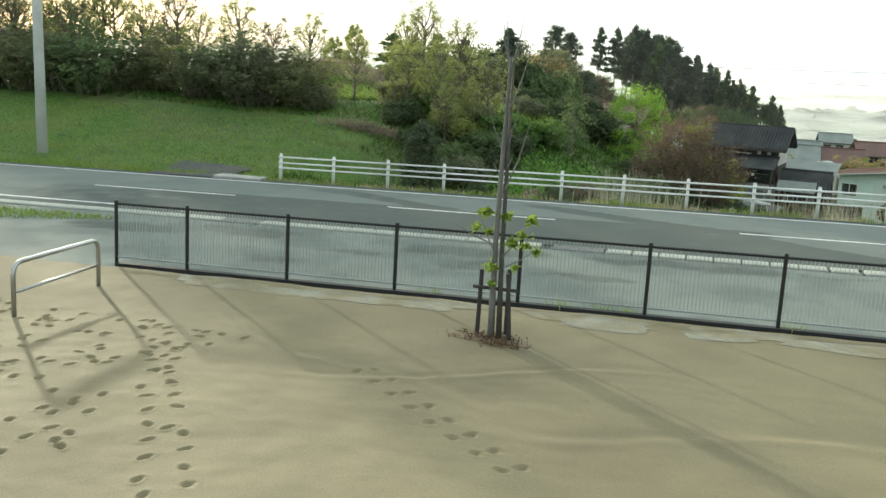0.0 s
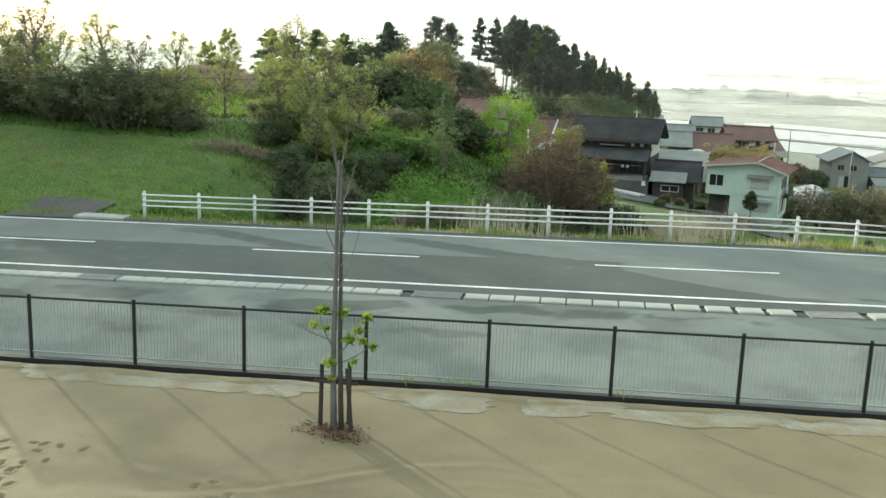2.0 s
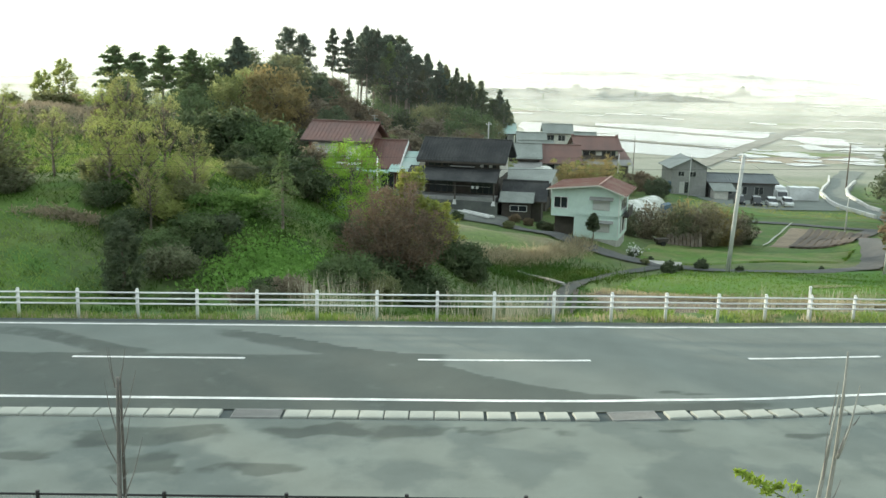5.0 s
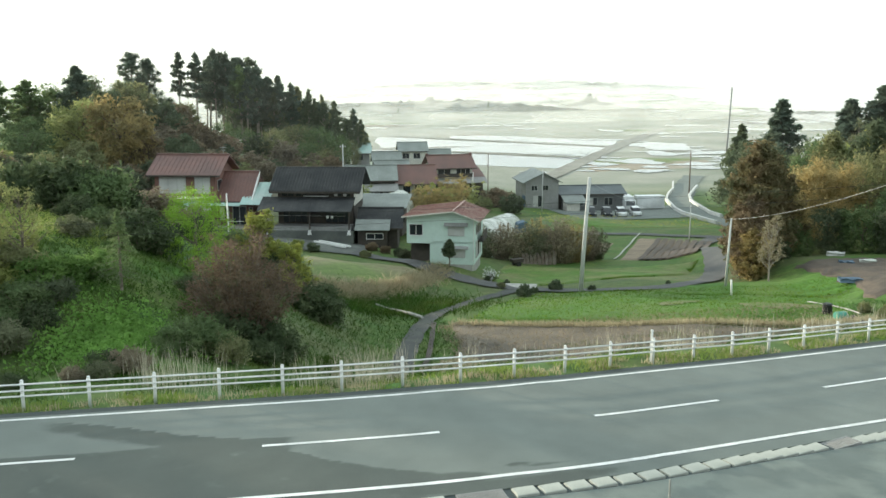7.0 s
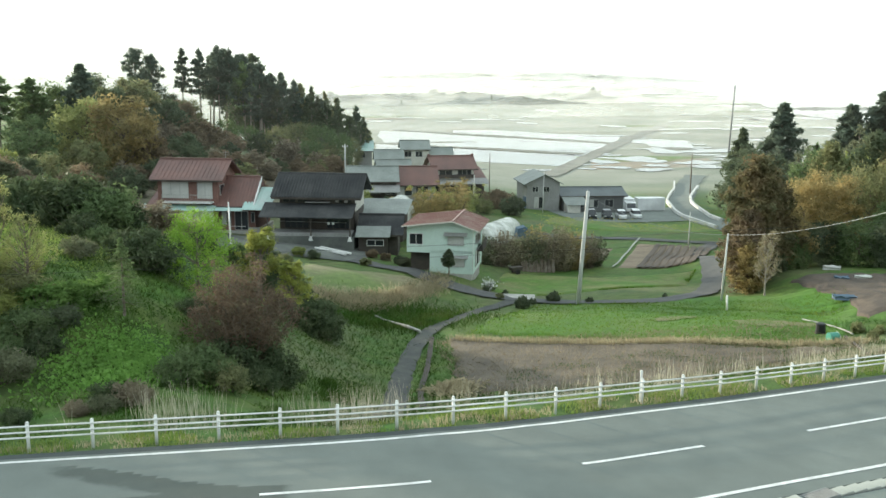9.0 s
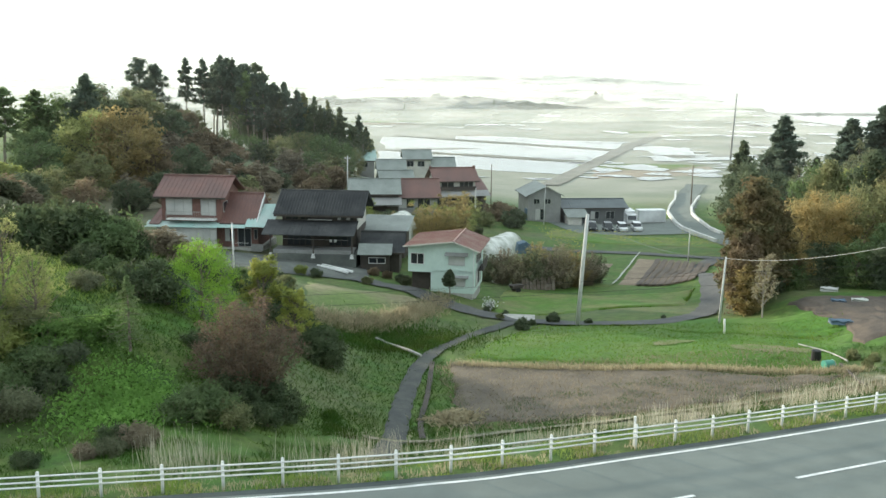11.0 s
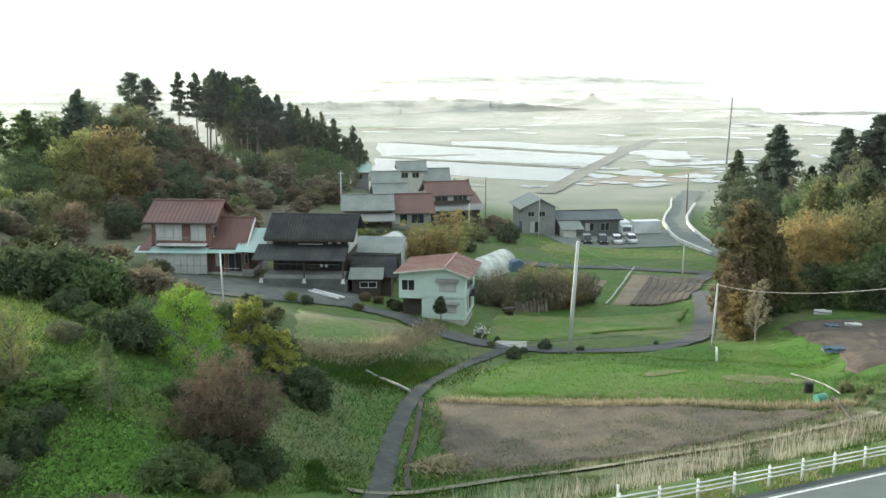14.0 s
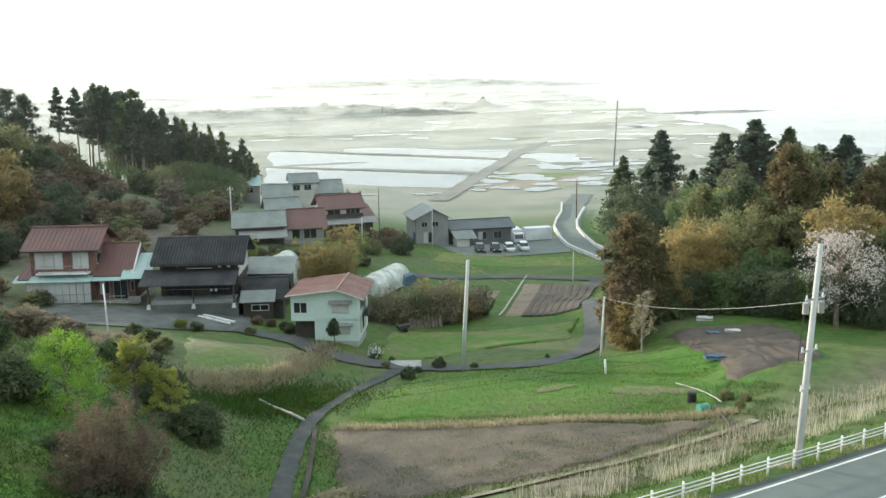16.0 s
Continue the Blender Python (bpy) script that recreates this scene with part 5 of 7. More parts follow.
for x, paint, label in ((54.4, M_CAR_DARK, "small black car parked nose out"), (57.3, M_CAR_DARK, "small dark grey car parked nose out"), (59.9, M_CAR_WHITE, "small white car parked nose out"), (62.6, M_CAR_WHITE, "white hatchback parked nose out")):
    small_car(x + .6, 137.8, ground_z(x + .6, 137.8) + .06, -97, paint, label)
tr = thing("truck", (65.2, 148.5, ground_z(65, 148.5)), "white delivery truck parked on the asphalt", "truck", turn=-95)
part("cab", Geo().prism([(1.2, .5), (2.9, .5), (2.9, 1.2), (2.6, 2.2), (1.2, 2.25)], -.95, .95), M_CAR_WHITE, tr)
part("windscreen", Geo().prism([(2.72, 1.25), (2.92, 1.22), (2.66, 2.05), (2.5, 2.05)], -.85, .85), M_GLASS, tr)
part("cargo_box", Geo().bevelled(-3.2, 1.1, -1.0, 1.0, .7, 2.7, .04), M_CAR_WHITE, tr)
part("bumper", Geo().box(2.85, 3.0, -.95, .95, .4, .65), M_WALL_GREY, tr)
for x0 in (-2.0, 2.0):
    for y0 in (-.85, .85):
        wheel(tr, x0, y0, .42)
ct = thing("white_container", (70.2, 150.5, ground_z(70, 150.5)), "white box container on the parking place", "container", turn=0)
part("box", Geo().bevelled(-2.7, 2.7, -1.1, 1.1, .25, 2.6, .05), M_CAR_WHITE, ct)
part("skid", Geo().box(-2.6, 2.6, -1.0, -.7, -.2, .25).box(-2.6, 2.6, .7, 1.0, -.2, .25), M_WALL_GREY, ct)

# lanes, paths and plots
def ribbon(name, pts, wide, material, lift, label, category, fine=8, kind="structure"):
    """A lane that follows a smooth line over the land."""
    line_pts = []
    P = [pts[0]] + list(pts) + [pts[-1]]
    for i in range(1, len(P) - 2):
        for j in range(fine):
            t = j / fine
            q = []
            for c in (0, 1):
                p0, p1, p2, p3 = P[i - 1][c], P[i][c], P[i + 1][c], P[i + 2][c]
                q.append(0.5 * (2 * p1 + (p2 - p0) * t + (2 * p0 - 5 * p1 + 4 * p2 - p3) * t * t + (3 * p1 - p0 - 3 * p2 + p3) * t ** 3))
            line_pts.append(q)
    line_pts.append(list(pts[-1]))
    verts, k = [], 5
    for i, (x, y) in enumerate(line_pts):
        a, b = line_pts[max(i - 1, 0)], line_pts[min(i + 1, len(line_pts) - 1)]
        dx, dy = b[0] - a[0], b[1] - a[1]
        d = math.hypot(dx, dy) or 1
        w = wide * (1 + 0.08 * math.sin(i * 1.7))
        for j in range(k):
            o = (j / (k - 1) - .5) * w
            px, py = x - dy / d * o, y + dx / d * o
            verts.append((px, py, ground_z(px, py) + lift))
    faces = [(i * k + j, i * k + j + 1, (i + 1) * k + j + 1, (i + 1) * k + j) for i in range(len(line_pts) - 1) for j in range(k - 1)]
    return tagged(new(name, mesh_of(name, verts, faces, material, True)), label, category, "", kind)


ribbon("footpath", ((9.5, 16), (10.6, 22), (11.5, 28.5), (12.4, 34), (14.4, 42.5), (18, 50), (23.6, 57.5), (25.4, 60)), 1.3, M_FOOTWAY, 0.05, "narrow worn asphalt footpath climbing to the lane", "path")
ribbon("village_lane", ((10.5, 73.5), (13.5, 70.6), (17.2, 64.2), (21, 61.6), (25.5, 59.8), (30, 57.2), (34, 55.4), (38, 54.8), (42, 57.5), (45.5, 63), (48.5, 69.5), (51.6, 78), (56, 92), (63, 103)), 2.2, M_PATH, 0.08, "narrow asphalt lane winding past the houses", "lane")
sheet("house_yard", steps((0, 1, 0.05)), steps((0, 1, 0.1)), lambda u, v: (-12 + 24 * u, 73.6 - 1.8 * u + .4 * math.sin(9 * u) + (10.4 - 0.6 * u) * v), M_YARD, 0.05, "worn tarmac yard before the houses", "yard")
ribbon("field_lane", ((36, 117), (48, 114), (56, 109), (63.5, 104), (72, 98)), 2.6, M_PATH, 0.07, "pale lane beside the garden plots", "lane")
ribbon("valley_road", ((110, 226), (97, 200), (90, 183), (82.5, 166), (77.8, 150), (74.6, 136), (73.4, 124), (74, 112), (78, 98)), 5.4, M_ASPHALT, 0.10, "grey road curving down to the plain", "road")


def kerb_wall(pts, label):
    """A low kerb with a square section along a line over the land."""
    k = thing("road_kerb", (0, 0, 0), label, "kerb", "white kerbs of the curving road", kind="structure")
    for (ax, ay), (bx, by) in zip(pts, pts[1:]):
        d = math.hypot(bx - ax, by - ay)
        ox, oy = -(by - ay) / d * 0.22, (bx - ax) / d * 0.22
        za, zb = ground_z(ax, ay) + 0.62, ground_z(bx, by) + 0.62
        part("kerb_stone", Geo().slab((ax + ox, ay + oy, za), (ax - ox, ay - oy, za), (bx - ox, by - oy, zb), (bx + ox, by + oy, zb), 0.8), M_CONCRETE_PALE, k)


M_CONCRETE_PALE = mat("whitened_concrete", (0.62, 0.62, 0.59), second=(0.5, 0.5, 0.48), rough=0.85, mix_scale=0.8)
kerb_wall(((97.5, 209), (94.4, 201), (90.2, 190), (84.5, 178), (79.5, 166), (76.2, 155), (74.0, 147), (72.3, 139), (71.2, 130), (71.0, 121)), "long white concrete kerb on the road's inner side")
kerb_wall(((99, 197), (96, 191), (91.5, 181.5), (87.2, 172.5), (83.6, 163), (81.0, 154.5), (78.6, 145.5), (76.9, 137.5), (75.8, 130)), "white concrete kerb on the road's outer side")
sheet("parking", steps((0, 1, 0.1)), steps((0, 1, 0.2)), lambda u, v: (51 + 27 * u - 3 * v * (1 - u), 132.5 + 21.5 * v), M_ASPHALT, 0.05, "grey asphalt parking place before the works", "parking")
slab = thing("bridge_slab", (25.6, 60.6, ground_z(25.6, 60.6) + .06), "pale concrete slab where path and lane meet", "slab", turn=-12)
part("plate", Geo().bevelled(-1.5, 1.5, -1.0, 1.0, -.3, .1, .03), M_CONCRETE, slab)


def plot(name, corners, material, lift, label, rows=24, furrow=0.0, count=0, kind="structure", slack=0.0):
    """A four-cornered plot; furrow lifts ridges that run along it."""
    (ax, ay), (bx, by), (cx, cy), (dx, dy) = corners
    rows_u = max(rows, count * 6)
    verts = []
    for i in range(rows_u + 1):
        for j in range(rows + 1):
            u, v = i / rows_u, j / rows
            x = (ax * (1 - u) + bx * u) * (1 - v) + (dx * (1 - u) + cx * u) * v
            y = (ay * (1 - u) + by * u) * (1 - v) + (dy * (1 - u) + cy * u) * v
            edge = min(u, 1 - u, v, 1 - v)
            x, y = x + slack * noise.noise((x * .5, y * .5, 1)), y + slack * noise.noise((x * .5, y * .5, 8))
            z = ground_z(x, y) + lift + furrow * (0.5 + 0.5 * math.cos(2 * math.pi * u * count)) * (1 if edge > 0 else 0) + 0.06 * noise.noise((x * 1.3, y * 1.3, 3))
            verts.append((x, y, z - (0.25 if edge == 0 else 0)))
    k = rows + 1
    faces = [(i * k + j, (i + 1) * k + j, (i + 1) * k + j + 1, i * k + j + 1) for i in range(rows_u) for j in range(rows)]
    return tagged(new(name, mesh_of(name, verts, faces, material, True)), label, "field", "", kind)


M_SOIL_PALE = mat("pale_plot_soil", (0.24, 0.19, 0.135), second=(0.19, 0.145, 0.10), scale=2, fine=9, mix_scale=0.4, bump=0.8)
M_LAWN = mat("bright_grass", (0.06, 0.152, 0.018), second=(0.10, 0.158, 0.036), scale=1.4, fine=16, mix_scale=0.14, bump=0.8, vary=0.35)
M_LAWN_MIX = mat("patchy_grass", (0.08, 0.165, 0.022), second=(0.155, 0.17, 0.06), scale=1.4, fine=14, mix_scale=0.25, bump=0.8, vary=0.35)
M_SOIL_DARK = mat("dark_soil", (0.115, 0.09, 0.07), second=(0.075, 0.062, 0.052), scale=2, fine=9, mix_scale=0.4, bump=0.8)
M_SOIL_THIN = mat("thin_bare_earth", (0.17, 0.16, 0.085), second=(0.10, 0.15, 0.04), scale=2, fine=12, mix_scale=0.6, bump=0.8)
M_LAWN_DRY = mat("worn_grass", (0.115, 0.165, 0.045), second=(0.20, 0.18, 0.105), scale=1.4, fine=14, mix_scale=0.16, bump=0.8, vary=0.35)
plot("fallow_field", ((14.3, 25.2), (28, 26.0), (43, 31.6), (16.3, 42.2)), M_SOIL, 0.06, "fallow field of brown dead stubble", 40, slack=0.9)
plot("green_field", ((17.5, 43.5), (43, 34.2), (50, 42), (27, 57.5)), M_LAWN, 0.05, "bright green grass field", 36, slack=1.2)
plot("green_field", ((32, 53.6), (50, 43), (50, 50), (43, 55)), M_LAWN, 0.05, "bright green grass below the wood", 20, slack=1.0)
plot("lawn", ((23, 63), (44, 66), (48.5, 74), (27, 76)), M_LAWN_MIX, 0.13, "patchy lawn beside the pale green house", 24, slack=0.8)
plot("lawn", ((5.5, 55.5), (13, 58), (17.2, 62.6), (5, 71.2)), M_LAWN_DRY, 0.06, "patchy grass bank above the footpath", 20, slack=0.8)
plot("vegetable_plot", ((42.2, 83.0), (49.6, 77.5), (60.5, 98.5), (52.2, 104.8)), M_SOIL_PALE, 0.08, "dug vegetable plot with dark furrows", 24)
for i in range(8):
    q = 0.3 + 0.68 * i / 7
    ribbon("furrow", ((42.2 + 7.4 * q, 83.0 - 5.5 * q), (47.2 + 7.9 * q, 93.8 - 5.9 * q), (52.2 + 8.3 * q, 104.6 - 6.3 * q)), 0.7, M_SOIL_DARK, 0.18, "dark furrow between dug beds", "furrow", 4)
plot("vegetable_plot", ((36.5, 86), (40, 84.4), (48, 102), (44.5, 104)), M_SOIL_PALE, 0.06, "narrow dug garden strip", 16)
ribbon("plot_edging", ((41.9, 83.4), (48.4, 97.4), (54.8, 111.2)), 0.24, M_KERB_WHITE, 0.1, "pale stone edging along the dug beds", "edging", 6)
plot("flower_field", ((43, 128), (70, 114), (73, 124), (48, 138)), M_LAWN_MIX, 0.06, "grass field dotted with yellow flowers", 24)
# The dark soil here also stands in for the shade of the trees.
plot("allotment", ((48.4, 39.2), (56.6, 40.2), (60.2, 53.4), (49.8, 55.4)), M_SOIL_DARK, 0.08, "bare brown allotment plot under the trees", 26, 0.08, 7, slack=0.8)
flat_patch("bare_patch", 41.4, 41.3, 3.0, 1.5, M_SOIL_THIN, 200, 0.09, "bare earth patch in the grass", "ground", turn=-.6)
flat_patch("bare_patch", 35, 45.5, 1.6, 1.0, M_SOIL_THIN, 201, 0.09, "thin bare patch in the grass", "ground")

M_DITCH = mat("silted_concrete", (0.24, 0.22, 0.16), second=(0.13, 0.14, 0.08), rough=0.9, scale=2, mix_scale=0.9, vary=0.3)
ribbon("concrete_ditch", ((9, 21.5), (16, 23.0), (27, 24.6), (36.5, 27.2), (44, 30.2)), 0.8, M_DITCH, 0.07, "silted old ditch below the fallow field", "ditch")
ribbon("side_ditch", ((15.1, 42.3), (13.7, 33.2), (12.6, 27), (12.3, 23)), 0.35, M_WALL_DARK, 0.09, "narrow dark ditch beside the footpath", "ditch")

# loose things on the land
def sheet_cover(x, y, w, d, material, label):
    t = thing("ground_tarp", (x, y, ground_z(x, y) + .15), label, "tarp", turn=random.uniform(-40, -10))
    g, k = Geo(), 6
    v = [(w * (i / k - .5), d * (j / k - .5), 0.16 * noise.noise((i * .9 + x, j * .9, 0)) + .1) for i in range(k + 1) for j in range(k + 1)]
    v += [(p[0], p[1], -.2) for p in v]
    m2 = (k + 1) ** 2
    f = [(i * (k + 1) + j, (i + 1) * (k + 1) + j, (i + 1) * (k + 1) + j + 1, i * (k + 1) + j + 1) for i in range(k) for j in range(k)]
    f += [tuple(reversed([q + m2 for q in a])) for a in f]
    rim = [j for j in range(k + 1)] + [i * (k + 1) + k for i in range(1, k + 1)] + [k * (k + 1) + j for j in range(k - 1, -1, -1)] + [i * (k + 1) for i in range(k - 1, 0, -1)]
    f += [(a + m2, b + m2, b, a) for a, b in zip(rim, rim[1:] + rim[:1])]
    part("cover", g.add(v, f), material, t, smooth_on=True)


sheet_cover(49.8, 45.2, 2.6, 0.9, M_TARP, "flat blue plastic sheet on the allotment")
sheet_cover(52.7, 51.6, 1.2, 0.8, M_TARP, "crumpled blue sheet on the allotment")
sheet_cover(54.6, 51.4, 1.4, 0.8, M_PLASTIC, "grey-white plastic heap on the allotment")
sheet_cover(55.6, 58.4, 1.6, 0.9, M_CURTAIN, "pale plastic heap under the trees")
b = thing("black_bin", (42.8, 37.0, ground_z(42.8, 37.0)), "black plastic compost bin standing in the grass", "bin")
b.matrix_basis = b.matrix_basis @ Matrix.Diagonal((.8, .8, .8, 1))
part("body", Geo().tube([(0, 0, -.1), (0, 0, .95)], [0.48, 0.42], 12), M_BLACK, b)
part("lid", Geo().tube([(0, 0, .95), (0, 0, 1.05)], [0.46, 0.3], 12), M_BLACK, b)
M_BUCKET = mat("turquoise_plastic", (0.07, 0.30, 0.22), rough=0.4, vary=0.1, bump=0.0)
b = thing("turquoise_drum", (42.2, 34.2, ground_z(42.2, 34.2)), "turquoise plastic drum lying in the grass", "drum")
part("body", Geo().tube([(-.35, 0, .32), (.35, .1, .32)], [0.32, 0.32], 14), M_BUCKET, b)
part("lid", Geo().tube([(.35, .1, .32), (.4, .115, .32)], [0.34, 0.3], 14), M_WHITE, b)
b = thing("fallen_pipe", (0, 0, 0), "long pale pole lying down the bank", "pole")
part("pole", Geo().tube([(11.5 + 2.9 * q, 52.0 - 8.2 * q, ground_z(11.5 + 2.9 * q, 52.0 - 8.2 * q) + .2) for q in (0, .25, .5, .75, 1)], 0.11, 8), M_CONCRETE, b)
b = thing("ditch_board", (0, 0, 0), "dark wooden channel lying down the bank", "channel")
part("board", Geo().tube([(43.6 - 2.6 * q, 35 - 7.5 * q, ground_z(43.6 - 2.6 * q, 35 - 7.5 * q) + .08) for q in (0, .25, .5, .75, 1)], 0.11, 6), M_WALL_DARK, b)
b = thing("garden_hose", (0, 0, 0), "pale hose trailing through the grass", "hose")
part("tube", Geo().tube([(44.4 + .5 * math.sin(3 * q), 42.6 - 7.0 * q, ground_z(44.4 + .5 * math.sin(3 * q), 42.6 - 7.0 * q) + .1) for q in (0, .2, .4, .6, .8, 1)], 0.06, 6), M_CONCRETE, b)


def pole(x, y, base, tall, label, lean=(0, 0), r0=0.17, r1=0.11, material=None, arms=(), name="utility_pole", boxes=False):
    t = thing(name, (x, y, base), label, "utility pole", "utility poles")
    top = Vector((lean[0], lean[1], tall))
    part("shaft", Geo().tube([(0, 0, -.6), tuple(top * .5), tuple(top)], [r0, (r0 + r1) / 2, r1], 10), material or M_POLE, t, smooth_on=True)
    for h, half, way in arms:
        c = top * (h / tall)
        part("crossarm", Geo().tube([(c.x - half * math.cos(way), c.y - half * math.sin(way), c.z), (c.x + half * math.cos(way), c.y + half * math.sin(way), c.z)], 0.05, 6), M_FRAME_ALU, t)
        for q in (-.85, 0.85):
            part("insulator", Geo().tube([(c.x + q * half * math.cos(way), c.y + q * half * math.sin(way), c.z), (c.x + q * half * math.cos(way), c.y + q * half * math.sin(way), c.z + .25)], [.07, .04], 8), M_WHITE, t)
    if boxes:
        c = top * 0.72
        for dx in (-.45, .4):
            part("transformer_box", Geo().tube([(c.x + dx, c.y, c.z - .25), (c.x + dx, c.y, c.z + .3)], .16, 10), M_FRAME_ALU, t)
        part("cable_drop", Geo().tube([(c.x - .5, c.y, c.z - .2), (c.x - .75, c.y - .1, c.z - 2), (c.x - .7, c.y, c.z - 2.6)], .025, 5), M_WIRE, t)
        for half, z in ((.3, 3.0), (.28, 4.2), (.26, 5.4)):
            part("step_bolt", Geo().box(-half + .2, half + .2, -.02, .02, z, z + .05), M_FRAME_ALU, t)
    return t


pole(30.05, 56.1, ground_z(30.05, 56.1), 10.3, "slightly leaning pale concrete pole by the lane", (0.55, -.1), 0.2, 0.15)
pole(36.25, 14.2, -1.6, 11.3, "pale utility pole with transformers beside the guard rail", (0.62, 0.0), 0.2, 0.13, None, ((8.6, .7, .3), (6.0, .6, .3), (4.0, .35, .3)), boxes=True)
pole(-23.2, 8.0, -0.5, 12.0, "tall pale utility pole on the grassy bank", (-.25, 0), 0.24, 0.17)
pole(-1.3, 64.5, ground_z(-1.3, 64.5), 4.9, "slim white pole before the red brick house", (-.1, 0), 0.09, 0.07, M_WHITE)
pole(41.9, 52.2, ground_z(41.9, 52.2), 6.0, "short pale pole at the bend of the lane", (0.25, 0), 0.11, 0.08)
pole(40.7, 48.2, ground_z(40.7, 48.2), 1.3, "stubby white marker stake by the lane", (-.1, 0), 0.09, 0.08, M_WHITE, name="marker_stake")
pole(58.0, 100, ground_z(58, 100), 5.0, "slim pale pole beside the flower field", (0, 0), 0.09, 0.06)
pole(12.0, 150, ground_z(12, 150), 7.5, "utility pole between the cottages and the wood", (0, 0), 0.14, 0.1, None, ((7.0, .5, 0),))
pole(32.0, 127.0, ground_z(32, 127), 6.8, "slim pale pole in the garden of the two-storey house", (.1, 0), 0.12, 0.08)
pole(41.5, 165.0, ground_z(41.5, 165), 9.0, "thin dark pole at the edge of the plain", (0, 0), 0.1, 0.07, M_POLE_WOOD)
pole(88.5, 176.0, ground_z(88.5, 176), 9.5, "brown wooden pole beside the curving road", (0, 0), 0.16, 0.12, M_POLE_WOOD)
pole(47.4, 143.0, ground_z(47.4, 143), 7.5, "thin pale pole before the works building", (.1, 0), 0.09, 0.06)
pole(152, 300, -18, 23, "tall slender mast with crossarms on the plain", (0.9, 0), 0.34, 0.24, M_WALL_GREY, ((21.6, 1.9, 0), (19.4, 1.5, 0), (16.5, 1.1, 0)), name="mast")


def cable(a, b, sag, r, material, label):
    c = thing("overhead_cable", (0, 0, 0), label, "cable", "overhead cables")
    a, b = Vector(a), Vector(b)
    part("strand", Geo().tube([tuple(a.lerp(b, i / 16) - Vector((0, 0, sag * 4 * (i / 16) * (1 - i / 16)))) for i in range(17)], r, 5), material, c)


cable((36.75, 14.2, 6.9), (42.1, 52.2, ground_z(41.9, 52.2) + 5.9), 0.7, 0.017, M_WIRE_PALE, "pale cable sagging from pole to pole")
cable((42.1, 52.2, ground_z(41.9, 52.2) + 5.9), (30.6, 56.0, ground_z(30.05, 56.1) + 9.9), 0.9, 0.014, M_WIRE_PALE, "pale cable running on to the pole by the lane")
for k, (za, zb) in enumerate(((4.9, 5.0), (5.3, 5.5))):
    cable((-75, 9.4, za), (36.7, 14.2 + .1 * k, zb), 1.0, 0.006, M_WIRE, "thin dark cable strung along the road")

# white barrier planks lying on the yard, and a bag beside the shed
pk = thing("barrier_planks", (8.4, 76.4, ground_z(8.4, 76.4) + .1), "two long white planks lying on the yard", "planks", turn=-52)
for y in (-.35, .35):
    part("plank", Geo().bevelled(-2.6, 2.6, y - .11, y + .11, 0, .18, .03), M_WHITE, pk)
bg = thing("white_sack", (11.9, 79.6, ground_z(11.9, 79.6)), "small white sack slumped beside the shed", "sack")
part("bag", Geo().tube([(0, 0, -.05), (0, 0, .25), (0.03, 0, .55), (0.02, 0, .75)], [.32, .36, .28, .08], 10), M_WHITE, bg, smooth_on=True)

# timber and a handcart beside the brushwood hedge
tb = thing("timber_stack", (31.6, 78.0, ground_z(31.6, 78.0)), "stack of weathered grey boards leaning by the hedge", "timber", turn=8)
for i in range(9):
    part("board", Geo().slab((-2.0 + .45 * i, .1 + .05 * (i % 2), -.1), (-1.62 + .45 * i, .1 + .05 * (i % 2), -.1), (-1.62 + .45 * i, .55, 1.2 + .12 * (i % 3)), (-2.0 + .45 * i, .55, 1.2 + .12 * (i % 3)), .05), M_BARK, tb)
hc = thing("handcart", (28.4, 75.6, ground_z(28.4, 75.6)), "small dark handcart standing on the lawn", "cart", turn=20)
part("tray", Geo().prism([(-.6, .45), (.6, .45), (.75, .85), (-.75, .85)], -.4, .4), M_WALL_DARK, hc)
for y in (-.46, .46):
    part("wheel", Geo().tube([(0, y - .04, .3), (0, y + .04, .3)], .3, 12), M_RUBBER, hc)
part("handle", Geo().tube([(.7, -.3, .8), (1.4, -.3, .95), (1.4, .3, .95), (.7, .3, .8)], .025, 5), M_WALL_DARK, hc)

# ---- trees and shrubs ----
M_BLOSSOM = leaf_mat("pale_blossom", (0.66, 0.60, 0.58), (0.5, 0.45, 0.42), 0.4, 0.25)
M_LEAF_SUN = leaf_mat("yellow_green_leaves", (0.31, 0.345, 0.11), (0.25, 0.285, 0.10), 0.6)
M_LEAF_PALEGOLD = leaf_mat("pale_gold_buds", (0.37, 0.38, 0.16), (0.30, 0.33, 0.13), 0.6)
M_LEAF_SAGE = leaf_mat("grey_green_leaves", (0.19, 0.205, 0.125), (0.14, 0.155, 0.09), 0.45)
M_LEAF_DRY = leaf_mat("dry_brown_growth", (0.29, 0.25, 0.18), (0.21, 0.18, 0.13), 0.45)
M_LEAF_CEDAR = leaf_mat("brownish_cedar_sprays", (0.19, 0.145, 0.08), (0.125, 0.125, 0.065), 0.45)
M_LEAF_PALE = leaf_mat("bleached_reed", (0.36, 0.32, 0.22), (0.28, 0.24, 0.15), 0.3)
M_BARK_PALE = mat("pale_grey_bark", (0.34, 0.30, 0.25), second=(0.24, 0.21, 0.18), scale=4, fine=25, mix_scale=2)

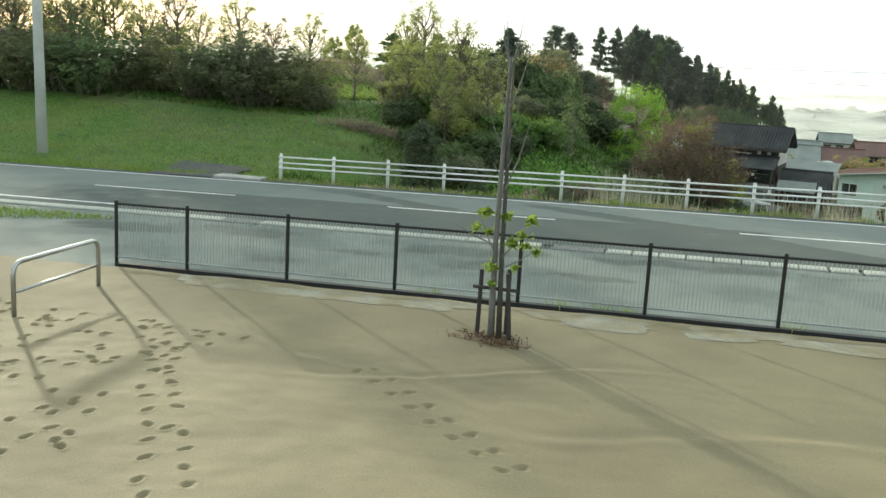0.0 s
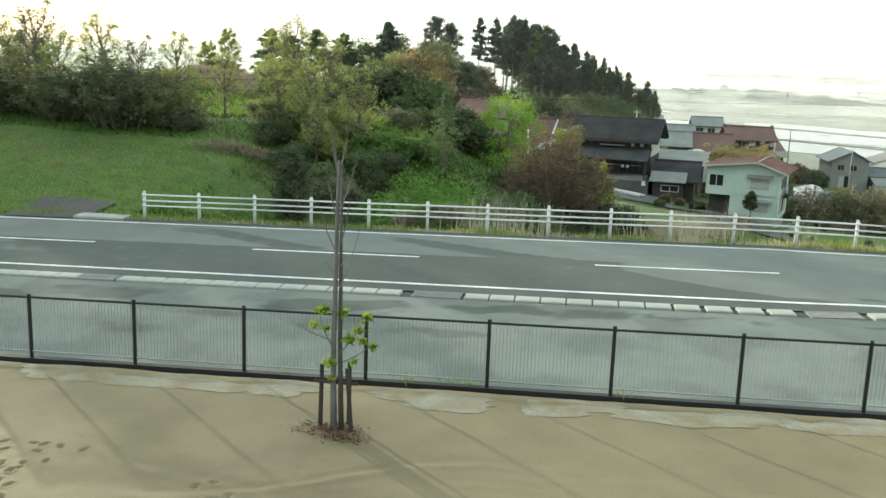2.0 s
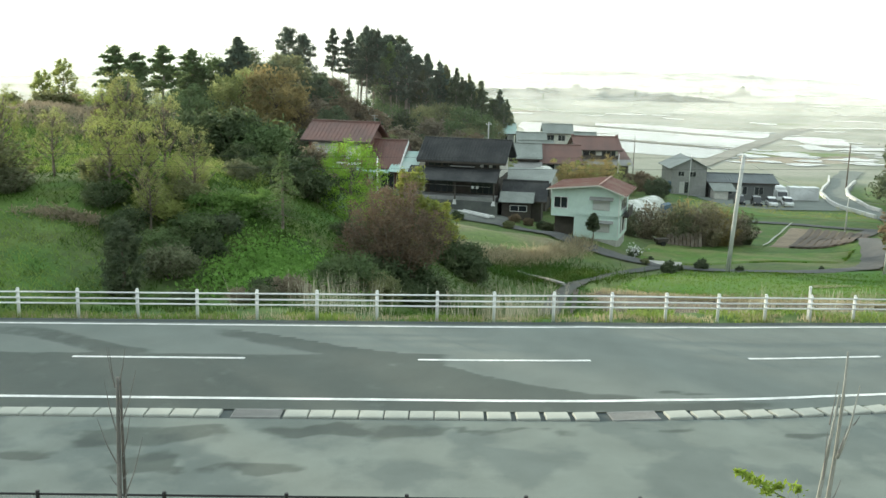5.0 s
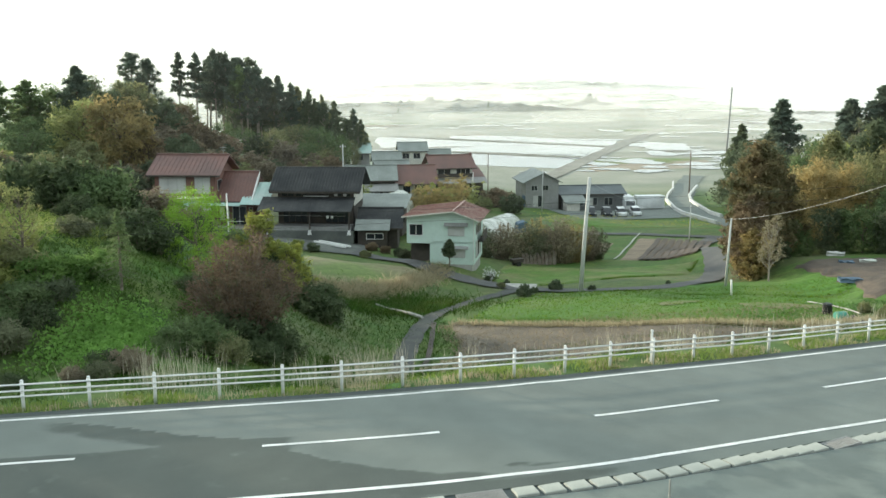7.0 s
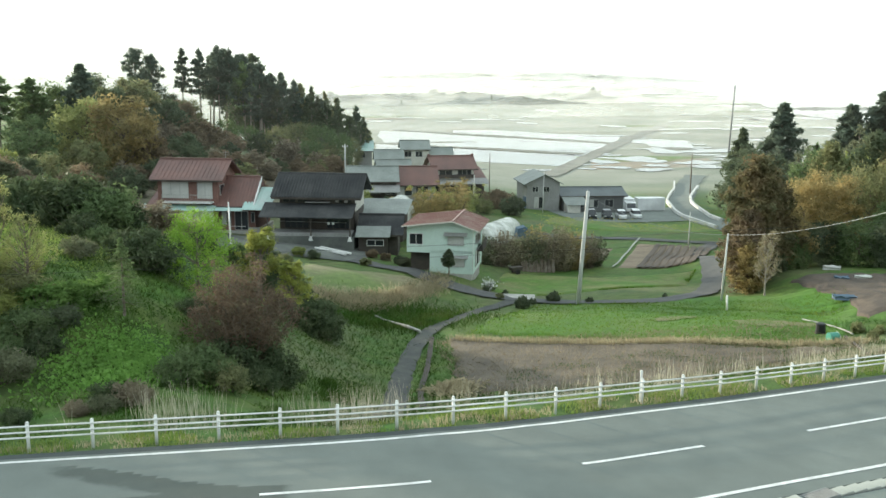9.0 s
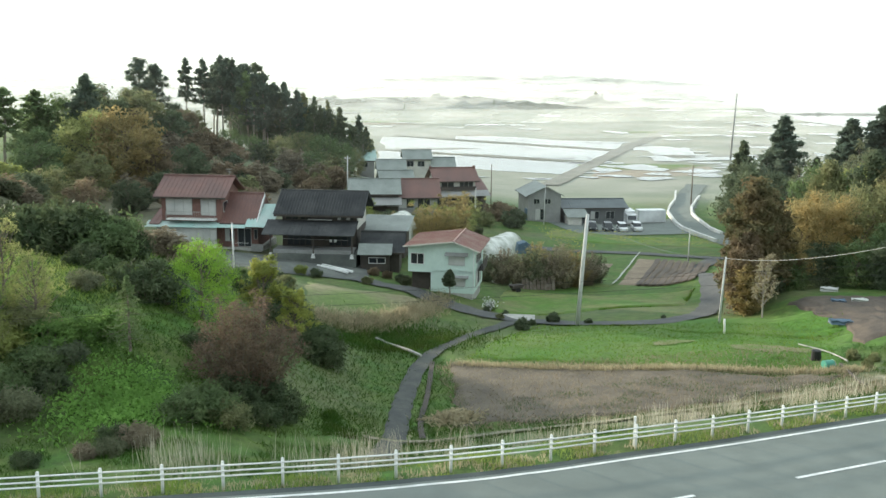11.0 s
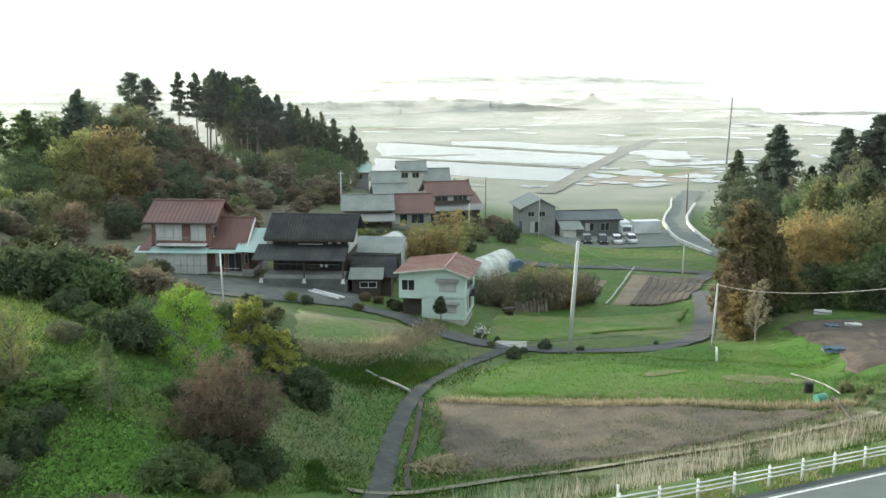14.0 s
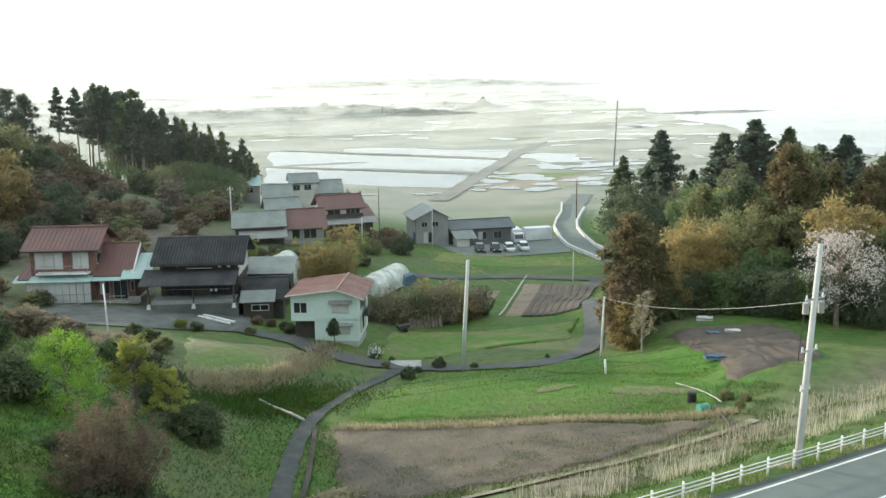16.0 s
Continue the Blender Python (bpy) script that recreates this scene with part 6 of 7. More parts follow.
# scrub and trees on the left bank above the road
r = random.Random(41)
for i in range(22):
    x, y = -16.4 - 2.0 * i + r.uniform(-.7, .7), 22.2 + r.uniform(-1.2, 1.4)
    plant("bank_thicket", "twiggy", 31 + i % 2, (M_LEAF_SAGE, M_LEAF_OLIVE, M_LEAF_SAGE, M_LEAF_GREEN)[i % 4], x, y, (1.5 + 2.1 * smooth(-15, -20, x)) * r.uniform(.75, 1.2), "tangled evergreen thicket on the grassy bank", "thicket", "thickets on the bank", 2.1, 0.79, 0.3)
for i, (x, y, h) in enumerate(((-15.5, 24.5, 3.6), (-18.5, 25, 4.6), (-20.6, 24.6, 4.2), (-23, 25, 5.4), (-25, 24, 4.4), (-27, 25, 5.6), (-29.6, 25.5, 5.0), (-32, 26, 5.8), (-34, 25, 4.8), (-36, 26, 6.0), (-41, 26, 6.2), (-38.5, 25, 5.4))):
    plant("slender_tree", "bare", (88, 42, 89)[i % 3], (M_LEAF_PALEGOLD, M_LEAF_SUN, M_LEAF_SAGE)[i % 3], x, y, h, "slender half-bare tree with thin sunlit foliage", "tree", "slender trees on the bank", 1.25, 2.2, 0.15)
# Taller trees, the outer ones out of view, added to shade the yard.
for i, (x, y, h) in enumerate(((-33.5, 27, 7.4), (-36.5, 28, 8.0), (-40, 27, 8.4), (-43.5, 28, 8.6), (-47, 27, 8.2), (-51, 28, 8.4))):
    plant("slender_tree", "bare", (88, 42, 89)[i % 3], (M_LEAF_PALEGOLD, M_LEAF_SUN, M_LEAF_SAGE)[i % 3], x, y, h, "tall slender tree with thin sunlit foliage, added to shade the yard", "tree", "slender trees on the bank", 1.2, 2.2, 0.15)
for x, y, h, m in ((-11.6, 24.6, 4.4, M_LEAF_PALEGOLD), (-9.4, 24.0, 3.8, M_LEAF_PALEGOLD), (-13.0, 25.6, 3.8, M_LEAF_SUN)):
    plant("sunlit_sapling", "bare", 43, m, x, y, h * 1.25, "airy young tree in yellow-green spring leaf", "tree", "airy young trees", 1.1, 2.2, 0.14)
plant("evergreen_column", "column", 51, M_LEAF_DARK, -7.9, 12.8, 3.3, "dense dark green columnar evergreen by the rail", "tree", "", 1.1, 1.5, 0.3)
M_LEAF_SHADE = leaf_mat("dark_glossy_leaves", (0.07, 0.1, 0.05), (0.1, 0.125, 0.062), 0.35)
M_LEAF_BUD = leaf_mat("reddish_brown_buds", (0.195, 0.135, 0.095), (0.15, 0.115, 0.078), 0.45)
M_LEAF_YELLOW = leaf_mat("yellow_spring_leaves", (0.37, 0.38, 0.10), (0.27, 0.31, 0.09), 0.55)
M_LEAF_FRESH = leaf_mat("fresh_green_leaves", (0.17, 0.28, 0.075), (0.115, 0.20, 0.06), 0.5)
for i, (x, y, h, m) in enumerate(((-6.6, 15.4, 1.9, M_LEAF_SAGE), (-9.6, 18.2, 1.7, M_LEAF_SHADE), (-11.4, 20.4, 1.6, M_LEAF_SHADE), (-1.4, 10.2, 0.9, M_LEAF_SAGE), (-2.4, 10.0, 0.8, M_LEAF_DRY), (0.2, 25.6, 1.4, M_LEAF_SHADE), (6.4, 37.0, 2.6, M_LEAF_SHADE), (7.2, 36.2, 2.1, M_LEAF_SHADE), (1.5, 16.4, 2.2, M_LEAF_GREEN), (2.6, 16.0, 1.7, M_LEAF_OLIVE), (0.6, 15.2, 1.6, M_LEAF_GREEN), (4.0, 18.0, 1.5, M_LEAF_SHADE), (5.0, 20.0, 1.5, M_LEAF_SHADE), (-4.4, 9.4, 0.9, M_LEAF_SHADE), (-3.4, 30.6, 3.0, M_LEAF_SHADE), (-2.6, 31.2, 2.2, M_LEAF_SHADE), (-7.8, 34.6, 1.8, M_LEAF_SHADE), (-6.4, 28.6, 1.5, M_LEAF_SAGE), (-5.6, 17.4, 1.5, M_LEAF_SHADE), (-7.4, 17.0, 1.7, M_LEAF_GREEN), (2.4, 19.4, 2.0, M_LEAF_SHADE), (3.8, 20.4, 2.2, M_LEAF_SHADE), (-0.6, 11.4, 1.3, M_LEAF_DRY), (-1.6, 11.6, 1.1, M_LEAF_SHADE), (6.6, 38.6, 2.4, M_LEAF_SHADE), (4.4, 41.0, 2.6, M_LEAF_SHADE))):
    plant("hollow_shrub", "shrub", 61 + i % 2, m, x, y, h, "leafy shrub growing in the hollow below the road", "shrub", "shrubs in the hollow", 1.1, 1.5, 0.12)
for i, (x, y, h, m) in enumerate(((-6.2, 20.6, 1.8, M_LEAF_FRESH), (-5.0, 21.6, 1.5, M_LEAF_FRESH), (-7.6, 21.4, 1.8, M_LEAF_OLIVE), (-4.0, 22.8, 1.5, M_LEAF_FRESH), (-6.4, 18.6, 1.7, M_LEAF_GREEN), (-8.4, 20.0, 2.0, M_LEAF_SUN), (-5.4, 19.4, 1.5, M_LEAF_DARK), (-10.2, 22.6, 2.0, M_LEAF_FRESH), (-12.4, 23.4, 1.8, M_LEAF_OLIVE))):
    plant("bright_shrub", "shrub", 69 + i % 2, m, x, y, h, "bright green spring shrub on the sunlit hump", "shrub", "bright shrubs on the hump", 1.25, 1.5, 0.13)
plant("conical_tree", "conifer", 71, M_LEAF_GREEN, -2.6, 20.8, 3.6, "small airy conical tree on a thin trunk", "tree", "", 1.1, 0.45, 0.25, sink=-0.55)
plant("lime_green_tree", "round", 33, M_LEAF_LIME, -0.4, 32.0, 5.0, "round tree in vivid lime-green spring leaf", "tree", "", 0.84, 2.2, 0.2)
plant("yellow_green_tree", "bare", 35, M_LEAF_YELLOW, 3.0, 37.6, 4.9, "loose tree in yellow-green spring leaf", "tree", "", 1.25, 4.5, 0.24)
plant("yellow_green_tree", "bare", 35, M_LEAF_YELLOW, 5.0, 37.0, 4.0, "low loose tree in yellow-green spring leaf", "tree", "", 1.3, 4.5, 0.24)
for x, y, h, m in ((-9.4, 20.2, 4.6, M_LEAF_SUN), (-7.2, 21.6, 4.1, M_LEAF_PALEGOLD), (-11.4, 21.4, 4.0, M_LEAF_SUN), (-8.6, 18.8, 3.2, M_LEAF_PALEGOLD)):
    plant("feathery_shrub", "bare", 44, m, x, y, h, "tall feathery olive-gold shrub on the bank", "shrub", "feathery shrubs", 1.1, 2.7, 0.13)
for x, y, h, m in ((-10.2, 22.6, 2.7, M_LEAF_PALEGOLD), (-8.6, 22.4, 2.3, M_LEAF_PALEGOLD), (-7.4, 23.6, 1.6, M_LEAF_SUN), (-11.6, 23.4, 2.3, M_LEAF_SUN)):
    plant("golden_thicket", "wispy", 46, m, x, y, h, "fine golden-green spring growth on the hump", "thicket", "golden thickets on the hump", 1.35, 1.7, 0.15)
plant("rust_brown_bush", "twiggy", 81, M_LEAF_BUD, 2.9, 21.6, 5.5, "large twiggy bush with rust-brown buds", "bush", "", 1.45, 2.6, 0.13)

# the dry hillside and the wood behind
r = random.Random(5)
for i in range(104):
    x, y = (r.gauss(-10, 5), r.gauss(51, 4.2)) if i % 3 == 1 else (r.uniform(-34, -9), r.uniform(52, 90))
    plant("scrub_clump", "twiggy", 63 + i % 2, (M_LEAF_DRY, M_LEAF_DRY, M_LEAF_RUST, M_LEAF_OLIVE, M_LEAF_DRY, M_LEAF_SAGE)[i % 6], x, y, r.uniform(1.2, 2.3) + .012 * max(0, y - 52), "dry tangled scrub on the hillside", "shrub", "scrub on the hillside", 2.0, 0.55, 0.62)
for i, (x, y, h) in enumerate(((-9.2, 39.5, 4.4), (-11.4, 41, 4.2), (-7.4, 39, 3.8), (-6.0, 39, 2.6), (-13.8, 43, 3.6), (-16.5, 45.5, 3.2), (-6.2, 33, 1.5), (-19.5, 47, 3.0), (2.6, 45.5, 2.8), (4.0, 45.0, 2.6), (0.6, 48, 2.4), (5.0, 46.5, 2.0), (-1.5, 43, 2.2))):
    plant("evergreen_shrub", "shrub", 65 + i % 2, (M_LEAF_SHADE, M_LEAF_GREEN)[i % 4 == 2], x, y, h, "dark glossy evergreen shrub on the slope", "shrub", "evergreen shrubs on the slope", 1.0, 1.6, 0.12)
plant("tall_fir", "conifer", 72, M_LEAF_PINE, -33.6, 150, 15, "tall dark fir on the wooded hill", "tree", "firs on the wooded hill", 1.45, 1.3, 0.3)
for i, (x, y, h, m) in enumerate(((-24.8, 137, 15.5, M_LEAF_GOLD), (-30.4, 139, 15, M_LEAF_PALEGOLD), (-20.5, 140, 8, M_LEAF_RUST), (-36, 112, 9, M_LEAF_SUN), (-30, 110, 8, M_LEAF_OLIVE), (-39, 138, 11, M_LEAF_GREEN), (-52, 124, 11, M_LEAF_SUN), (-58, 110, 12, M_LEAF_OLIVE), (-34, 160, 14, M_LEAF_DARK), (-28, 168, 13, M_LEAF_OLIVE), (-40, 150, 14, M_LEAF_GREEN), (-22, 170, 10, M_LEAF_DARK), (-24, 104, 6.5, M_LEAF_RUST), (-44, 116, 11, M_LEAF_RUST), (-20, 112, 6, M_LEAF_DARK), (-28, 126, 9, M_LEAF_OLIVE), (-35, 124, 10.5, M_LEAF_GREEN), (-17.5, 128, 6, M_LEAF_DARK), (-14, 138, 7, M_LEAF_DARK), (-16, 150, 8, M_LEAF_DARK), (-30, 98, 7, M_LEAF_DARK), (-40, 100, 8, M_LEAF_OLIVE), (-34, 84, 6.5, M_LEAF_GREEN), (-26, 88, 5.5, M_LEAF_DARK), (-42, 74, 7.5, M_LEAF_OLIVE), (-50, 78, 8, M_LEAF_GREEN), (-26, 70, 4.5, M_LEAF_DARK), (-48, 60, 7, M_LEAF_SUN), (-42, 48, 6, M_LEAF_OLIVE), (-52, 46, 7, M_LEAF_GREEN))):
    plant("hill_tree", "broad", 36 + i % 2, m, x, y, h, "broad mixed-leaf tree on the wooded hill", "tree", "trees on the wooded hill", 1.0, 1.1, 0.34, sink=0.22 * h)
for i, (x, y, h) in enumerate(((-44.9, 140.9, 14.8), (-41, 146, 13.5), (-48.5, 138, 14), (-53, 142, 15))):
    plant("slope_pine", "pine", 91 + i % 3, M_LEAF_GREEN, x, y, h, "green pine with a bare trunk on the dry slope", "tree", "pines on the dry slope", 1.35, 1.2, 0.26, bark=M_BARK_PALE)
for x, y, h in ((-35.3, 70, 5.0), (-31.5, 66, 4.5)):
    plant("bare_tree", "bare", 85, M_LEAF_SUN, x, y, h, "gnarled half-bare tree on the hilltop", "tree", "bare trees", 1.1, 2.0, 0.3)
# tops of the wood from its high pines down to the village
CANOPY = ((-60, 6.4), (-45, 11.5), (-36, 14.6), (-32.4, 15.2), (-29, 13.8), (-26, 11.2), (-23.3, 15.2), (-19, 14.9), (-15, 15.7), (-12.9, 15.1), (-9.7, 14.0), (-6.6, 11.2), (-2.8, 9.2), (2.3, 8.0), (6.9, 6.3), (10, 4.8), (15.3, 2.0), (18.6, -0.8), (21.2, -5.5))


def canopy_h(x, y):
    return ramp_at(CANOPY, x) - ground_z(x, y)


for i, (x, y, k) in enumerate(((-23.4, 203, 1.0), (-19.2, 202, 1.0), (-17.0, 206, 0.95), (-15.1, 203, 1.0), (-12.8, 204, 1.0), (-11.2, 201, 0.96), (-9.5, 203, 1.0), (-7.6, 206, 1.0), (-14.0, 210, 0.98), (-18.2, 212, 0.93), (-5.6, 202, 1.0), (-3.0, 204, 1.0), (-0.6, 201, 0.98), (2.0, 203, 1.0))):
    plant("tall_pine", "pine", 91 + i % 3, M_LEAF_PINE, x, y, canopy_h(x, y) * k, "tall bare-trunked pine with a dark layered crown", "tree", "pines on the wooded hill", 0.66 + 0.14 * (i % 3), 1.2, 0.26, bark=M_BARK_PALE)
for x, y, k, w in ((-33.6, 203, 1.0, 1.7), (-30.6, 206, 0.95, 1.5), (-44, 197, 0.95, 1.4)):
    plant("spreading_pine", "tall_broad", 96, M_LEAF_PINE, x, y, canopy_h(x, y) * k * .98, "broad dark pine with a spreading crown", "tree", "spreading pines", w * .62, 1.6, 0.22)
r = random.Random(18)
for i in range(64):
    x, y = r.uniform(-26, 14), r.uniform(98, 196)
    if x > 8 and y < 150:
        x -= 16
    plant("slope_scrub", "twiggy", (67, 68)[i % 2 == 0], (M_LEAF_RUST, M_LEAF_DRY, M_LEAF_DARK, M_LEAF_RUST, M_LEAF_DRY, M_LEAF_OLIVE)[i % 6], x, y, r.uniform(2.2, 4.2) + 0.015 * (y - 98), "tangled brown scrub on the slope behind the houses", "shrub", "scrub behind the houses", 1.7, 0.5, 0.62)
r = random.Random(8)
for i in range(56):
    q = (i % 28) / 28
    x, y = -13 + 33 * q + r.uniform(-1.5, 1.5), (203 if i < 28 else 214) + r.uniform(-5, 6)
    kind, seed = (("pine", 97), ("tall_broad", 38), ("pine", 94), ("pine", 98), ("tall_broad", 39))[i % 5]
    plant("wood_tree", kind, seed, (M_LEAF_PINE, M_LEAF_DARK, M_LEAF_GREEN, M_LEAF_PINE, M_LEAF_DARK, M_LEAF_PINE, M_LEAF_OLIVE)[i % 7 if kind == "pine" else 1], x, y, canopy_h(x, y) * (r.uniform(.72, 1.08) if kind == "pine" else r.uniform(.6, .95)), "dark evergreen of the dense wood on the slope", "tree", "trees of the dense wood", 0.6 + 0.16 * (i % 3) if kind == "pine" else 0.55, 0.75, 0.3, sink=0.3, bark=M_BARK_PALE)
for i in range(16):
    x, y = r.uniform(-42, -16), r.uniform(160, 200)
    plant("wood_edge_tree", "broad", 37, (M_LEAF_DARK, M_LEAF_OLIVE, M_LEAF_RUST)[i % 3], x, y, r.uniform(5, 8), "smaller mixed tree at the edge of the wood", "tree", "trees at the wood's edge", 0.95, 0.8, 0.4, sink=1.6)
for i, (x, y, h) in enumerate(((3, 190, 9), (7.5, 188, 9), (11.5, 190, 8), (-1, 186, 7.5), (5.5, 181, 6), (-8, 188, 6), (14, 194, 7), (-13, 192, 6))):
    plant("round_evergreen", "round", 34, M_LEAF_GREEN if i % 3 else M_LEAF_OLIVE, x, y, h, "broad rounded evergreen at the foot of the wood", "tree", "round evergreens", 0.95, 1.6, 0.28, sink=0.5)
for i, (x, y, h) in enumerate(((38, 178, 6), (33, 203, 7), (40, 200, 5), (18, 200, 6))):
    plant("bare_garden_tree", "bare", 86, M_LEAF_SAGE, x, y, h, "bare garden tree behind the cottages", "tree", "bare trees", 1.0, 1.0, 0.3)

# gardens
for i, (x, y, h, m) in enumerate(((19.0, 96, 4.4, M_LEAF_GOLD), (21.5, 98, 5.4, M_LEAF_GOLD), (24.6, 100, 5.6, M_LEAF_GOLD), (27.4, 118, 5.4, M_LEAF_GOLD), (30.0, 122, 4.6, M_LEAF_PALEGOLD), (26.8, 108, 4.6, M_LEAF_PALEGOLD), (22.5, 103, 5.6, M_LEAF_SUN), (17.5, 104, 3.6, M_LEAF_GOLD), (9.6, 104, 4.2, M_LEAF_GOLD), (13.0, 112, 3.6, M_LEAF_SUN), (4.5, 100, 3.2, M_LEAF_SUN))):
    plant("bamboo_clump", "wispy", 45, m, x, y, h * 1.3, "golden-green feathery bamboo clump", "bamboo", "bamboo clumps", 1.3, 2.2, 0.2)
for i, (x, y, h, m) in enumerate(((25.8, 80.5, 3.6, M_LEAF_SAGE), (27.6, 80, 4.4, M_LEAF_DRY), (29.4, 79.6, 4.2, M_LEAF_PALE), (31.2, 79.6, 4.9, M_LEAF_SAGE), (33.0, 80, 4.6, M_LEAF_DRY), (34.8, 80.6, 5.4, M_LEAF_PALE), (36.6, 81.6, 4.6, M_LEAF_GOLD), (38.4, 83, 4.4, M_LEAF_DRY), (40.2, 85, 4.0, M_LEAF_SAGE), (33.0, 85, 5.0, M_LEAF_GOLD), (36.2, 86, 5.0, M_LEAF_OLIVE))):
    plant("brushwood_hedge", "twiggy", 82, m, x, y, h, "tall tangled brushwood hedge, brown and olive", "hedge", "brushwood hedge", 1.1, 0.79, 0.3)
for i, (x, y, h, m) in enumerate(((40, 134, 4.0, M_LEAF_DARK), (38, 140, 4.2, M_LEAF_RUST), (40.5, 145, 4.0, M_LEAF_RUST), (34.5, 132, 3.2, M_LEAF_OLIVE), (27.5, 128, 3.0, M_LEAF_OLIVE), (18, 122, 2.6, M_LEAF_DARK), (21, 119, 2.8, M_LEAF_SAGE), (24.5, 121, 2.6, M_LEAF_DARK), (15, 118, 2.4, M_LEAF_OLIVE), (28, 117, 2.6, M_LEAF_DARK), (12, 124, 2.6, M_LEAF_GREEN), (31, 121, 2.4, M_LEAF_SAGE), (9, 116, 2.4, M_LEAF_DARK), (12.6, 76.0, 1.2, M_LEAF_RUST), (14.0, 75.4, 1.1, M_LEAF_RUST), (15.5, 74.0, 1.3, M_LEAF_DARK), (15.8, 72.0, 1.4, M_LEAF_SAGE), (4.8, 73.2, 1.3, M_LEAF_SUN), (6.4, 72.6, 1.2, M_LEAF_DARK), (11.7, 71.6, 1.1, M_LEAF_OLIVE), (0.6, 68.5, 1.5, M_LEAF_DARK), (2.4, 64.5, 1.6, M_LEAF_DARK), (3.6, 60, 1.8, M_LEAF_OLIVE), (0.5, 58, 1.8, M_LEAF_DRY))):
    plant("garden_shrub", "shrub", 66, m, x, y, h, "clipped garden shrub beside the houses", "shrub", "garden shrubs", 0.9, 1.3, 0.16)
for i, (x, y, h) in enumerate(((28.4, 58.6, 1.4), (26.2, 57.6, 0.8), (24.8, 55.6, 1.5), (31.3, 56.6, 0.8), (22.8, 62.6, 0.7), (24.6, 62.2, 0.7), (38.5, 56.8, 0.5), (45.4, 36.6, 1.1), (46.4, 35.4, 0.9), (44.8, 33.6, 0.9), (23.6, 59.9, 0.8))):
    plant("lane_bush", "shrub", 67, M_LEAF_DARK if i < 7 else M_LEAF_OLIVE, x, y, h, "small round clipped bush beside the lane", "bush", "bushes by the lane", 0.75, 1.3, 0.16)
plant("garden_palm", "pine", 95, M_LEAF_DARK, 19.4, 64.4, 2.9, "small garden tree with a flat dark crown before the green house", "tree", "", 1.4, 1.6, 0.5)
fl = thing("flower_bed", (23.2, 63.2, ground_z(23.2, 63.2)), "clump of white flowers with dark gaps", "flower bed")
fl.matrix_basis = fl.matrix_basis @ Matrix.Diagonal((1.4, 1.4, 1.5, 1))
rr = np.random.default_rng(4)
tagged(part("blossom", leaf_cloud("blossom", blob(rr, (0, 0, .35), .55, 260, .7, .3), 0.11, M_WHITE, 0, rr, 1.2, True), M_WHITE, fl), kind="stuff")
tagged(part("foliage", leaf_cloud("foliage", blob(rr, (0, 0, .2), .55, 240, .7, .1), 0.12, M_LEAF_DARK, 0, rr, 1.2, True), M_LEAF_DARK, fl), kind="stuff")

# the wood on the right
plant("brown_cedar", "column", 53, M_LEAF_CEDAR, 48.6, 60.6, 12.2, "tall dense brownish cedar at the wood's edge", "tree", "", 1.1, 2.4, 0.24)
plant("brown_cedar", "column", 53, M_LEAF_CEDAR, 50.6, 62.4, 10.2, "dense cedar with rust-brown sprays", "tree", "", 1.25, 2.4, 0.24)
plant("brown_cedar", "column", 53, M_LEAF_RUST, 47.0, 58.6, 8.0, "rust-tinged cedar leaning at the wood's edge", "tree", "", 1.2, 2.0, 0.24)
plant("brown_cedar", "column", 53, M_LEAF_GOLD, 46.6, 57.0, 5.0, "rust-brown bush at the cedar's foot", "tree", "", 1.5, 2.4, 0.24)
for x, y, h, m in ((57.4, 68, 9.8, M_LEAF_GOLD), (61.5, 70, 9.2, M_LEAF_GOLD), (53.0, 63, 7.0, M_LEAF_GOLD)):
    plant("golden_tree", "broad", 40, m, x, y, h, "broad tree in golden-brown leaf", "tree", "golden trees at the wood's edge", 0.95, 2.4, 0.24, sink=1.0)
plant("pale_bare_tree", "bare", 87, M_LEAF_PALE, 46.6, 53.6, 5.4, "small pale bare-branched tree in the grass", "tree", "", 0.9, 1.2, 0.24, bark=M_BARK_PALE)
for i, (x, y, h) in enumerate(((74, 73, 17), (78.5, 76, 16.5), (71, 78, 14), (83, 78, 15), (69, 84, 13.5), (88, 74, 15), (80, 66, 14), (93, 70, 15))):
    plant("dark_cedar", "column", 54 + i % 2, (M_LEAF_CEDAR, M_LEAF_OLIVE, M_LEAF_DARK)[i % 3], x, y, h, "tall dense dark cedar of the wood", "tree", "cedars of the wood", 1.0, 1.9, 0.24)
r = random.Random(12)
for i in range(30):
    x, y = r.uniform(66, 112), r.uniform(60, 106)
    if x < 70 and y > 88:
        x += 12
    plant("wood_oak", "broad" if i % 2 else "round", (41, 36)[i % 2], (M_LEAF_DARK if y > 98 else (M_LEAF_OLIVE, M_LEAF_GOLD, M_LEAF_SAGE, M_LEAF_SUN, M_LEAF_RUST, M_LEAF_GREEN)[i % 6]), x, y, r.uniform(9.0, 13.5), "broad-leaved tree of the mixed wood", "tree", "broad-leaved trees of the wood", 0.95, 1.5, 0.28)
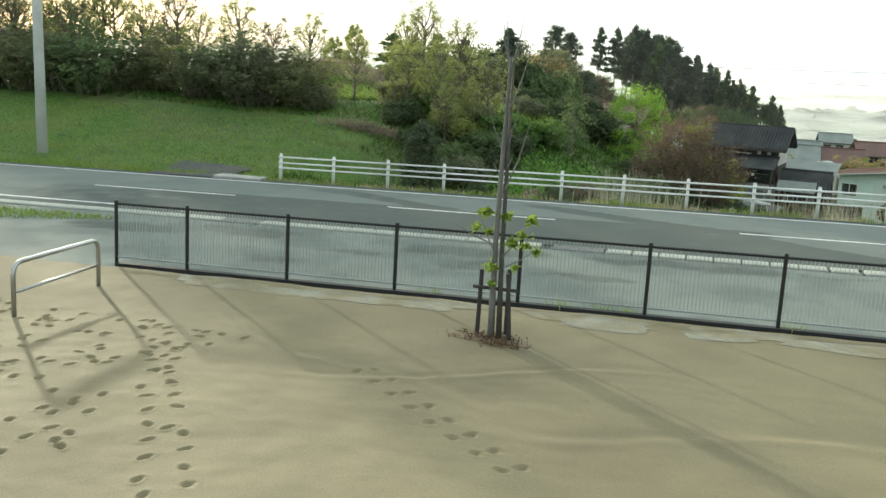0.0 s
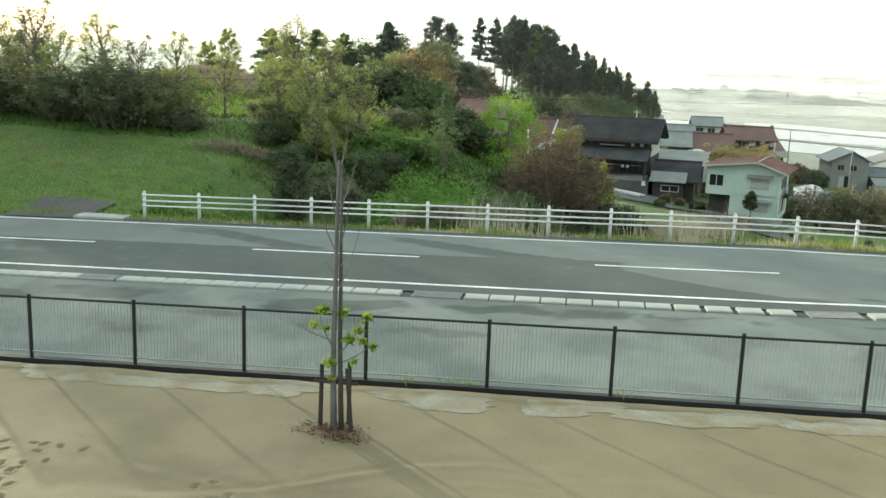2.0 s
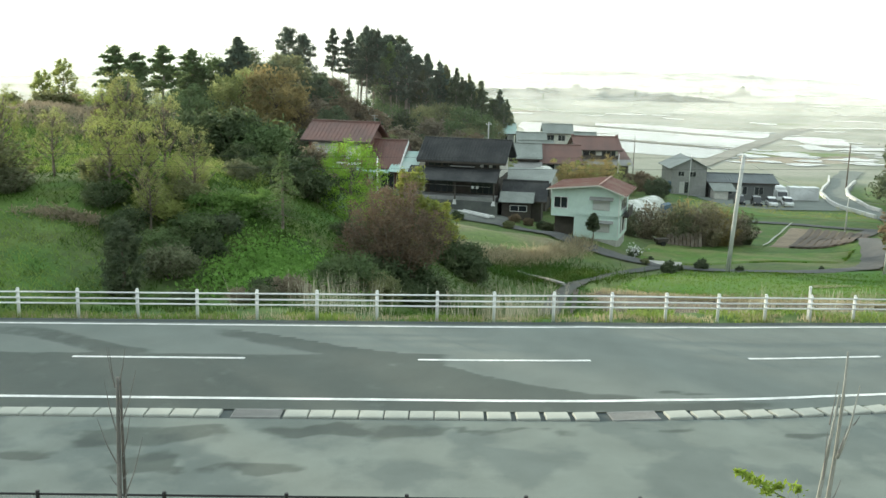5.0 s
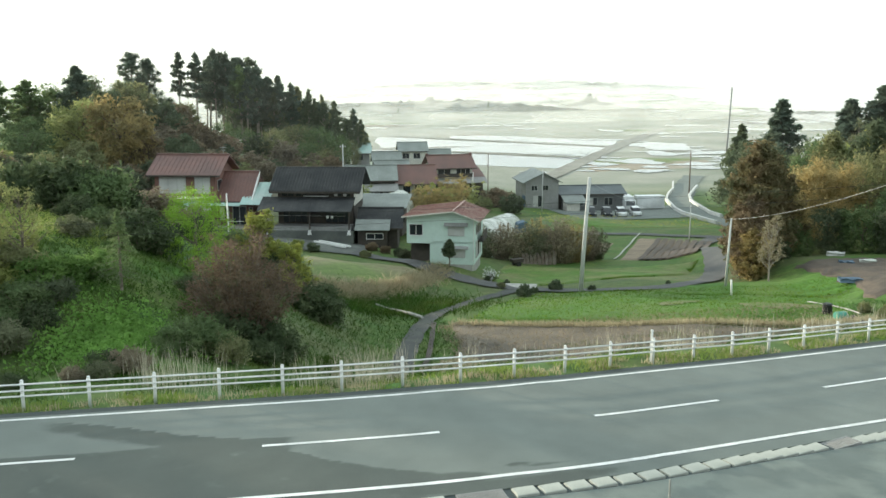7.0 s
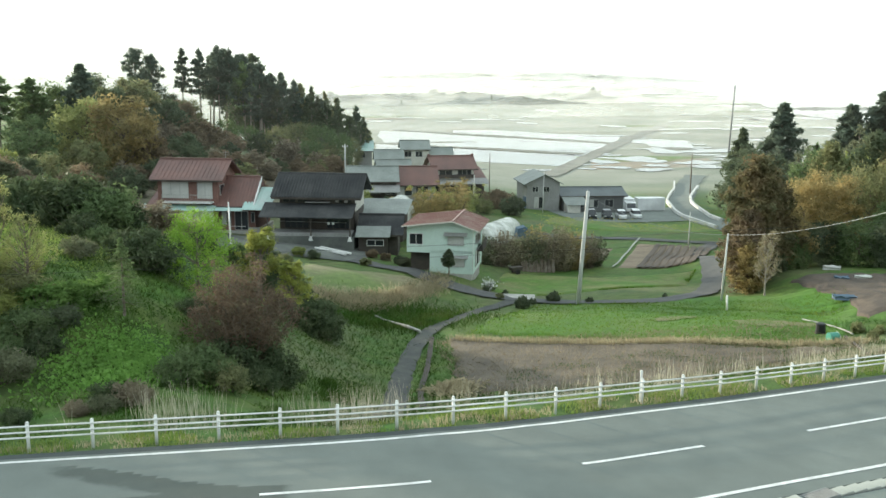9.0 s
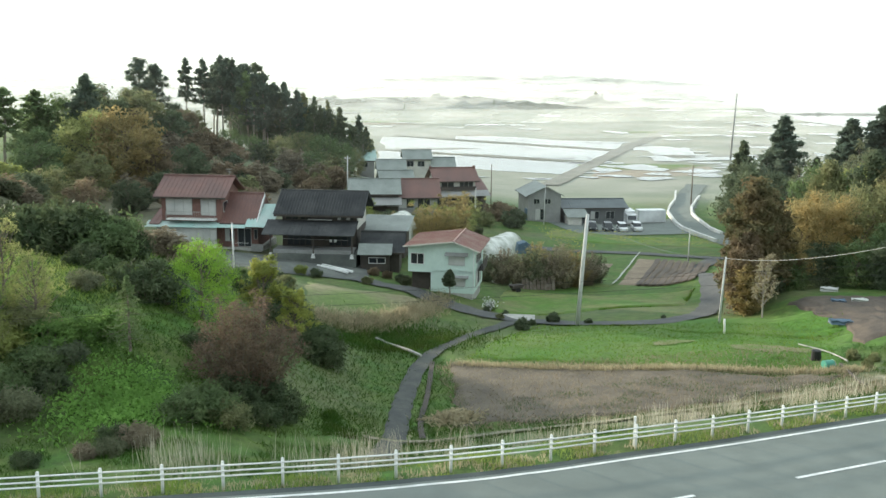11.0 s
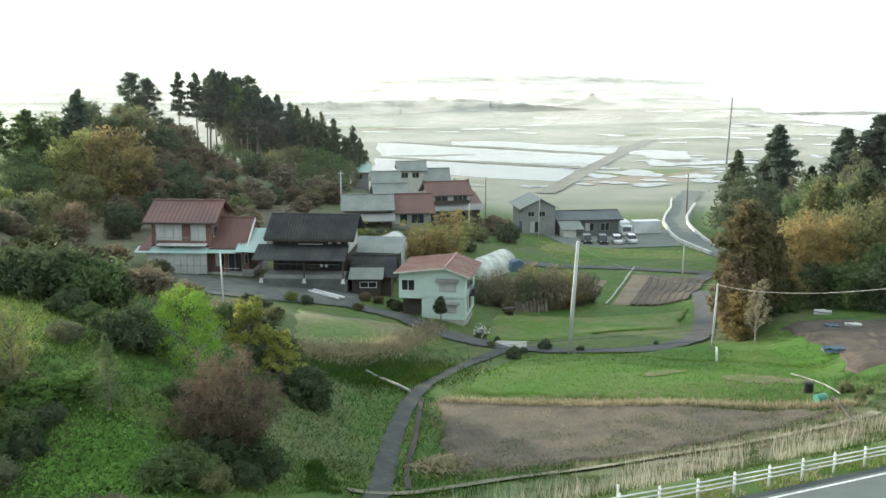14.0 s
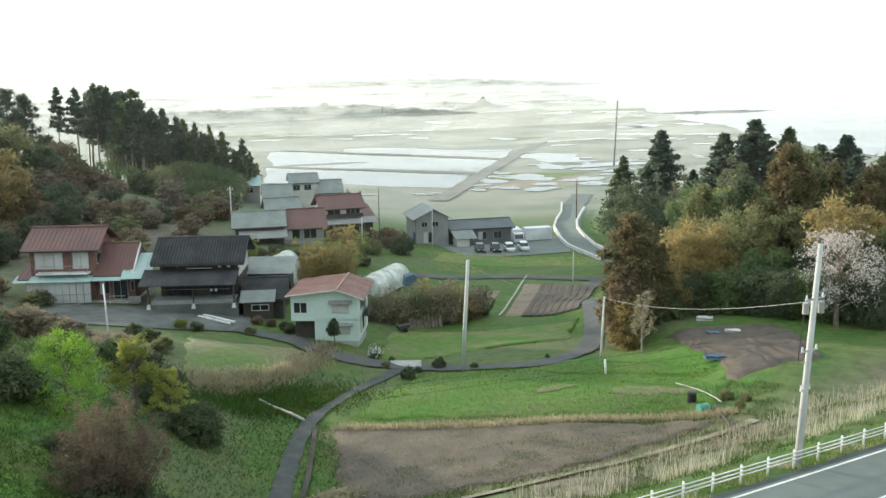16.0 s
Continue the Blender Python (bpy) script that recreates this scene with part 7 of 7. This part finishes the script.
for i, (x, y, h) in enumerate(((50.4, 61, 3.6), (52.8, 62, 4.0), (55.4, 63.5, 4.6), (58, 64.5, 5), (60.5, 62, 5), (62.5, 59, 5), (63.5, 56, 5), (65, 53.4, 5.2), (66.5, 50.5, 5), (68, 48, 5), (66, 64, 6.5), (70, 60, 7), (75, 58, 7.5), (80, 60, 8), (72, 54, 6), (86, 58, 9), (77, 52, 7), (93, 56, 9), (72, 48, 6), (79, 46, 7))):
    plant("wood_understorey", "round", 32, (M_LEAF_DARK, M_LEAF_GREEN, M_LEAF_DARK)[i % 3], x, y, h, "dark undergrowth at the edge of the wood", "shrub", "undergrowth of the wood", 1.0, 1.2, 0.42, sink=0.25)
for i, (x, y, h) in enumerate(((87, 148, 15), (95.8, 150, 19.5), (92, 146, 9), (84.5, 140, 8), (99.3, 132, 19), (105, 131, 21), (110, 128, 19.5), (104.5, 111, 17), (116, 120, 18), (101, 146, 12), (90, 138, 10), (112, 112, 15))):
    plant("tall_spruce", "conifer", 74 + i % 3, M_LEAF_PINE if i % 3 else M_LEAF_DARK, x, y, h * 1.02, "tall dark spruce rising over the wood", "tree", "spruces over the wood", 1.2 + 0.2 * (i % 3), 1.3, 0.3)
for i, (x, y, h, m) in enumerate(((80, 128, 5, M_LEAF_OLIVE), (82, 122, 6, M_LEAF_GOLD), (80, 112, 7, M_LEAF_DARK), (86, 116, 9, M_LEAF_GREEN), (90, 124, 10, M_LEAF_SAGE), (84, 104, 10, M_LEAF_OLIVE), (78, 100, 8, M_LEAF_GREEN), (96, 112, 12, M_LEAF_SUN), (100, 104, 12, M_LEAF_OLIVE))):
    plant("slope_tree", "round", 33, m, x, y, h, "rounded tree on the wooded slope", "tree", "trees on the wooded slope", 0.9, 1.4, 0.3)
for x, y, h in ((97, 124, 15), (92, 118, 13), (104, 120, 15), (90, 130, 12)):
    plant("bare_wood_tree", "bare", 86, M_LEAF_SAGE, x, y, h, "leafless tree among the spruces", "tree", "bare trees", 0.9, 1.0, 0.3, bark=M_BARK_PALE)
plant("cherry_tree", "broad", 42, M_BLOSSOM, 64.2, 49.6, 9.2, "old cherry tree in pale pink blossom", "tree", "", 1.05, 0.7, 0.2)

# ---- grasses ----
def blades(name, spots, tall, wide, material, label, seed, lean=0.35):
    """Tufts of upright blades on the land, as one growth."""
    rg = np.random.default_rng(seed)
    k = len(spots)
    base = np.array(spots)
    a = rg.uniform(0, 6.28, k)
    h = tall * rg.uniform(0.45, 1.15, k)
    side = np.stack([np.cos(a), np.sin(a), 0 * a], 1) * (wide * rg.uniform(.6, 1.3, k))[:, None]
    tip = base + np.stack([rg.normal(0, lean, k) * h, rg.normal(0, lean, k) * h, h], 1)
    mid = base * .45 + tip * .55 + np.stack([0 * h, 0 * h, h * .08], 1)
    v = np.stack([base - side, base + side, mid + side * .6, mid - side * .6, tip], 1).reshape(-1, 3)
    i = np.arange(0, 5 * k, 5)
    faces = [(q, q + 1, q + 2, q + 3) for q in i] + [(q + 3, q + 2, q + 4) for q in i]
    me = mesh_of(name, v.tolist(), faces, material)
    return tagged(new(name, me), label, "grass", "", "stuff")


r = random.Random(21)


WALKED = ((9.5, 16), (10.6, 22), (11.5, 28.5), (12.4, 34), (14.4, 42.5), (18, 50), (23.6, 57.5))


def on_path(x, y):
    """Whether a point lies on the footpath."""
    for (ax, ay), (bx, by) in zip(WALKED, WALKED[1:]):
        q = min(max(((x - ax) * (bx - ax) + (y - ay) * (by - ay)) / ((bx - ax) ** 2 + (by - ay) ** 2), 0), 1)
        if math.hypot(x - ax - q * (bx - ax), y - ay - q * (by - ay)) < 0.55:
            return True
    return False


def scatter(k, place, clump=None):
    out = []
    while len(out) < k:
        x, y = place()
        if clump and noise.noise((x * clump, y * clump, 9)) < -0.05:
            continue
        if 8 < x < 25 and on_path(x, y):
            continue
        out.append((x, y, ground_z(x, y) - .06))
    return out


M_BLADE = leaf_mat("grass_blades", (0.19, 0.29, 0.065), (0.25, 0.30, 0.09), 0.5, 0.3)
M_STRAW = leaf_mat("dead_straw", (0.46, 0.40, 0.27), (0.36, 0.31, 0.20), 0.5, 0.3)
M_WEED = leaf_mat("broad_weeds", (0.19, 0.34, 0.08), (0.14, 0.26, 0.06), 0.5)
M_TURF = leaf_mat("rough_turf", (0.036, 0.092, 0.009), (0.062, 0.10, 0.015), 0.34, 0.4)
M_FIELD = leaf_mat("meadow_grass", (0.095, 0.205, 0.02), (0.145, 0.21, 0.036), 0.45, 0.4)
M_REED = leaf_mat("bleached_reed_stems", (0.58, 0.54, 0.43), (0.46, 0.42, 0.32), 0.3, 0.3)
M_STUBBLE = leaf_mat("dead_stubble", (0.34, 0.28, 0.20), (0.25, 0.21, 0.15), 0.5, 0.3)
blades("verge_grass", scatter(16000, lambda: road_at(r.uniform(-60, 62), r.uniform(4.1, 6.0)), 0.5), 0.22, 0.018, M_BLADE, "uneven green grass along the guard rail", 1)
blades("verge_dead_grass", scatter(6000, lambda: road_at(r.uniform(-12, 62), r.uniform(4.1, 5.4)), 0.8), 0.2, 0.015, M_STRAW, "bleached dead grass along the guard rail", 2)
blades("reeds", scatter(900, lambda: road_at(r.uniform(-2, 15), r.uniform(5.6, 10)), 0.35), 1.5, 0.008, M_REED, "tall bleached reeds on the embankment", 3, 0.16)
blades("reeds", scatter(3000, lambda: road_at(r.uniform(14, 60), 7 + 9 * r.random() ** 1.4), 0.3), 1.3, 0.01, M_REED, "tall bleached reeds below the guard rail", 4, 0.18)
blades("embankment_grass", scatter(36000, lambda: road_at(r.uniform(-12, 60), r.uniform(6, 26)), 0.5), 0.3, 0.016, M_TURF, "long green grass on the embankment", 5, 0.9)
blades("bank_grass", scatter(22000, lambda: (r.uniform(-45, -8), r.uniform(4.6, 19))), 0.16, 0.022, M_BLADE, "short green grass on the bank", 6, 1.0)
blades("corner_grass", [(x, y, ground_z(x, y)) for x, y in ((r.uniform(-22, -9.2), r.uniform(-9.6, -5.4)) for _ in range(9000)) if x < -10.5 and (x + 9.2) * .35 < y + 5.4 < 3 and y < -5.3 and y > -9.6 - (x + 9.2) * .1], 0.13, 0.016, M_BLADE, "low green grass at the road corner", 7, 0.8)
blades("slope_grass", scatter(46000, lambda: (r.uniform(-30, 16), r.uniform(20, 52))), 0.26, 0.02, M_TURF, "rough green grass on the hillside", 8, 1.1)
# Paler blades over the turf stand in for sunlight on the hump.
blades("hump_grass", scatter(26000, lambda: (r.uniform(-34, -5), r.uniform(26, 50))), 0.3, 0.026, M_BLADE, "yellow-green grass on the hump, paler to stand for sunlight", 18, 1.0)
blades("slope_dry_grass", scatter(14000, lambda: (r.uniform(-30, 0), r.uniform(44, 66))), 0.5, 0.04, M_STUBBLE, "dry tangled grass on the hillside", 9, 1.0)
blades("field_stubble", [(x, y, z + .04) for x, y, z in scatter(9000, lambda: (r.uniform(15, 43), r.uniform(24, 41)))], 0.28, 0.03, M_STUBBLE, "dead stubble lying in the fallow field", 10, 1.1)
blades("field_margin", scatter(4000, lambda: (lambda q: (16.6 + 27.4 * q + r.uniform(-.6, .6), 41.3 - 8.6 * q + r.uniform(-.6, .6)))(r.random())), 0.5, 0.03, M_STRAW, "bleached grass along the fallow field", 11)
blades("bank_dry_grass", scatter(5000, lambda: (lambda q: (6 + 13 * q + r.gauss(0, .6), 54.6 + 9.5 * q * q + r.gauss(0, 1.1)))(r.random())), 0.6, 0.035, M_STRAW, "bleached dry grass along the top of the bank", 12, 0.8)
blades("bank_green", scatter(9000, lambda: (r.gauss(13, 3.4), r.gauss(51, 2.6))), 0.5, 0.035, M_TURF, "rough growth on the bank above the footpath", 16, 0.9)
weeds = np.array([(x, -11.86 + 0.02 * math.sin(9 * x), fence_z(x) - .3) for x in (r.choice((1.9, 2.1, 3.0, 2.6, -0.2, 5.5)) + r.gauss(0, .07) for _ in range(260))])
blades("fence_weeds", [tuple(p + np.array((0, r.uniform(-.05, .05), 0.05))) for p in weeds], 0.4, 0.012, M_BLADE, "small green weeds at the fence's foot", 13)
rg = np.random.default_rng(14)
spots = np.array(scatter(5200, lambda: (r.gauss(-2.4, 1.6), r.gauss(16.6, 1.7)))) + np.array((0, 0, .25))
spots[:, 2] += rg.uniform(-.15, .2, len(spots))
tagged(new("broadleaf_weeds", leaf_cloud("broadleaf_weeds", spots, 0.17, M_WEED, 0.0, rg, 1.3, True)), "broad-leaved bright green weeds in the hollow", "weeds", "", "stuff")
spots = np.array(scatter(1700, lambda: (r.uniform(44, 72), r.uniform(116, 136)), 0.1)) + np.array((0, 0, .35))
M_YELLOW = mat("yellow_flowers", (0.6, 0.55, 0.08), rough=0.8, bump=0)
tagged(new("yellow_flowers", leaf_cloud("yellow_flowers", spots, 0.15, M_YELLOW, 0.0, rg, 1.0)), "yellow flowers dotted over the grass", "flowers", "", "stuff")

rg = np.random.default_rng(15)
sp = rg.normal((14.6, 26.9, 0), (0.8, 0.6, 0.1), (700, 3))
sp[:, 2] = [ground_z(a, b_) + .1 + abs(c_) * 2.5 * math.exp(-((a - 14.6) ** 2 + (b_ - 26.9) ** 2)) for a, b_, c_ in sp]
tagged(new("straw_heap", leaf_cloud("straw_heap", sp, 0.22, M_STRAW, 0, rg, 3.0)), "heap of bleached straw at the field corner", "straw", "", "stuff")

sp = rg.normal((-12.4, 18.6, 0), (1.3, 0.25, 0.05), (900, 3))
sp[:, 2] = [ground_z(a, b_) + .05 + abs(c_) * 2.0 for a, b_, c_ in sp]
tagged(new("brushwood_heap", leaf_cloud("brushwood_heap", sp, 0.1, M_STUBBLE, 0, rg, 4.0)), "heap of cut brown brushwood on the bank", "debris", "", "stuff")

blades("field_grass", [(x, y, z + .05) for x, y, z in scatter(16000, lambda: (lambda a, b: (17.5 + 25 * a + 9 * b, 43 - 8.5 * a + 14 * b))(r.random(), r.random()))], 0.2, 0.03, M_FIELD, "tufts of grass standing in the green field", 17, 0.9)

blades("lawn_grass", scatter(12000, lambda: (lambda a, b: (23 + 21 * a + 4.5 * a * b + 4 * b * (1 - a), 63 + 3 * a + 8 * a * b + 13 * b * (1 - a)))(r.random(), r.random()), 0.2), 0.16, 0.035, M_FIELD, "tufts of fresh grass on the patchy lawn", 19, 0.9)

# ---- the plain ----
M_MUD = mat("grey_mud", (0.24, 0.235, 0.20), second=(0.18, 0.18, 0.155), scale=0.2, fine=2, mix_scale=0.02)
M_EARTH = mat("brown_earth", (0.30, 0.25, 0.185), second=(0.22, 0.195, 0.145), scale=0.2, fine=2, mix_scale=0.04)
FLAT = -18.0


def flat_plot(name, corners, material, lift, label, category="water"):
    k = 14
    (ax, ay), (bx, by), (cx, cy), (dx, dy) = corners
    edge = []
    for (px, py), (qx, qy) in zip(corners, corners[1:] + corners[:1]):
        for i in range(k):
            t = i / k
            x, y = px + (qx - px) * t, py + (qy - py) * t
            edge.append((x + 3 * noise.noise((x * .05, y * .05, 1)), y + 5 * noise.noise((x * .05, y * .05, 7)), FLAT + lift))
    return tagged(new(name, mesh_of(name, edge, [tuple(range(len(edge)))], material)), label, category, "", "structure")


flat_plot("flooded_field", ((68.3, 415.3), (136.3, 368.2), (121, 338.5), (65.9, 389.2)), M_WATER, 0.05, "far flooded paddy mirroring the pale sky")
flat_plot("flooded_field", ((34.9, 403.5), (116.4, 329.5), (98.6, 290.3), (30.9, 342.6)), M_WATER, 0.05, "wide flooded paddy mirroring the pale sky")
flat_plot("flooded_field", ((30.2, 333.3), (95.3, 283.5), (77.9, 252.6), (27.2, 287.7)), M_WATER, 0.05, "flooded paddy mirroring the pale sky")
flat_plot("mud_flat", ((38, 205), (92, 196), (98, 228), (36, 236)), M_MUD, 0.03, "grey levelled ground below the village", "ground")
flat_plot("earth_patch", ((93, 266), (134, 275), (108, 209), (74, 222)), M_EARTH, 0.03, "bare brown earth with puddles", "ground")
ribbon("dyke", ((68.2, 226.4), (72.5, 234.3), (95.2, 279.8), (120.1, 328.7), (144.9, 375.3), (179, 438)), 5.6, M_MUD, 0.18, "low straight dyke track across the plain", "dyke")
for i, (x, y, rx, ry) in enumerate(((140, 334, 14, 16), (95, 266, 5, 6), (110, 271, 8, 8), (94, 248, 5, 3.5), (103, 241, 6, 4), (124, 260, 8, 4), (128, 300, 6, 9), (150, 300, 14, 7))):
    flat_patch("puddle", x, y, rx, ry, M_WATER, 560 + i, 0.15, "flood water lying on bare earth", "water")
r = random.Random(33)
for i in range(14):
    x, y = r.uniform(92, 150), r.uniform(232, 330)
    if x < 66 + (y - 222) * .5 + 12:
        x += 30
    flat_patch("puddle", x, y, r.uniform(1.5, 5), r.uniform(1.2, 4), M_WATER, 500 + i, 0.14, "flood water lying on bare earth", "water", turn=r.uniform(-.5, .5))
for i in range(150):
    y = 240 + 800 * r.random() ** 1.4
    x = r.uniform(-0.05, 0.62) * y + 10
    if y < 440 and x < 36 + (y - 250) * .6 + 30 and y > 250:
        x += 90
    flat_patch("puddle", x, y, r.uniform(2, 9) * y / 330, r.uniform(1.6, 6) * (y / 330) ** 1.4, M_WATER, 300 + i, 0.12, "shallow flood water lying on the plain", "water")
for i in range(26):
    y = 250 + 600 * r.random()
    x = r.uniform(-0.02, 0.6) * y
    flat_patch("earth_patch", x, y, r.uniform(10, 26), r.uniform(4, 9), (M_EARTH, M_MUD, M_LAWN_MIX)[i % 3], 400 + i, 0.07, "bare or weedy strip of the plain", "ground")
for a, b in (((20, 345), (97.5, 286.5)), ((40, 408), (119, 334))):
    ribbon("paddy_bank", (a, ((a[0] + b[0]) / 2, (a[1] + b[1]) / 2), b), 2.4, M_MUD, 0.3, "low earth bank between flooded paddies", "bank")


def hill(name, x0, x1, y, tops, deep, material, label):
    """A long low hill, by its skyline from x0 to x1."""
    k, verts = 180, []
    for i in range(k + 1):
        q = i / k
        x = x0 + (x1 - x0) * q
        t = ramp_at([(j / (len(tops) - 1), v) for j, v in enumerate(tops)], q)
        t *= 1 + 0.25 * noise.noise((x * 0.02, y, 0)) + 0.4 * noise.noise((x * 0.09, y, 3)) + 0.3 * noise.noise((x * 0.3, y, 6))
        for dy, h in ((-deep, 0), (-deep * .45, .7), (0, 1), (deep * .5, .6), (deep, 0)):
            verts.append((x, y + dy, FLAT - .5 + t * h))
    faces = [(i * 5 + j, i * 5 + j + 1, (i + 1) * 5 + j + 1, (i + 1) * 5 + j) for i in range(k) for j in range(4)]
    return tagged(new(name, mesh_of(name, verts, faces, material, True)), label, "hill", "", "structure")


M_FAR_WOOD = mat("far_woods", (0.05, 0.065, 0.045), second=(0.075, 0.085, 0.06), scale=0.05, fine=0.4, mix_scale=0.01, bump=0.4)
hill("far_ridge", 60, 700, 1600, (1, 10, 13, 12, 14, 10, 6, 1), 60, M_FAR_WOOD, "long low ridge beyond the misty plain")
hill("tree_belt", -60, 210, 690, (2, 5, 8, 6, 9, 7, 5, 1), 12, M_FAR_WOOD, "belt of trees across the misty plain")
hill("knoll", 200, 262, 745, (0.5, 2, 4, 11, 5, 3, 0.5), 16, M_FAR_WOOD, "small dark knoll rising from the mist")
hill("sand_spit", 318, 420, 610, (.6, 1.6, 2.0, 1.5, 1.9, 1.4, .6), 5, M_FAR_WOOD, "thin dark spit of land in the sea")
sheet("sea", steps((0, 2700, 120)), steps((200, 4200, 25)), lambda u, v: (u + 248 + (v - 290) * .24 + (16 * noise.noise((v * .012, 0, 2)) + 8 * noise.noise((v * .05, 0, 5)) if u < 10 else 0), v), M_WATER, 0.3, "calm pale sea beyond the plain", "sea")
for i, (x, y, h) in enumerate(((131, 655, 8), (118, 705, 10), (205, 770, 9), (250, 790, 9), (62, 600, 6))):
    plant("far_pine", "pine", 91 + i % 3, M_LEAF_PINE, x, y, h, "lone surviving pine on the plain", "tree", "lone pines on the plain", 0.5, 0.5, 0.4, bark=M_BARK_PALE)

# ---- mist and haze over the plain, on upright sheets ----
def mist_mat(name, dense, top, seed):
    """A see-through white sheet standing in for mist and haze, thinning out upwards: lets light by and scatters the
    rest.
    """
    m = bpy.data.materials.new(name)
    m.use_nodes = True
    n, l = m.node_tree.nodes, m.node_tree.links
    n.remove(n["Principled BSDF"])
    out = n["Material Output"]
    co, sep, nz = n.new("ShaderNodeTexCoord"), n.new("ShaderNodeSeparateXYZ"), n.new("ShaderNodeTexNoise")
    mp = n.new("ShaderNodeMapping")
    mp.inputs["Location"].default_value, mp.inputs["Scale"].default_value = (seed, 0, seed), (0.006, 0.006, 0.05)
    l.new(co.outputs["Object"], mp.inputs["Vector"]), l.new(mp.outputs[0], nz.inputs["Vector"]), l.new(co.outputs["Object"], sep.inputs[0])
    nz.inputs["Detail"].default_value = 5
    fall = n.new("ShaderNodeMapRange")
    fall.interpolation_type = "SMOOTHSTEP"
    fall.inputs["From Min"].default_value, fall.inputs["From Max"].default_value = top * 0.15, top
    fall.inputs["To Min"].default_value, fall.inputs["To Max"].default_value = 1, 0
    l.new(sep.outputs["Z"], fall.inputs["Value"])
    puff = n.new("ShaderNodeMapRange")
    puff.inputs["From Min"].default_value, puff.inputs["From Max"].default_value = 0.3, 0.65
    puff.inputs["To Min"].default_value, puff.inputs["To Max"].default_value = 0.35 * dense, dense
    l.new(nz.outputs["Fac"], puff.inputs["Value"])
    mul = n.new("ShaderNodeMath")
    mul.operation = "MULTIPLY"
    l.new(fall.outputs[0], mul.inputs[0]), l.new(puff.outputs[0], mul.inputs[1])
    clear, white, thru, body, mix = n.new("ShaderNodeBsdfTransparent"), n.new("ShaderNodeBsdfDiffuse"), n.new("ShaderNodeBsdfTranslucent"), n.new("ShaderNodeMixShader"), n.new("ShaderNodeMixShader")
    for s in (white, thru):
        s.inputs["Color"].default_value = (0.95, 0.97, 0.96, 1)
    body.inputs["Fac"].default_value = 0.5
    l.new(white.outputs[0], body.inputs[1]), l.new(thru.outputs[0], body.inputs[2])
    l.new(mul.outputs[0], mix.inputs["Fac"]), l.new(clear.outputs[0], mix.inputs[1]), l.new(body.outputs[0], mix.inputs[2])
    l.new(mix.outputs[0], out.inputs["Surface"])
    return m


# Sheets thicken with distance for haze; the two nearest faintly whiten the dark woods.
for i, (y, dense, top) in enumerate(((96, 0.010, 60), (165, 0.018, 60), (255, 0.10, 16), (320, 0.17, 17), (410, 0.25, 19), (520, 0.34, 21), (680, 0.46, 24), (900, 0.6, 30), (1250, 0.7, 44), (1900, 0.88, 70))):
    v, f, k = [], [], 24
    wide = y * 1.6
    for j in range(k + 1):
        x = -wide + 2 * wide * j / k + 0.25 * y
        yy = y + 0.04 * y * math.sin(j * 1.1 + i)
        v += [(x, yy, -2), (x, yy, top)]
    f = [(2 * j, 2 * j + 2, 2 * j + 3, 2 * j + 1) for j in range(k)]
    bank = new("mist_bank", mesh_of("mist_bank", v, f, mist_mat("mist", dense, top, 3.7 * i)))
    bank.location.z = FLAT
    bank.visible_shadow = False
    tagged(bank, "upright white sheet standing in for morning mist and distance haze", "mist", "", "stuff")
